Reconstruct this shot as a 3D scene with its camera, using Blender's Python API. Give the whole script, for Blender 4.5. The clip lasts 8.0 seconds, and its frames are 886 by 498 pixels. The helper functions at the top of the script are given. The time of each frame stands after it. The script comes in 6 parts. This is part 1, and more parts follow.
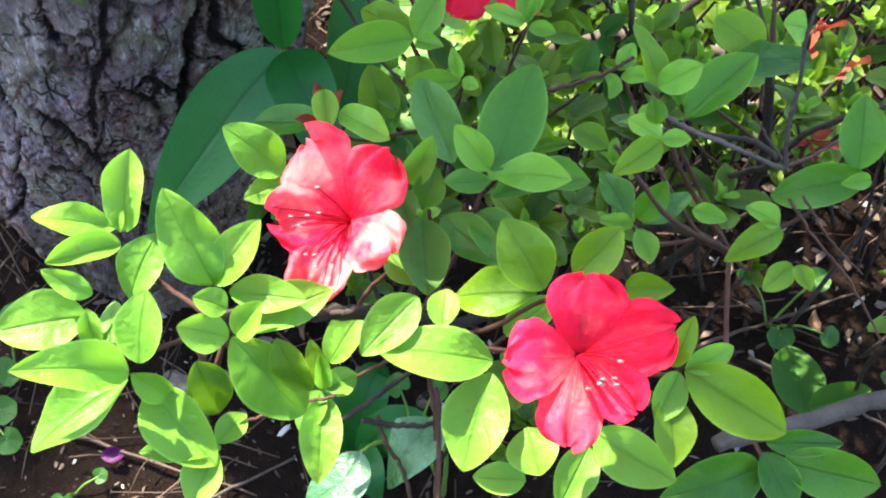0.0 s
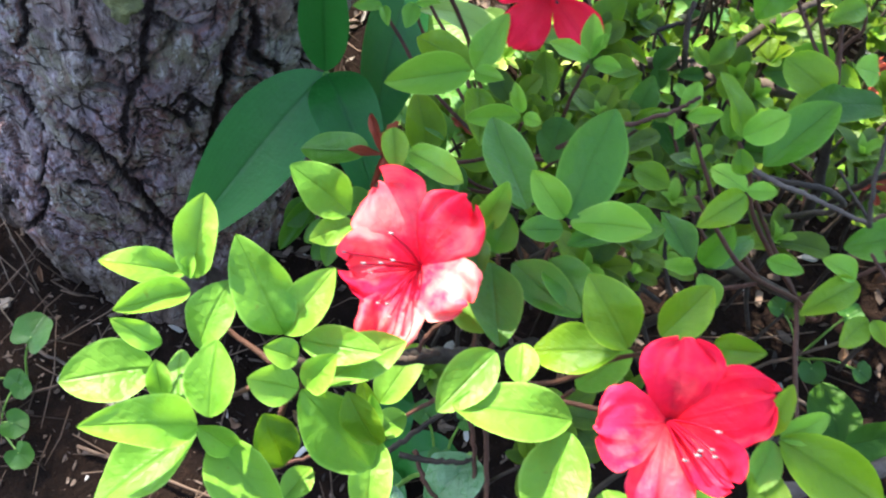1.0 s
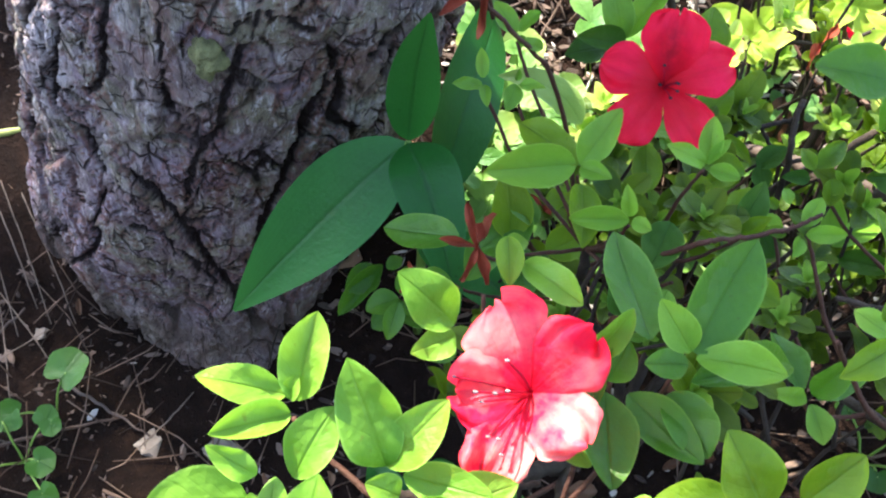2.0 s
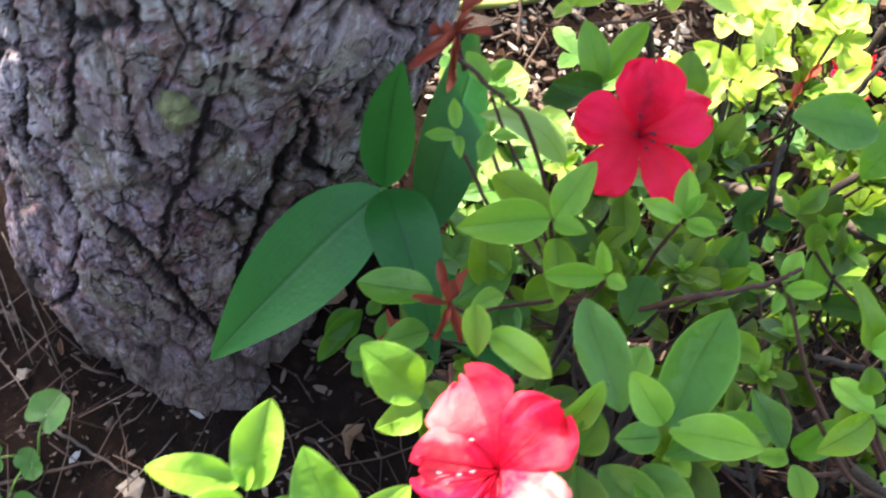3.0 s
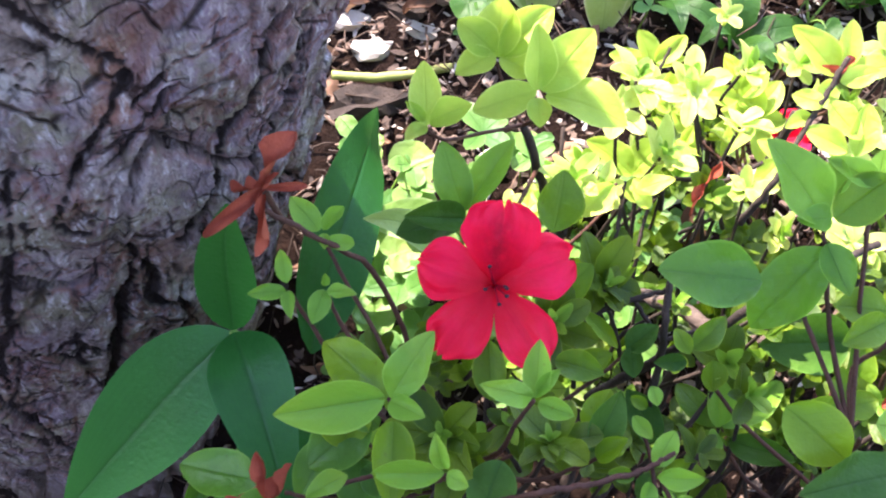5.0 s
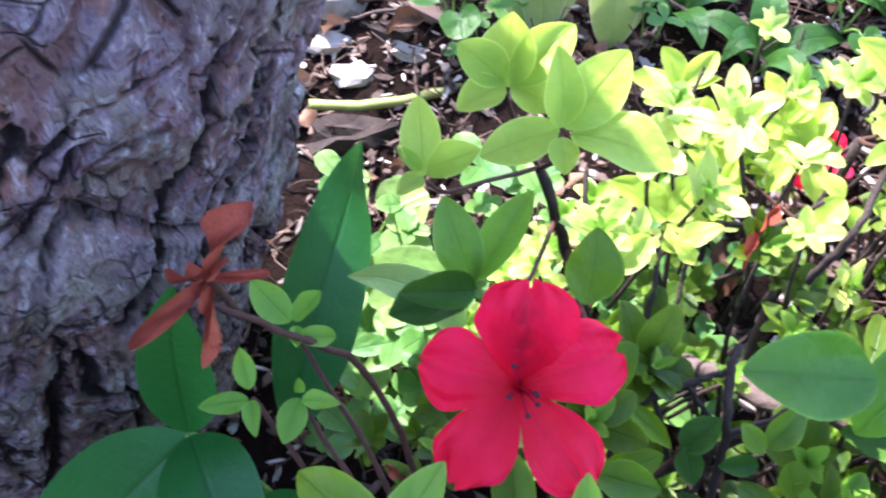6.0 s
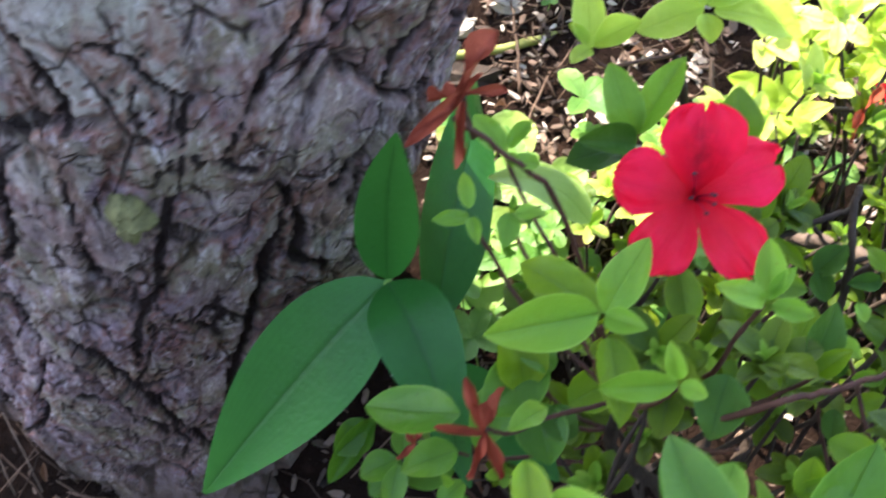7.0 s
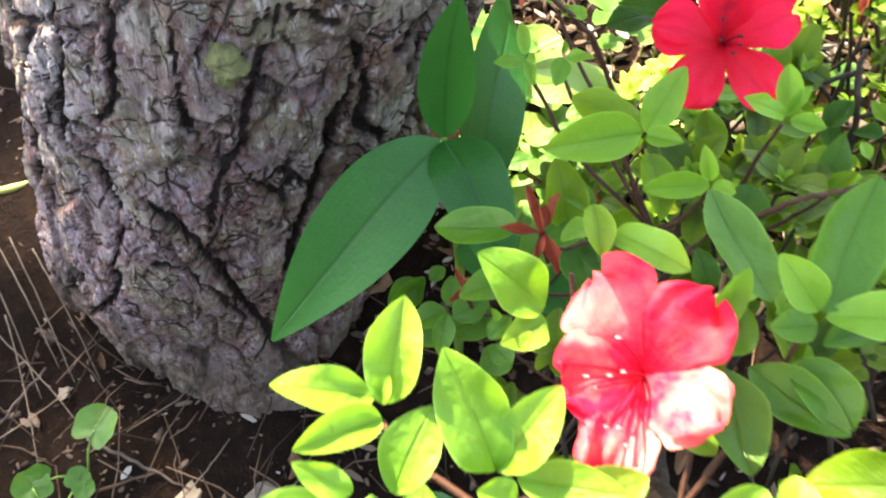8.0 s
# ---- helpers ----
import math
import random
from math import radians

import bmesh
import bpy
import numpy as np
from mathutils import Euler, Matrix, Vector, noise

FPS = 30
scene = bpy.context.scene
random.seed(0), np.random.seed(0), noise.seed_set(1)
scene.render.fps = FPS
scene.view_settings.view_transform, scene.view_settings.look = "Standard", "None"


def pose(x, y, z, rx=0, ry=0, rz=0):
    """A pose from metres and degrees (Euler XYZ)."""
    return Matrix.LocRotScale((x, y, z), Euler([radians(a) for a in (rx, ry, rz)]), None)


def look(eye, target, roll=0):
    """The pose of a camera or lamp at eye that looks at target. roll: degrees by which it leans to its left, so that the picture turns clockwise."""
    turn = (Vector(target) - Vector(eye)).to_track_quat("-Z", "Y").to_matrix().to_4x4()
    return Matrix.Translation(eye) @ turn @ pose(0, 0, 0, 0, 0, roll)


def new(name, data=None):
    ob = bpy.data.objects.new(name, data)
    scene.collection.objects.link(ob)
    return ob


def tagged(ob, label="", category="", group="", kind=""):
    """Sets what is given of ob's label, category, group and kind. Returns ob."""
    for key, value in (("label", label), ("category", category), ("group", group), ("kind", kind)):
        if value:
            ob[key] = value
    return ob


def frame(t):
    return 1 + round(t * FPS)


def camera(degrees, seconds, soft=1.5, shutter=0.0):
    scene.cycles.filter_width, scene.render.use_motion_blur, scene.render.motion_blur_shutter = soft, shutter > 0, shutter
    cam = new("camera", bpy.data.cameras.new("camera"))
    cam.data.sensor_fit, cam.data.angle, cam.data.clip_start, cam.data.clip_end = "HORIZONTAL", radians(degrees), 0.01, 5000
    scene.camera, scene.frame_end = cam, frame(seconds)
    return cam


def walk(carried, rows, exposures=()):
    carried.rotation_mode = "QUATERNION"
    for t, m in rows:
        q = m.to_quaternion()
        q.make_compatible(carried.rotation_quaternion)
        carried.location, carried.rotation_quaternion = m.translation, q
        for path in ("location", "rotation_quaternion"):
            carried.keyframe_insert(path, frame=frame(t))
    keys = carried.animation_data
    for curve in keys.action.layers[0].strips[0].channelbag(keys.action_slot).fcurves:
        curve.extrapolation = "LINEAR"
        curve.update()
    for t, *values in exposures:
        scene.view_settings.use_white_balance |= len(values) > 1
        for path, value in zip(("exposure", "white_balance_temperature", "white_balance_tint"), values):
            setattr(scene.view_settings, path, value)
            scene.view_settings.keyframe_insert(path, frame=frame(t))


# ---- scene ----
cam = camera(47.5, 8.0, 2.1, 0.4)
PATH = [
    (0, (0.117, 0.115, 0.704), (0.059, 1.181, -0.987), 2.4),
    (0.5, (0.106, 0.12, 0.703), (0.065, 1.184, -0.991), 3.9),
    (1, (0.089, 0.131, 0.701), (0.051, 1.202, -0.988), 4.8),
    (1.5, (0.066, 0.146, 0.693), (0.008, 1.229, -0.988), 7.1),
    (1.7, (0.057, 0.155, 0.693), (-0.013, 1.251, -0.979), 7.4),
    (2.8, (0.053, 0.175, 0.694), (-0.013, 1.302, -0.957), 8.6),
    (3, (0.061, 0.183, 0.696), (-0.015, 1.315, -0.951), 7.1),
    (3.5, (0.081, 0.204, 0.703), (-0.002, 1.361, -0.926), 4.9),
    (4, (0.089, 0.225, 0.703), (0.017, 1.401, -0.913), 5.5),
    (4.5, (0.1, 0.245, 0.708), (0.021, 1.421, -0.908), 4.9),
    (4.7, (0.106, 0.252, 0.703), (0.033, 1.419, -0.919), 4.7),
    (5.8, (0.1, 0.32, 0.635), (0.087, 1.477, -0.996), 7.6),
    (6, (0.096, 0.329, 0.632), (0.056, 1.515, -0.978), 4.5),
    (6.1, (0.0961, 0.3267, 0.6317), (0.0309, 1.5133, -0.9769), 3.5),
    (6.2, (0.0916, 0.3174, 0.6274), (0.0395, 1.5123, -0.9756), 4.4),
    (6.3, (0.0888, 0.3094, 0.6267), (0.0320, 1.4966, -0.9818), 4.0),
    (6.4, (0.0852, 0.3007, 0.6272), (0.0132, 1.4906, -0.9787), 2.8),
    (6.5, (0.081, 0.292, 0.63), (0.007, 1.484, -0.974), 1.6),
    (7, (0.051, 0.242, 0.646), (-0.048, 1.445, -0.949), 1.1),
    (7.5, (0.026, 0.209, 0.635), (-0.065, 1.377, -0.987), 2.4),
    (8, (0.035, 0.167, 0.655), (-0.057, 1.335, -0.966), 1.6),
]
walk(cam, [(t, look(eye, target, roll)) for t, eye, target, roll in PATH], [(0.0, 2.95, 6550, 4), (1.5, 2.86, 6500, 8), (3.0, 2.98, 6950, 14), (4.5, 3.05, 6900, 22), (5.8, 3.00, 5650, 27), (6.1, 2.97, 5700, 27), (7.0, 3.06, 7000, 15), (7.5, 3.40, 8500, 11), (8.0, 3.42, 8500, 9)])


# ---- light ----
world = bpy.data.worlds.new("sky")
scene.world = world
world.use_nodes = True
SUN_FROM = Vector((-0.74, 0.67, 1.30)).normalized()
sky = world.node_tree.nodes.new("ShaderNodeTexSky")
sky.sky_type, sky.sun_disc = "NISHITA", False
sky.sun_elevation = math.asin(SUN_FROM.z)
sky.sun_rotation = math.atan2(SUN_FROM.x, SUN_FROM.y)
world.node_tree.links.new(sky.outputs[0], world.node_tree.nodes["Background"].inputs[0])
world.node_tree.nodes["Background"].inputs[1].default_value = 0.15
sun = new("sun", bpy.data.lights.new("sun", "SUN"))
sun.data.energy, sun.data.angle, sun.data.color = 3.35, radians(0.9), (1.0, 0.94, 0.84)
sun.matrix_world = look(SUN_FROM * 5, (0, 0, 0))


# ---- materials ----
class Nodes:
    """A short way to write a node material."""

    def __init__(self, name):
        self.mat = bpy.data.materials.new(name)
        self.mat.use_nodes = True
        self.tree = self.mat.node_tree
        self.bsdf = self.tree.nodes["Principled BSDF"]
        self.out = self.tree.nodes["Material Output"]

    def add(self, kind, **links):
        node = self.tree.nodes.new("ShaderNode" + kind)
        for key, value in links.items():
            self.put(node.inputs[int(key[1:]) if key[1:].isdigit() and key[0] == "i" else key.replace("_", " ")], value)
        return node

    def put(self, socket, value):
        if isinstance(value, bpy.types.NodeSocket):
            self.tree.links.new(value, socket)
        else:
            socket.default_value = value

    def math(self, op, a, b=0.0, c=0.0):
        node = self.tree.nodes.new("ShaderNodeMath")
        node.operation = op
        for i, v in enumerate((a, b, c)):
            self.put(node.inputs[i], v)
        return node.outputs[0]

    def mix(self, factor, a, b, blend="MIX"):
        node = self.tree.nodes.new("ShaderNodeMix")
        node.data_type, node.blend_type = "RGBA", blend
        self.put(node.inputs[0], factor)
        self.put(node.inputs[6], a)
        self.put(node.inputs[7], b)
        return node.outputs[2]

    def ramp(self, factor, *stops):
        node = self.tree.nodes.new("ShaderNodeValToRGB")
        els = node.color_ramp.elements
        while len(els) < len(stops):
            els.new(0.5)
        for el, (at, colour) in zip(els, stops):
            el.position, el.color = at, (*colour, 1) if len(colour) == 3 else colour
        self.put(node.inputs[0], factor)
        return node.outputs[0]

    def noise(self, scale, detail=3.0, rough=0.55, vector=None, stretch=None):
        node = self.tree.nodes.new("ShaderNodeTexNoise")
        node.inputs["Scale"].default_value = scale
        node.inputs["Detail"].default_value = detail
        node.inputs["Roughness"].default_value = rough
        if vector is None:
            vector = self.tree.nodes.new("ShaderNodeNewGeometry").outputs["Position"]
        if stretch:
            mp = self.tree.nodes.new("ShaderNodeMapping")
            mp.inputs["Scale"].default_value = stretch
            self.put(mp.inputs[0], vector)
            vector = mp.outputs[0]
        self.put(node.inputs["Vector"], vector)
        return node.outputs["Fac"]

    def bump(self, height, strength=0.3, distance=0.001):
        node = self.tree.nodes.new("ShaderNodeBump")
        node.inputs["Strength"].default_value, node.inputs["Distance"].default_value = strength, distance
        self.put(node.inputs["Height"], height)
        return node.outputs["Normal"]

    def done(self, colour, rough=0.5, normal=None, spec=0.4, clear=None, through_colour=None):
        """Ends in a Principled shader, mixed with light that shines through by the share clear."""
        self.put(self.bsdf.inputs["Base Color"], colour)
        self.put(self.bsdf.inputs["Roughness"], rough)
        self.put(self.bsdf.inputs["Specular IOR Level"], spec)
        if normal is not None:
            self.put(self.bsdf.inputs["Normal"], normal)
        if clear is not None:
            tr = self.tree.nodes.new("ShaderNodeBsdfTranslucent")
            self.put(tr.inputs[0], colour if through_colour is None else through_colour)
            mx = self.tree.nodes.new("ShaderNodeMixShader")
            mx.inputs[0].default_value = clear
            self.tree.links.new(self.bsdf.outputs[0], mx.inputs[1])
            self.tree.links.new(tr.outputs[0], mx.inputs[2])
            self.tree.links.new(mx.outputs[0], self.out.inputs[0])
        return self.mat


def leaf_material(name, low, high, pieces=True, clear=0.38, rough=0.44, rib=0.7, edge=0.6, spec=0.28, veins=0.08, lines=0.0, puffy=2.2):
    n = Nodes(name)
    uv = n.add("UVMap").outputs[0]
    sep = n.add("SeparateXYZ", i0=uv)
    u, v = sep.outputs[0], sep.outputs[1]
    side = n.math("ABSOLUTE", n.math("SUBTRACT", u, 0.5))
    chance = n.add("ObjectInfo").outputs["Random"] if pieces else n.add("NewGeometry").outputs["Random Per Island"]
    blotch = n.noise(45.0, 5.0, 0.6)
    cells = n.noise(300.0, 4.0, 0.6)
    fine = n.noise(1100.0, 3.0, 0.6)
    tone = n.math("ADD", n.math("MULTIPLY", chance, 0.7), n.math("MULTIPLY", n.math("SUBTRACT", blotch, 0.42), 1.1))
    colour = n.mix(tone, (*low, 1), (*high, 1))
    colour = n.mix(n.math("MULTIPLY", n.ramp(cells, (0.40, (0, 0, 0)), (0.66, (1, 1, 1))), 0.12), colour, (high[0] * 1.35, high[1] * 1.2, high[2] * 1.5, 1))
    colour = n.mix(n.math("MULTIPLY", n.math("SUBTRACT", 0.5, side), 0.75), colour, (low[0] * 0.8, low[1] * 0.85, low[2] * 0.8, 1))
    speck = n.ramp(n.noise(420.0, 2.0, 0.5), (0.71, (0, 0, 0)), (0.76, (0.6, 0.6, 0.6)))
    colour = n.mix(speck, colour, (low[0] * 1.2, low[1] * 0.45, low[2] * 0.6, 1))
    # older leaves yellow a little towards the tip
    age = n.math("MULTIPLY", n.math("MULTIPLY", v, v), n.math("MULTIPLY", chance, 0.30))
    colour = n.mix(age, colour, (high[0] * 1.7, high[1] * 1.05, high[2] * 0.8, 1))
    # the side veins run forwards from the rib
    bent = n.math("ADD", n.math("SUBTRACT", v, n.math("MULTIPLY", side, 0.7)), n.math("MULTIPLY", blotch, 0.06))
    wave = n.math("SINE", n.math("MULTIPLY", bent, 44.0))
    vein = n.math("POWER", n.math("MAXIMUM", wave, 0.0), 8.0)
    puff = n.math("MULTIPLY", n.noise(150.0, 2.0, 0.5), puffy)
    mid = n.math("SUBTRACT", 1.0, n.math("MINIMUM", n.math("MULTIPLY", side, 20.0), 1.0))
    colour = n.mix(n.math("MULTIPLY", mid, 0.30), colour, (low[0] * rib, low[1] * rib, low[2] * rib, 1))
    colour = n.mix(n.math("MULTIPLY", vein, veins), colour, (low[0] * 0.75, low[1] * 0.8, low[2] * 0.75, 1))
    grain = n.math("SINE", n.math("ADD", n.math("MULTIPLY", u, 95.0), n.math("MULTIPLY", blotch, 6.0)))
    colour = n.mix(n.math("MULTIPLY", n.math("MAXIMUM", grain, 0.0), lines), colour, (low[0] * 0.7, low[1] * 0.75, low[2] * 0.7, 1))
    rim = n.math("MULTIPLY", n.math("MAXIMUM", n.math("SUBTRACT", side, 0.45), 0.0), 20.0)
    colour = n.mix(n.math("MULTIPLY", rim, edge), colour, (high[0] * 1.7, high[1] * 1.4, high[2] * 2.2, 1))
    height = n.math("ADD", n.math("MULTIPLY", cells, 0.9), n.math("MULTIPLY", fine, 0.4))
    height = n.math("SUBTRACT", n.math("ADD", height, puff), n.math("ADD", n.math("MULTIPLY", mid, 0.9), n.math("MULTIPLY", vein, veins * 1.5)))
    lit = n.mix(0.5, colour, (min(high[0] * 1.45, 0.75), min(high[1] * 1.5, 0.85), high[2] * 0.8, 1))
    gloss = n.math("ADD", rough, n.math("MULTIPLY", n.math("SUBTRACT", cells, 0.5), 0.35))
    return n.done(colour, gloss, n.bump(height, 0.55, 0.0008), spec, clear, lit)


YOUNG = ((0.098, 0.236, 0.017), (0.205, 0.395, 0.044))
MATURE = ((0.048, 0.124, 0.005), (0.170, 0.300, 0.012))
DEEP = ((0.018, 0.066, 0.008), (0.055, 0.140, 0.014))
LEAF = {
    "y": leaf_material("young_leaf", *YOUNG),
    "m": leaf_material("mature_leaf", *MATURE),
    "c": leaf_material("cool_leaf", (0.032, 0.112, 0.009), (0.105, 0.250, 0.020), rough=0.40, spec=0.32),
    # paler green: the sun on these leaves is put into the colour
    "b": leaf_material("sun_painted_leaf", (0.26, 0.43, 0.04), (0.49, 0.63, 0.10), clear=0.45),
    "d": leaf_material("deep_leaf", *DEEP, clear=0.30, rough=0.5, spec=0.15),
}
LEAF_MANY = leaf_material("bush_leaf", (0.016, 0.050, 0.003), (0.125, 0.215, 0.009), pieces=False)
LEAF_TIP = leaf_material("tip_leaf", (0.10, 0.24, 0.018), (0.24, 0.42, 0.05), pieces=False, clear=0.42)
# young leaves, paled further with the sun's glare in their colour
LEAF_SUNLIT = leaf_material("young_sunlit_leaf", (0.28, 0.44, 0.06), (0.62, 0.71, 0.22), pieces=False, clear=0.48)
LILY = leaf_material("lily_leaf", (0.014, 0.090, 0.014), (0.030, 0.160, 0.026), clear=0.28, rough=0.36, rib=0.25, edge=0.1, spec=0.26, veins=0.0, lines=0.12, puffy=0.3)
# sunlight on the low leaves is painted in as a pale green
SUN_PALE_LEAF = leaf_material("sun_pale_leaf", (0.16, 0.30, 0.06), (0.28, 0.42, 0.12), clear=0.4, veins=0.0)
SHEATH = leaf_material("sheath", (0.30, 0.42, 0.10), (0.52, 0.56, 0.26), clear=0.4, veins=0.0)
WEED = leaf_material("weed_leaf", (0.05, 0.16, 0.03), (0.17, 0.34, 0.07), pieces=False, clear=0.4, veins=0.0)
# shade over the far weeds is put into this darker copy
WEED_SHADED = leaf_material("shaded_weed_leaf", (0.022, 0.085, 0.012), (0.06, 0.16, 0.025), pieces=False, clear=0.3, veins=0.0)
GLOSSY = leaf_material("glossy_leaf", (0.04, 0.13, 0.045), (0.10, 0.23, 0.09), clear=0.3, rough=0.30, edge=0.2, spec=0.5, veins=0.2)
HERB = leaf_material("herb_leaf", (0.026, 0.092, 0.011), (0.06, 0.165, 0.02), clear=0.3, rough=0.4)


def petal_material(name, blotch, sun_pale):
    """Red petal. blotch: how dark the crimson flame in its middle is; the second share paints sunlight on in pale
    streaks.
    """
    n = Nodes(name)
    sep = n.add("SeparateXYZ", i0=n.add("UVMap").outputs[0])
    u, v = sep.outputs[0], sep.outputs[1]
    side = n.math("ABSOLUTE", n.math("SUBTRACT", u, 0.5))
    soft = n.noise(70.0, 4.0)
    colour = n.mix(n.ramp(soft, (0.3, (0, 0, 0)), (0.7, (1, 1, 1))), (0.80, 0.004, 0.024, 1), (0.93, 0.014, 0.070, 1))
    throat = n.math("SUBTRACT", 1.0, n.math("MINIMUM", n.math("MULTIPLY", v, 1.5), 1.0))
    colour = n.mix(n.math("MULTIPLY", throat, 0.95), colour, (0.55, 0.0015, 0.004, 1))
    flame = n.math("SUBTRACT", 1.0, n.math("MINIMUM", n.math("ADD", n.math("MULTIPLY", side, 2.3), n.math("MULTIPLY", n.math("MAXIMUM", n.math("SUBTRACT", v, 0.50), 0.0), 1.6)), 1.0))
    flame = n.math("MULTIPLY", flame, n.ramp(n.noise(260.0, 3.0), (0.3, (0.4, 0.4, 0.4)), (0.6, (1, 1, 1))))
    colour = n.mix(n.math("MULTIPLY", flame, blotch), colour, (0.22, 0.0008, 0.010, 1))
    rim = n.math("MULTIPLY", n.math("MAXIMUM", n.math("SUBTRACT", v, 0.75), 0.0), 2.5)
    colour = n.mix(min(sun_pale * 1.2, 0.6), colour, (0.92, 0.026, 0.085, 1))
    streak = n.math("SINE", n.math("ADD", n.math("MULTIPLY", u, 34.0), n.math("MULTIPLY", soft, 9.0)))
    # pale patches stand in for sun on the petal
    pale = n.math("ADD", n.noise(30.0, 5.0, 0.62), n.math("MULTIPLY", streak, 0.010))
    pale = n.ramp(pale, (0.45, (0, 0, 0)), (0.60, (1, 1, 1)))
    colour = n.mix(n.math("MULTIPLY", n.math("MULTIPLY", pale, n.math("SUBTRACT", n.math("POWER", v, 0.6), n.math("MULTIPLY", n.math("POWER", v, 5.0), 0.7))), sun_pale), colour, (0.95, 0.52, 0.38, 1))
    colour = n.mix(n.math("MULTIPLY", rim, 0.7), colour, (0.94, 0.028, 0.065, 1))
    rays = n.math("SINE", n.math("ADD", n.math("MULTIPLY", u, 75.0), n.math("MULTIPLY", soft, 5.0)))
    vein = n.math("POWER", n.math("MAXIMUM", rays, 0.0), 4.0)
    colour = n.mix(n.math("MULTIPLY", vein, 0.05), colour, (0.42, 0.002, 0.012, 1))
    crease = n.math("SUBTRACT", 1.0, n.math("MINIMUM", n.math("MULTIPLY", side, 14.0), 1.0))
    height = n.math("SUBTRACT", n.math("MULTIPLY", n.noise(160.0, 3.0), 0.7), n.math("ADD", n.math("MULTIPLY", vein, 0.04), n.math("MULTIPLY", crease, 0.25)))
    height = n.math("ADD", height, n.math("MULTIPLY", n.noise(38.0, 5.0, 0.65), 2.0))
    return n.done(colour, 0.45, n.bump(height, 0.7, 0.0016), 0.14, 0.34, n.mix(0.2, colour, (0.95, 0.02, 0.055, 1)))


def plain_material(name, low, high, rough=0.7, scale=60.0, relief=0.4, spec=0.25, distance=0.001, clear=None, pieces=False):
    n = Nodes(name)
    tone = n.noise(scale, 5.0, 0.6)
    fine = n.noise(scale * 7, 3.0)
    if pieces:
        tone = n.math("ADD", n.math("MULTIPLY", tone, 0.4), n.math("MULTIPLY", n.add("NewGeometry").outputs["Random Per Island"], 0.7))
    colour = n.mix(n.ramp(tone, (0.25, (0, 0, 0)), (0.75, (1, 1, 1))), (*low, 1), (*high, 1))
    colour = n.mix(n.math("MULTIPLY", fine, 0.3), colour, tuple(c * 0.6 for c in low) + (1,))
    return n.done(colour, rough, n.bump(n.math("ADD", tone, fine), relief, distance), spec, clear)


PETAL = petal_material("red_petal", 0.15, 0.03)
FLAMED_PETAL = petal_material("flamed_red_petal", 0.9, 0.0)
# the next five carry sunlight painted into the petal colour
SUNLIT_PETAL = petal_material("sunlit_red_petal", 0.10, 0.48)
SUNWHITE_PETAL = petal_material("sun_whitened_petal", 0.05, 0.80)
SUNLIT_FLAME = petal_material("sunlit_flamed_petal", 0.5, 0.22)
SUNTINGED_PETAL = petal_material("sun_tinged_red_petal", 0.10, 0.20)
SUNTINGED_FLAME = petal_material("sun_tinged_flamed_petal", 0.8, 0.15)
STAMEN = plain_material("stamen", (0.34, 0.004, 0.02), (0.52, 0.010, 0.04), 0.4, 200, 0.1, clear=0.3)
ANTHER = plain_material("anther", (0.02, 0.008, 0.012), (0.05, 0.02, 0.025), 0.6, 900, 0.2)
POLLEN = plain_material("pale_anther", (0.05, 0.03, 0.035), (0.42, 0.34, 0.32), 0.6, 700, 0.3)
WITHERED = plain_material("withered_petal", (0.24, 0.040, 0.020), (0.44, 0.095, 0.048), 0.75, 120, 0.6, clear=0.2)
TWIG = plain_material("young_twig", (0.038, 0.015, 0.009), (0.105, 0.042, 0.024), 0.7, 150, 0.6)
BRANCH = plain_material("branch_bark", (0.016, 0.011, 0.008), (0.062, 0.043, 0.031), 0.85, 90, 0.9)
GREY_BRANCH = plain_material("grey_branch_bark", (0.055, 0.038, 0.030), (0.13, 0.095, 0.075), 0.85, 70, 0.9)
GREEN_STEM = plain_material("green_stem", (0.13, 0.26, 0.04), (0.24, 0.38, 0.07), 0.45, 60, 0.2, clear=0.2)
YELLOW_STEM = plain_material("yellow_stem", (0.22, 0.25, 0.06), (0.33, 0.34, 0.10), 0.45, 60, 0.2)
NEEDLE = plain_material("dry_needle", (0.026, 0.015, 0.009), (0.125, 0.076, 0.050), 0.7, 40, 0.2, pieces=True)
STRAW = plain_material("dry_straw", (0.10, 0.07, 0.05), (0.23, 0.17, 0.125), 0.7, 60, 0.2)
CHIP = plain_material("wood_chip", (0.014, 0.009, 0.007), (0.17, 0.115, 0.085), 0.85, 130, 0.8, pieces=True)
PALE = plain_material("pale_chip", (0.20, 0.16, 0.13), (0.50, 0.44, 0.38), 0.8, 90, 0.6, pieces=True)
TAN_STONE = plain_material("tan_stone", (0.13, 0.10, 0.075), (0.26, 0.21, 0.165), 0.85, 90, 0.6)
PALE_STONE = plain_material("pale_stone", (0.24, 0.21, 0.17), (0.48, 0.43, 0.37), 0.85, 90, 0.6)
DARK_STONE = plain_material("dark_stone", (0.035, 0.032, 0.03), (0.075, 0.07, 0.064), 0.9, 14, 0.8, distance=0.006)
DRY_LEAF = plain_material("dry_leaf", (0.09, 0.04, 0.02), (0.30, 0.17, 0.10), 0.7, 60, 0.6, clear=0.2, pieces=True)
MAGENTA = plain_material("magenta_petal", (0.07, 0.006, 0.06), (0.12, 0.012, 0.10), 0.5, 80, 0.2, clear=0.25)


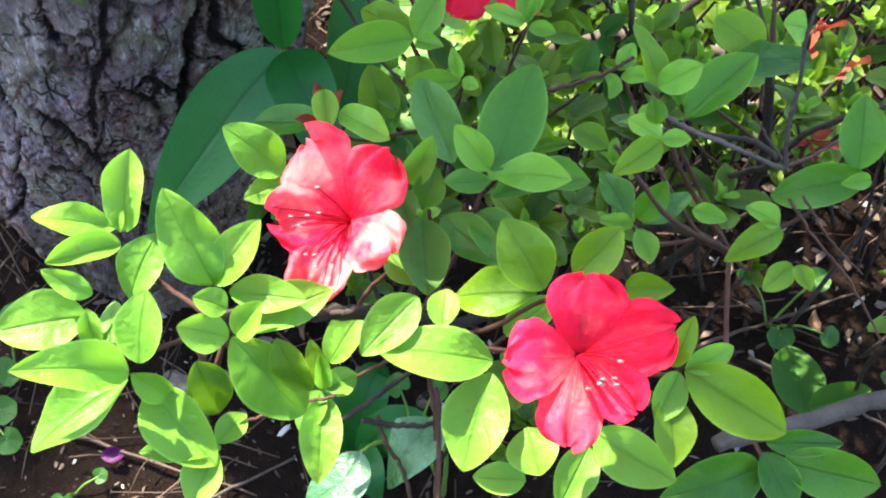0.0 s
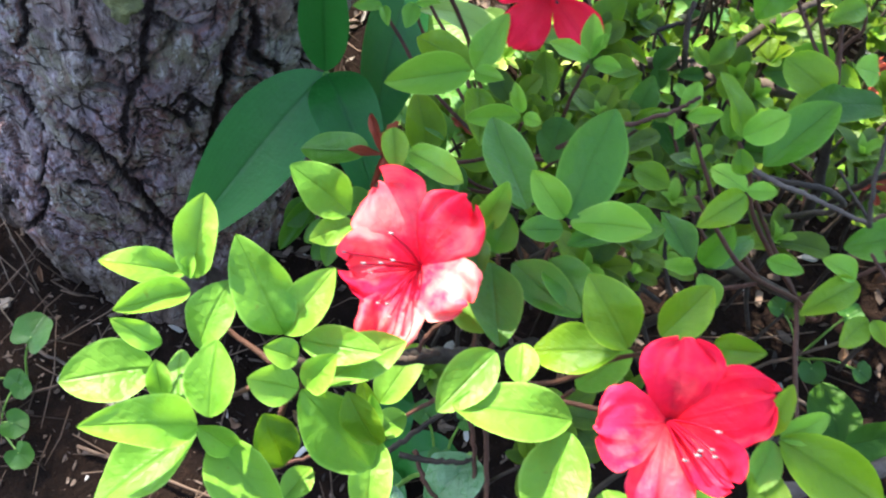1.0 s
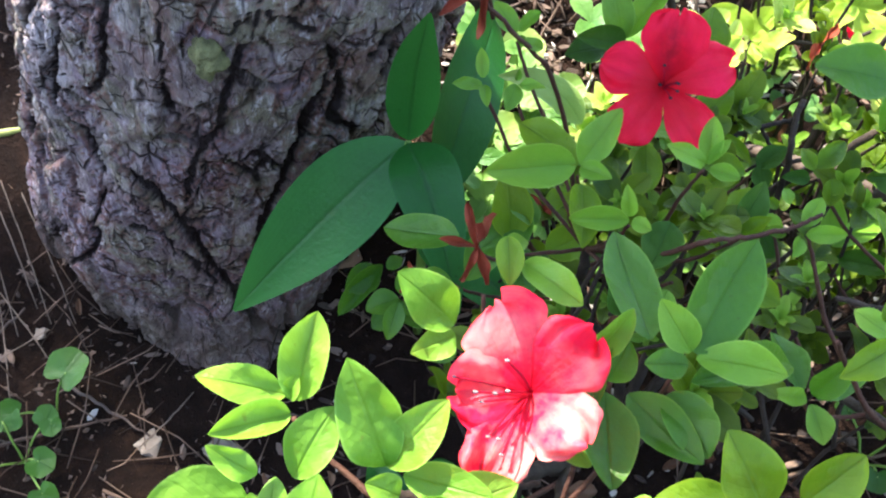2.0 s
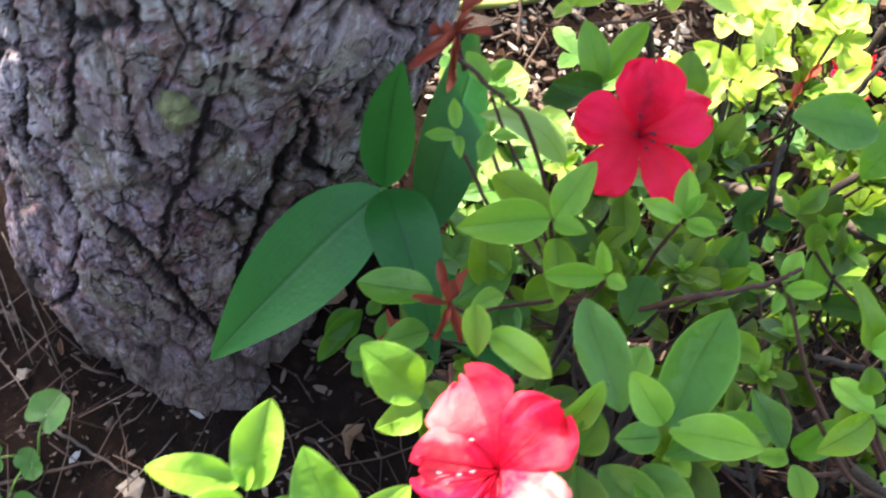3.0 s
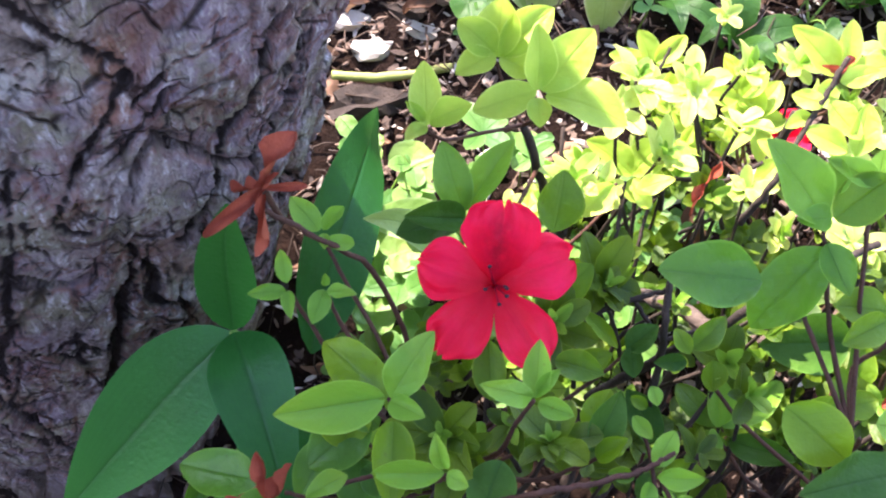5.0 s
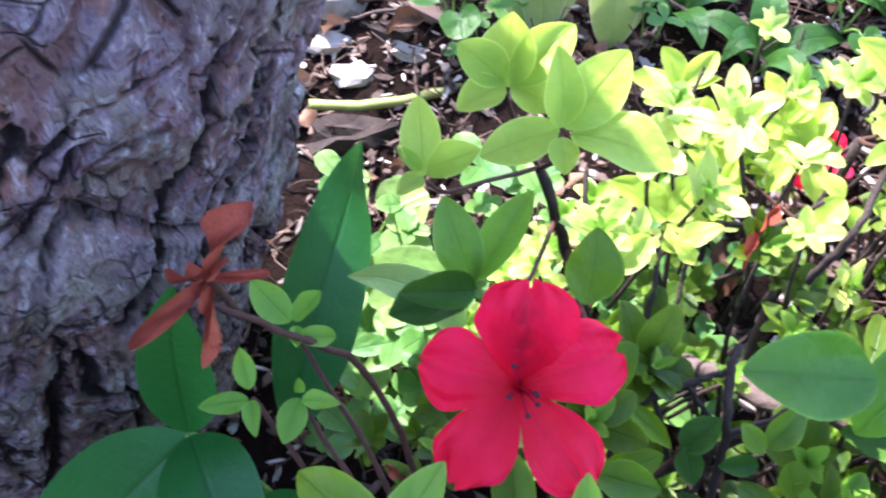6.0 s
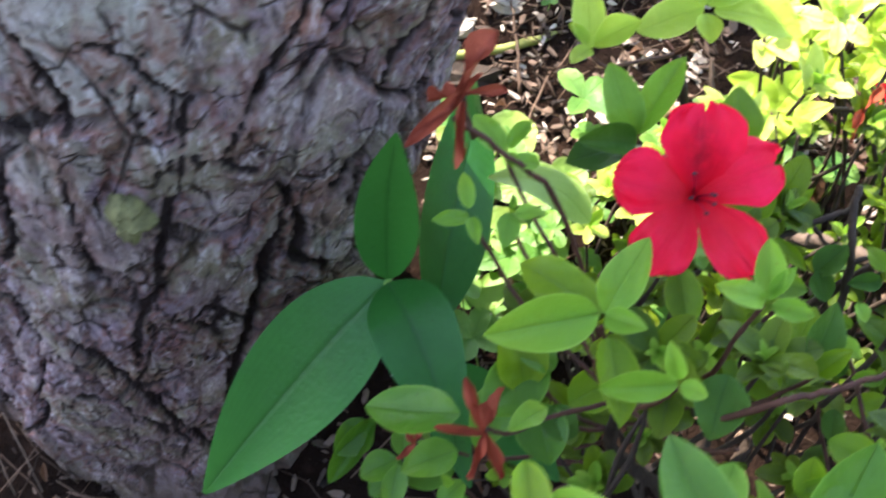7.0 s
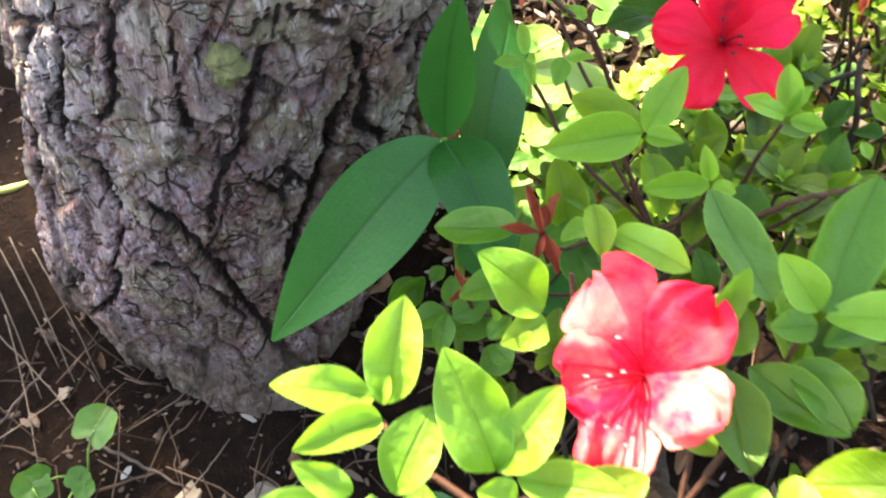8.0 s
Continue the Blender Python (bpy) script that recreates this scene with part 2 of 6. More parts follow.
def soil_material():
    n = Nodes("soil")
    big, mid, fine = n.noise(6.0, 5.0), n.noise(70.0, 6.0, 0.65), n.noise(420.0, 4.0, 0.65)
    colour = n.ramp(mid, (0.3, (0.0045, 0.0028, 0.002)), (0.55, (0.0105, 0.0055, 0.0037)), (0.75, (0.031, 0.0165, 0.011)))
    colour = n.mix(n.math("MULTIPLY", big, 0.45), colour, (0.02, 0.012, 0.009, 1))
    colour = n.mix(n.ramp(fine, (0.66, (0, 0, 0)), (0.72, (1, 1, 1))), colour, (0.085, 0.054, 0.04, 1))
    return n.done(colour, 0.92, n.bump(n.math("ADD", n.math("MULTIPLY", mid, 2.0), fine), 0.9, 0.004), 0.06)


SOIL = soil_material()


def bark_material():
    n = Nodes("pine_bark")
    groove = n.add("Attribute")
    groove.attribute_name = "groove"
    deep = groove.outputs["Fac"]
    spot = n.add("NewGeometry").outputs["Position"]

    def bent(vector, scale, amount):
        tex = n.add("TexNoise", Vector=vector, Scale=scale, Detail=3.0)
        off = n.add("VectorMath", i0=tex.outputs["Color"], i1=(0.5, 0.5, 0.5))
        off.operation = "SUBTRACT"
        far = n.add("VectorMath", i0=off.outputs[0])
        far.operation = "SCALE"
        far.inputs["Scale"].default_value = amount
        total = n.add("VectorMath", i0=vector, i1=far.outputs[0])
        return total.outputs[0]

    way = bent(bent(spot, 14.0, 0.010), 85.0, 0.0016)

    def cells(scale, tall, feature):
        mp = n.tree.nodes.new("ShaderNodeMapping")
        mp.inputs["Scale"].default_value = (1, 1, tall)
        n.put(mp.inputs[0], way)
        node = n.tree.nodes.new("ShaderNodeTexVoronoi")
        node.feature = feature
        n.put(node.inputs["Vector"], mp.outputs[0])
        node.inputs["Scale"].default_value = scale
        return node.outputs["Distance"] if feature == "DISTANCE_TO_EDGE" else node.outputs["Color"]

    def crack(scale, tall, width):
        """1 along the jagged joints between long plates."""
        return n.math("MAXIMUM", n.math("SUBTRACT", 1.0, n.math("DIVIDE", cells(scale, tall, "DISTANCE_TO_EDGE"), width)), 0.0)

    def gate(scale, low, high):
        return n.ramp(n.noise(scale, 2.0, 0.5, spot), (low, (0, 0, 0)), (high, (1, 1, 1)))

    c1 = n.math("MULTIPLY", crack(40.0, 0.42, 0.04), gate(38.0, 0.47, 0.57))
    c2 = n.math("MULTIPLY", crack(75.0, 0.36, 0.05), gate(46.0, 0.52, 0.60))
    c3 = n.math("MULTIPLY", crack(60.0, 1.2, 0.05), gate(41.0, 0.52, 0.60))
    c4 = n.math("MULTIPLY", crack(150.0, 0.4, 0.08), gate(52.0, 0.46, 0.58))
    lines = n.math("MAXIMUM", n.math("MAXIMUM", c1, n.math("MULTIPLY", c2, 0.5)), n.math("MAXIMUM", n.math("MULTIPLY", c3, 0.7), n.math("MULTIPLY", c4, 0.25)))
    pale = n.noise(15.0, 6.0, 0.62, way, (1, 1, 0.55))
    plate = n.noise(34.0, 5.0, 0.6, way, (1, 1, 0.42))
    flake = n.noise(85.0, 6.0, 0.65, way, (1, 1, 0.5))
    fine = n.noise(480.0, 6.0, 0.75, way, (1, 1, 0.5))
    tint = n.noise(19.0, 5.0, 0.65, way, (1, 1, 0.5))
    moss = n.noise(24.0, 6.0, 0.7, spot)
    rust = n.noise(28.0, 5.0, 0.6, way, (1, 1, 0.35))
    colour = n.ramp(flake, (0.30, (0.085, 0.062, 0.058)), (0.42, (0.19, 0.140, 0.125)), (0.50, (0.295, 0.225, 0.20)), (0.58, (0.39, 0.315, 0.28)), (0.70, (0.56, 0.48, 0.42)))
    own = n.add("SeparateXYZ", i0=cells(40.0, 0.42, "F1"))
    colour = n.mix(n.math("MULTIPLY", own.outputs[0], 0.5), colour, (0.20, 0.145, 0.13, 1))
    colour = n.mix(n.math("MULTIPLY", own.outputs[1], 0.4), colour, (0.30, 0.235, 0.25, 1))
    colour = n.mix(n.ramp(pale, (0.50, (0, 0, 0)), (0.60, (0.6, 0.6, 0.6))), colour, (0.60, 0.53, 0.52, 1))
    colour = n.mix(n.ramp(pale, (0.36, (0.6, 0.6, 0.6)), (0.45, (0, 0, 0))), colour, (0.115, 0.080, 0.080, 1))
    colour = n.mix(n.ramp(tint, (0.44, (0, 0, 0)), (0.56, (0.7, 0.7, 0.7))), colour, (0.285, 0.212, 0.26, 1))
    colour = n.mix(n.ramp(moss, (0.49, (0, 0, 0)), (0.57, (0.5, 0.5, 0.5))), colour, (0.255, 0.255, 0.135, 1))
    for spot_at, reach, amount in (((-0.075, 0.463, 0.452), 0.045, 0.6), ((-0.045, 0.462, 0.495), 0.040, 0.55), ((-0.12, 0.452, 0.40), 0.035, 0.4), ((-0.25, 0.52, 0.25), 0.05, 0.4), ((-0.30, 0.58, 0.30), 0.05, 0.6)):
        gone = n.add("VectorMath", i0=way, i1=spot_at)
        gone.operation = "DISTANCE"
        patch = n.math("SUBTRACT", 1.25, n.math("ADD", n.math("DIVIDE", gone.outputs["Value"], reach), n.math("MULTIPLY", n.math("SUBTRACT", moss, 0.5), 2.6)))
        patch = n.ramp(patch, (0.35, (0, 0, 0)), (0.62, (amount, amount, amount)))
        colour = n.mix(patch, colour, n.mix(flake, (0.28, 0.28, 0.20, 1), (0.62, 0.60, 0.50, 1)))
    for spot_at, reach in (((-0.007, 0.465, 0.478), 0.009), ((-0.011, 0.467, 0.451), 0.011), ((0.021, 0.476, 0.507), 0.009)):
        gone = n.add("VectorMath", i0=way, i1=spot_at)
        gone.operation = "DISTANCE"
        patch = n.math("SUBTRACT", 1.1, n.math("ADD", n.math("DIVIDE", gone.outputs["Value"], reach), n.math("MULTIPLY", n.math("SUBTRACT", flake, 0.5), 3.0)))
        colour = n.mix(n.ramp(patch, (0.25, (0, 0, 0)), (0.5, (0.75, 0.75, 0.75))), colour, n.mix(fine, (0.16, 0.07, 0.05, 1), (0.42, 0.21, 0.13, 1)))
    colour = n.mix(n.ramp(rust, (0.56, (0, 0, 0)), (0.62, (0.45, 0.45, 0.45))), colour, (0.22, 0.085, 0.065, 1))
    colour = n.mix(n.ramp(fine, (0.50, (0, 0, 0)), (0.66, (0.55, 0.55, 0.55))), colour, (0.07, 0.055, 0.055, 1))
    colour = n.mix(n.ramp(fine, (0.30, (0.4, 0.4, 0.4)), (0.42, (0, 0, 0))), colour, (0.38, 0.34, 0.31, 1))
    streak = n.noise(230.0, 7.0, 0.72, way, (1, 1, 0.24))
    colour = n.mix(n.ramp(streak, (0.55, (0, 0, 0)), (0.66, (0.75, 0.75, 0.75))), colour, (0.055, 0.040, 0.040, 1))
    colour = n.mix(n.ramp(streak, (0.36, (0.7, 0.7, 0.7)), (0.46, (0, 0, 0))), colour, (0.62, 0.56, 0.54, 1))
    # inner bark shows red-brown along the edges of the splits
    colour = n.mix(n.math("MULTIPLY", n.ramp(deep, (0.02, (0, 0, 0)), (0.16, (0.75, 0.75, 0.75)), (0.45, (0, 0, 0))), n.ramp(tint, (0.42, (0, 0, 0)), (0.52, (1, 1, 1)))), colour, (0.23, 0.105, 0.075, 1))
    colour = n.mix(n.ramp(lines, (0.05, (0, 0, 0)), (0.7, (0.82, 0.82, 0.82))), colour, (0.026, 0.018, 0.017, 1))
    # dark of the splits and the shade inside them, put into the colour by depth
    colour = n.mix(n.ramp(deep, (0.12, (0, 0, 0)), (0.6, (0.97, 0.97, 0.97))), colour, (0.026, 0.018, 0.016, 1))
    # soil splashed on the foot, with the shade low on the trunk painted in
    height_at = n.add("SeparateXYZ", i0=spot).outputs[2]
    splash_shade = n.math("SUBTRACT", n.math("ADD", n.math("MULTIPLY", n.noise(26.0, 6.0, 0.7, spot), 0.28), -0.05), height_at)
    colour = n.mix(n.ramp(n.math("MULTIPLY", splash_shade, 9.0), (0.0, (0, 0, 0)), (0.5, (0.75, 0.75, 0.75))), colour, n.mix(flake, (0.06, 0.043, 0.033, 1), (0.21, 0.160, 0.125, 1)))
    colour = n.mix(1.0, colour, (0.98, 0.94, 0.94, 1), "MULTIPLY")
    steps = n.ramp(plate, (0.36, (0, 0, 0)), (0.38, (0.25, 0.25, 0.25)), (0.45, (0.3, 0.3, 0.3)), (0.465, (0.55, 0.55, 0.55)), (0.53, (0.6, 0.6, 0.6)), (0.545, (0.9, 0.9, 0.9)), (0.65, (1, 1, 1)))
    height = n.math("ADD", n.math("MULTIPLY", steps, 1.6), n.math("ADD", n.math("SUBTRACT", n.math("MULTIPLY", fine, 0.35), n.math("MULTIPLY", streak, 1.2)), n.math("MULTIPLY", flake, 1.6)))
    height = n.math("SUBTRACT", height, n.math("MULTIPLY", lines, 1.6))
    return n.done(colour, 0.9, n.bump(height, 1.0, 0.0024), 0.10)


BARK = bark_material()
PINE_NEEDLE = plain_material("pine_needle", (0.03, 0.07, 0.03), (0.06, 0.12, 0.045), 0.5, 30, 0.1)
LICHEN = plain_material("lichen", (0.075, 0.07, 0.035), (0.26, 0.25, 0.10), 0.9, 160, 0.9, distance=0.002)


# ---- building helpers ----
def mesh_object(name, verts, faces, material, parent=None, uvs=None, smooth=True, label=""):
    me = bpy.data.meshes.new(name)
    me.from_pydata([tuple(v) for v in verts], [], [tuple(f) for f in faces])
    if uvs is not None:
        layer = me.uv_layers.new(name="UVMap")
        loops = np.empty(len(me.loops), dtype=np.int32)
        me.loops.foreach_get("vertex_index", loops)
        layer.data.foreach_set("uv", np.asarray(uvs, dtype=np.float32)[loops].ravel())
    me.materials.append(material)
    me.polygons.foreach_set("use_smooth", [smooth] * len(me.polygons))
    me.update()
    ob = new(name, me)
    ob.parent = parent
    if label:
        tagged(ob, label)
    return ob


def tube_data(points, radii, sides=6, start=0):
    """Rings round a line of points, as vertices and faces."""
    pts = [Vector(p) for p in points]
    verts, faces = [], []
    for i, p in enumerate(pts):
        way = (pts[min(i + 1, len(pts) - 1)] - pts[max(i - 1, 0)]).normalized()
        a = way.orthogonal().normalized() if i == 0 else (a - way * a.dot(way)).normalized()
        b = way.cross(a)
        for k in range(sides):
            w = 2 * math.pi * k / sides
            verts.append(p + (a * math.cos(w) + b * math.sin(w)) * radii[i])
    for i in range(len(pts) - 1):
        for k in range(sides):
            j = (k + 1) % sides
            faces.append((start + i * sides + k, start + i * sides + j, start + (i + 1) * sides + j, start + (i + 1) * sides + k))
    faces.append(tuple(start + k for k in reversed(range(sides))))
    faces.append(tuple(start + (len(pts) - 1) * sides + k for k in range(sides)))
    return verts, faces


def bend(points, steps=8, wobble=0.0, seed=0):
    """A smooth line through the points (Catmull-Rom), a little crooked."""
    rnd = random.Random(seed)
    p = [Vector(q) for q in points]
    p = [p[0] * 2 - p[1], *p, p[-1] * 2 - p[-2]]
    line = []
    for i in range(1, len(p) - 2):
        for s in range(steps):
            t = s / steps
            q = 0.5 * (2 * p[i] + (p[i + 1] - p[i - 1]) * t + (2 * p[i - 1] - 5 * p[i] + 4 * p[i + 1] - p[i + 2]) * t * t
                       + (3 * p[i] - p[i - 1] - 3 * p[i + 1] + p[i + 2]) * t ** 3)
            line.append(q + Vector([rnd.uniform(-wobble, wobble) for _ in range(3)]))
    line.append(p[-2])
    return line


def stem(name, points, thick, thin, material, parent, steps=7, wobble=0.0006, seed=0, sides=7, label=""):
    """A crooked stem with swollen nodes, tapering from thick to thin (radii)."""
    line = bend(points, steps, wobble, seed)
    rnd = random.Random(seed + 5)
    radii = [thick + (thin - thick) * i / (len(line) - 1) for i in range(len(line))]
    radii = [r * rnd.uniform(0.92, 1.12) for r in radii]
    return mesh_object(name, *tube_data(line, radii, sides), material, parent, label=label)


def ease(v, low, high, reach):
    """v between two limits, levelling out smoothly past them."""
    v = np.asarray(v, dtype=float)
    over, under = np.maximum(v - high, 0), np.maximum(low - v, 0)
    return np.clip(v, low, high) + reach * (1 - np.exp(-over / reach)) - reach * (1 - np.exp(-under / reach))


def ground_height(x, y):
    """The soil climbs behind the trunk and towards the shrub's side."""
    rise = 0.02 * np.logaddexp(0, np.minimum((y - 0.47) / 0.75, 1.0) / 0.02)
    past = np.maximum((y - 0.47) / 0.75 - 1, 0)
    rise = rise - 0.25 * rise ** 2 + 0.4 * (1 - np.exp(-past * 1.25))
    part = np.clip((x + 0.1) / 0.3, 0, 1)
    part = part * part * (3 - 2 * part)
    z = -0.028 + 0.36 * rise + 0.17 * ease(x + 0.25, -0.5, 0.9, 0.5) * (0.45 + 0.55 * part)
    return z + 0.06 * ease(y - 0.47, -0.6, 0.0, 0.001) + 0.05 * np.clip((np.hypot(x, y) - 3) / 20, 0, 1)


def g(x, y):
    return float(ground_height(np.float64(x), np.float64(y)))


def leaf_grid(shape, fold, droop, wave, seed, nu=3, nv=8, sharp=1.6):
    """A leaf of length 1 along y and width 1, as vertices, faces and UVs. shape: where it is widest; fold: how far the halves stand up; droop: how the tip bows down."""
    rnd = random.Random(seed)
    twist, ph = rnd.uniform(-0.25, 0.25), rnd.uniform(0, 6)
    verts, uvs, faces = [], [], []
    cols = 2 * nu + 1
    low, tip = 1.30 * shape, sharp * (1 - shape)
    top = low / (low + tip)
    peak = top ** low * (1 - top) ** tip
    for j in range(nv + 1):
        v = 0.5 - 0.5 * math.cos(math.pi * j / nv)
        w = 0.5 * (v ** low * (1 - v) ** tip) / peak
        w = max(w, 0.045 if v < 0.1 else 0.0)
        for i in range(cols):
            u = (i - nu) / nu
            x = u * w
            z = fold * abs(u) ** 1.9 * w * 0.9 + 2.2 * droop * v * (1 - v) + wave * w * math.sin(7 * v + ph + 1.5 * u) * abs(u) + twist * x * v
            verts.append((x, v, z))
            uvs.append((0.5 + 0.5 * u, v))
    for j in range(nv):
        for i in range(cols - 1):
            a = j * cols + i
            faces.append((a, a + 1, a + 1 + cols, a + cols))
    return verts, faces, uvs


LEAF_SHAPES = [leaf_grid(s, f, d, w, k, 4, 14) for k, (s, f, d, w) in enumerate([
    (0.50, 0.30, 0.08, 0.10), (0.52, 0.20, 0.14, 0.12), (0.47, 0.38, 0.05, 0.08), (0.53, 0.25, 0.10, 0.16),
    (0.51, 0.16, -0.05, 0.10), (0.48, 0.28, 0.18, 0.14), (0.52, 0.34, 0.10, 0.12), (0.49, 0.12, 0.12, 0.20)])]
SMALL_LEAF = leaf_grid(0.53, 0.2, 0.12, 0.1, 3, 1, 7, 1.25)
leaf_meshes = {}
leaf_count = 0


def leaf_mesh(kind, shape, material):
    if (kind, shape) not in leaf_meshes:
        v, f, uv = LEAF_SHAPES[shape]
        ob = mesh_object("leaf", v, f, material, None, uv)
        leaf_meshes[kind, shape] = ob.data
        bpy.data.objects.remove(ob)
    return leaf_meshes[kind, shape]


def leaf_frame(base, tip, width, face):
    """The matrix that lays a unit leaf from base to tip, its upper side towards face."""
    base, tip = Vector(base), Vector(tip)
    way = tip - base
    length = way.length
    y = way / length
    z = (face - y * face.dot(y)).normalized()
    x = y.cross(z)
    m = Matrix((x * width, y * length, z * length)).transposed().to_4x4()
    m.translation = base
    return m


def leaf(parent, base, tip, width, kind):
    """One leaf as a part of its shoot."""
    global leaf_count
    leaf_count += 1
    rnd = random.Random(leaf_count * 7 + 1)
    ob = new("leaf", leaf_mesh(kind, rnd.randrange(len(LEAF_SHAPES)), LEAF[kind]))
    ob.parent = parent
    face = Vector((rnd.uniform(-0.3, 0.3), -0.45 + rnd.uniform(-0.3, 0.3), 1.0))
    ob.matrix_basis = leaf_frame(base, tip, width, face)
    return ob


# ---- ground ----
def ground():
    n = 340
    s = np.linspace(-1, 1, n)
    far = np.sinh(s * 6.2) / np.sinh(6.2) * 90
    x, y = np.meshgrid(far + 0.05, far + 0.62, indexing="ij")
    z = ground_height(x, y)
    flat = [(float(a), float(b)) for a, b in zip(x.ravel(), y.ravel())]
    rough = np.array([noise.fractal((a * 11, b * 11, 0), 0.9, 2.1, 5) * 0.009 + noise.fractal((a * 55, b * 55, 3), 0.9, 2.1, 3) * 0.004
                      if abs(a) < 4 and abs(b) < 4 else 0.0 for a, b in flat])
    verts = np.stack([x.ravel(), y.ravel(), z.ravel() + rough], 1)
    idx = np.arange(n * n).reshape(n, n)
    faces = np.stack([idx[:-1, :-1].ravel(), idx[1:, :-1].ravel(), idx[1:, 1:].ravel(), idx[:-1, 1:].ravel()], 1)
    ob = mesh_object("ground", verts.tolist(), faces.tolist(), SOIL)
    tagged(ob, "dark brown crumbly garden soil under the shrub", "ground", kind="structure")


ground()


def sky_block_wall():
    """A plain low wall, added unseen behind the camera to cut low sky light."""
    bm = bmesh.new()
    x0, x1, y0, y1 = -2.6, 1.6, -0.95, -0.70
    z0, z1 = g(x0, y1) - 0.2, 0.70
    for a, b, c, d, e, f in ((x0, x1, y0, y1, z0, z1), (x0 - 0.02, x1 + 0.02, y0 - 0.02, y1 + 0.02, z1 + 0.003, z1 + 0.06)):
        m = Matrix.Translation(((a + b) / 2, (c + d) / 2, (e + f) / 2)) @ Matrix.Diagonal((b - a, d - c, f - e, 1))
        bmesh.ops.create_cube(bm, size=1, matrix=m)
    bmesh.ops.bevel(bm, geom=bm.edges[:], offset=0.008, segments=2, affect="EDGES")
    me = bpy.data.meshes.new("wall_south")
    bm.to_mesh(me)
    bm.free()
    me.materials.append(DARK_STONE)
    tagged(new("wall_south", me), "unseen plain dark wall added to block low sky light", "wall", kind="structure")


sky_block_wall()


# ---- pine tree ----
def axis_at(z):
    """The middle of the trunk at a height: it leans, and straightens higher up."""
    s = min(z, 1.3) + 0.5 * (1 - math.exp(-max(z - 1.3, 0) / 0.5))
    return Vector((-0.183 + 0.252 * s, 0.616 - 0.106 * s, z))


def trunk():
    tree = tagged(new("pine_tree"), "pine trunk with grey-purple cracked bark leaning over the shrub", "tree")
    tree.location = (-0.183, 0.616, g(-0.183, 0.616))
    low, high, around = -0.09, 0.68, 640
    rows = 500
    heights = [low + (high - low) * i / rows for i in range(rows + 1)] + [0.8, 1.1, 1.6, 2.2, 3.0, 4.0, 5.0, 5.6]
    # more points on the side that faces the shrub
    angles = [2 * math.pi * k / around for k in range(around)]
    angles = [a + 0.55 * math.cos(a) for a in angles]
    verts, groove = [], []

    base_r, at_angle, at_height, ragged = [], [], [], []
    for z in heights:
        c = axis_at(z)
        r0 = 0.1277 - 0.0146 * min(z, 1.0) - 0.025 * max(z - 1.6, 0)
        flare = 0.016 * math.exp(-max(z + 0.03, 0) / 0.045)
        foot = min(1.0, max(0.0, (0.10 - z) / 0.14))
        root = 0.030 * math.exp(-max(z + 0.03, 0) / 0.05)
        for a in angles:
            dx, dy = math.cos(a), math.sin(a)
            away = min(1.0, max(0.0, 0.50 - 1.0 * dx))
            p = Vector((dx * 0.128, dy * 0.128, z))
            q = p + noise.noise_vector(p * 15) * 0.008 + noise.noise_vector(p * 55) * 0.0024 + noise.noise_vector(p * 150) * 0.0011
            # plates of bark split by jagged cracks, in layers that flake off
            side = max(0.0, min(1.0, (dx - 0.45) * 4))
            (d1, d2, _, _), (c1, _, _, _) = noise.voronoi(Vector((q.x * 34, q.y * 34, q.z * 15)))
            (e1, e2, _, _), (c2, _, _, _) = noise.voronoi(Vector((q.x * 85, q.y * 85, q.z * 42)))
            gate = min(1.0, max(0.0, 0.34 + 0.6 * side + 1.6 * noise.noise(p * 17 + Vector((4, 4, 4)))))
            gate2 = min(1.0, max(0.0, 0.24 + 1.6 * noise.noise(p * 30 + Vector((1, 7, 2)))))
            # the bark is smoother higher up
            calm = min(1.0, max(0.0, (z - 0.41) / 0.03))
            thin = max(0.0, 1 - (d2 - d1) / 0.085) * gate * (1 - 0.75 * calm)
            small = max(0.0, 1 - (e2 - e1) / 0.14) * gate2
            plate = noise.cell(c1 * 7.3) - 0.5
            scale = noise.cell(c2 * 9.1) - 0.5
            layer = 6.0 * noise.fractal(Vector((q.x * 19, q.y * 19, q.z * 11)) + Vector((7, 2, 5)), 0.8, 2.1, 4)
            whole = math.floor(layer)
            part = layer - whole
            lip = min(1.0, part / 0.16)
            terrace = whole + lip * lip * (3 - 2 * lip)
            under = max(0.0, 1 - abs(part - 0.05) / 0.075) * min(1.0, max(0.0, 0.60 - 0.5 * calm + 1.9 * noise.noise(p * 24 + Vector((9, 3, 1)))))
            flow = noise.fractal(Vector((q.x * 70, q.y * 70, q.z * 24)), 0.7, 2.1, 4)
            grain = noise.fractal(Vector((q.x * 190, q.y * 190, q.z * 60)), 0.8, 2.1, 3)
            r = r0 + flare * (1 - away) + root * math.exp(-((math.degrees(math.atan2(dy, dx)) + 48) / 26) ** 2) - 0.042 * foot * foot * away + 0.003 * noise.noise(p * 9) + 0.0026 * (1 - 0.7 * calm) * plate + 0.0008 * scale + 0.0007 * flow + 0.0005 * grain
            r += 0.0011 * (1 - 0.3 * calm) * terrace - 0.0015 * under
            r -= 0.0040 * (1 + side) * thin ** 0.7 + 0.0018 * small
            base_r.append(r)
            # colour mask that also paints shade into cracks and under flake lips
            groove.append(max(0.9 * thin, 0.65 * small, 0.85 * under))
            at_angle.append(math.degrees(math.atan2(q.y, q.x)))
            at_height.append(q.z)
            jag = noise.noise_vector(p * 260)
            at_angle[-1] += 0.9 * jag.x
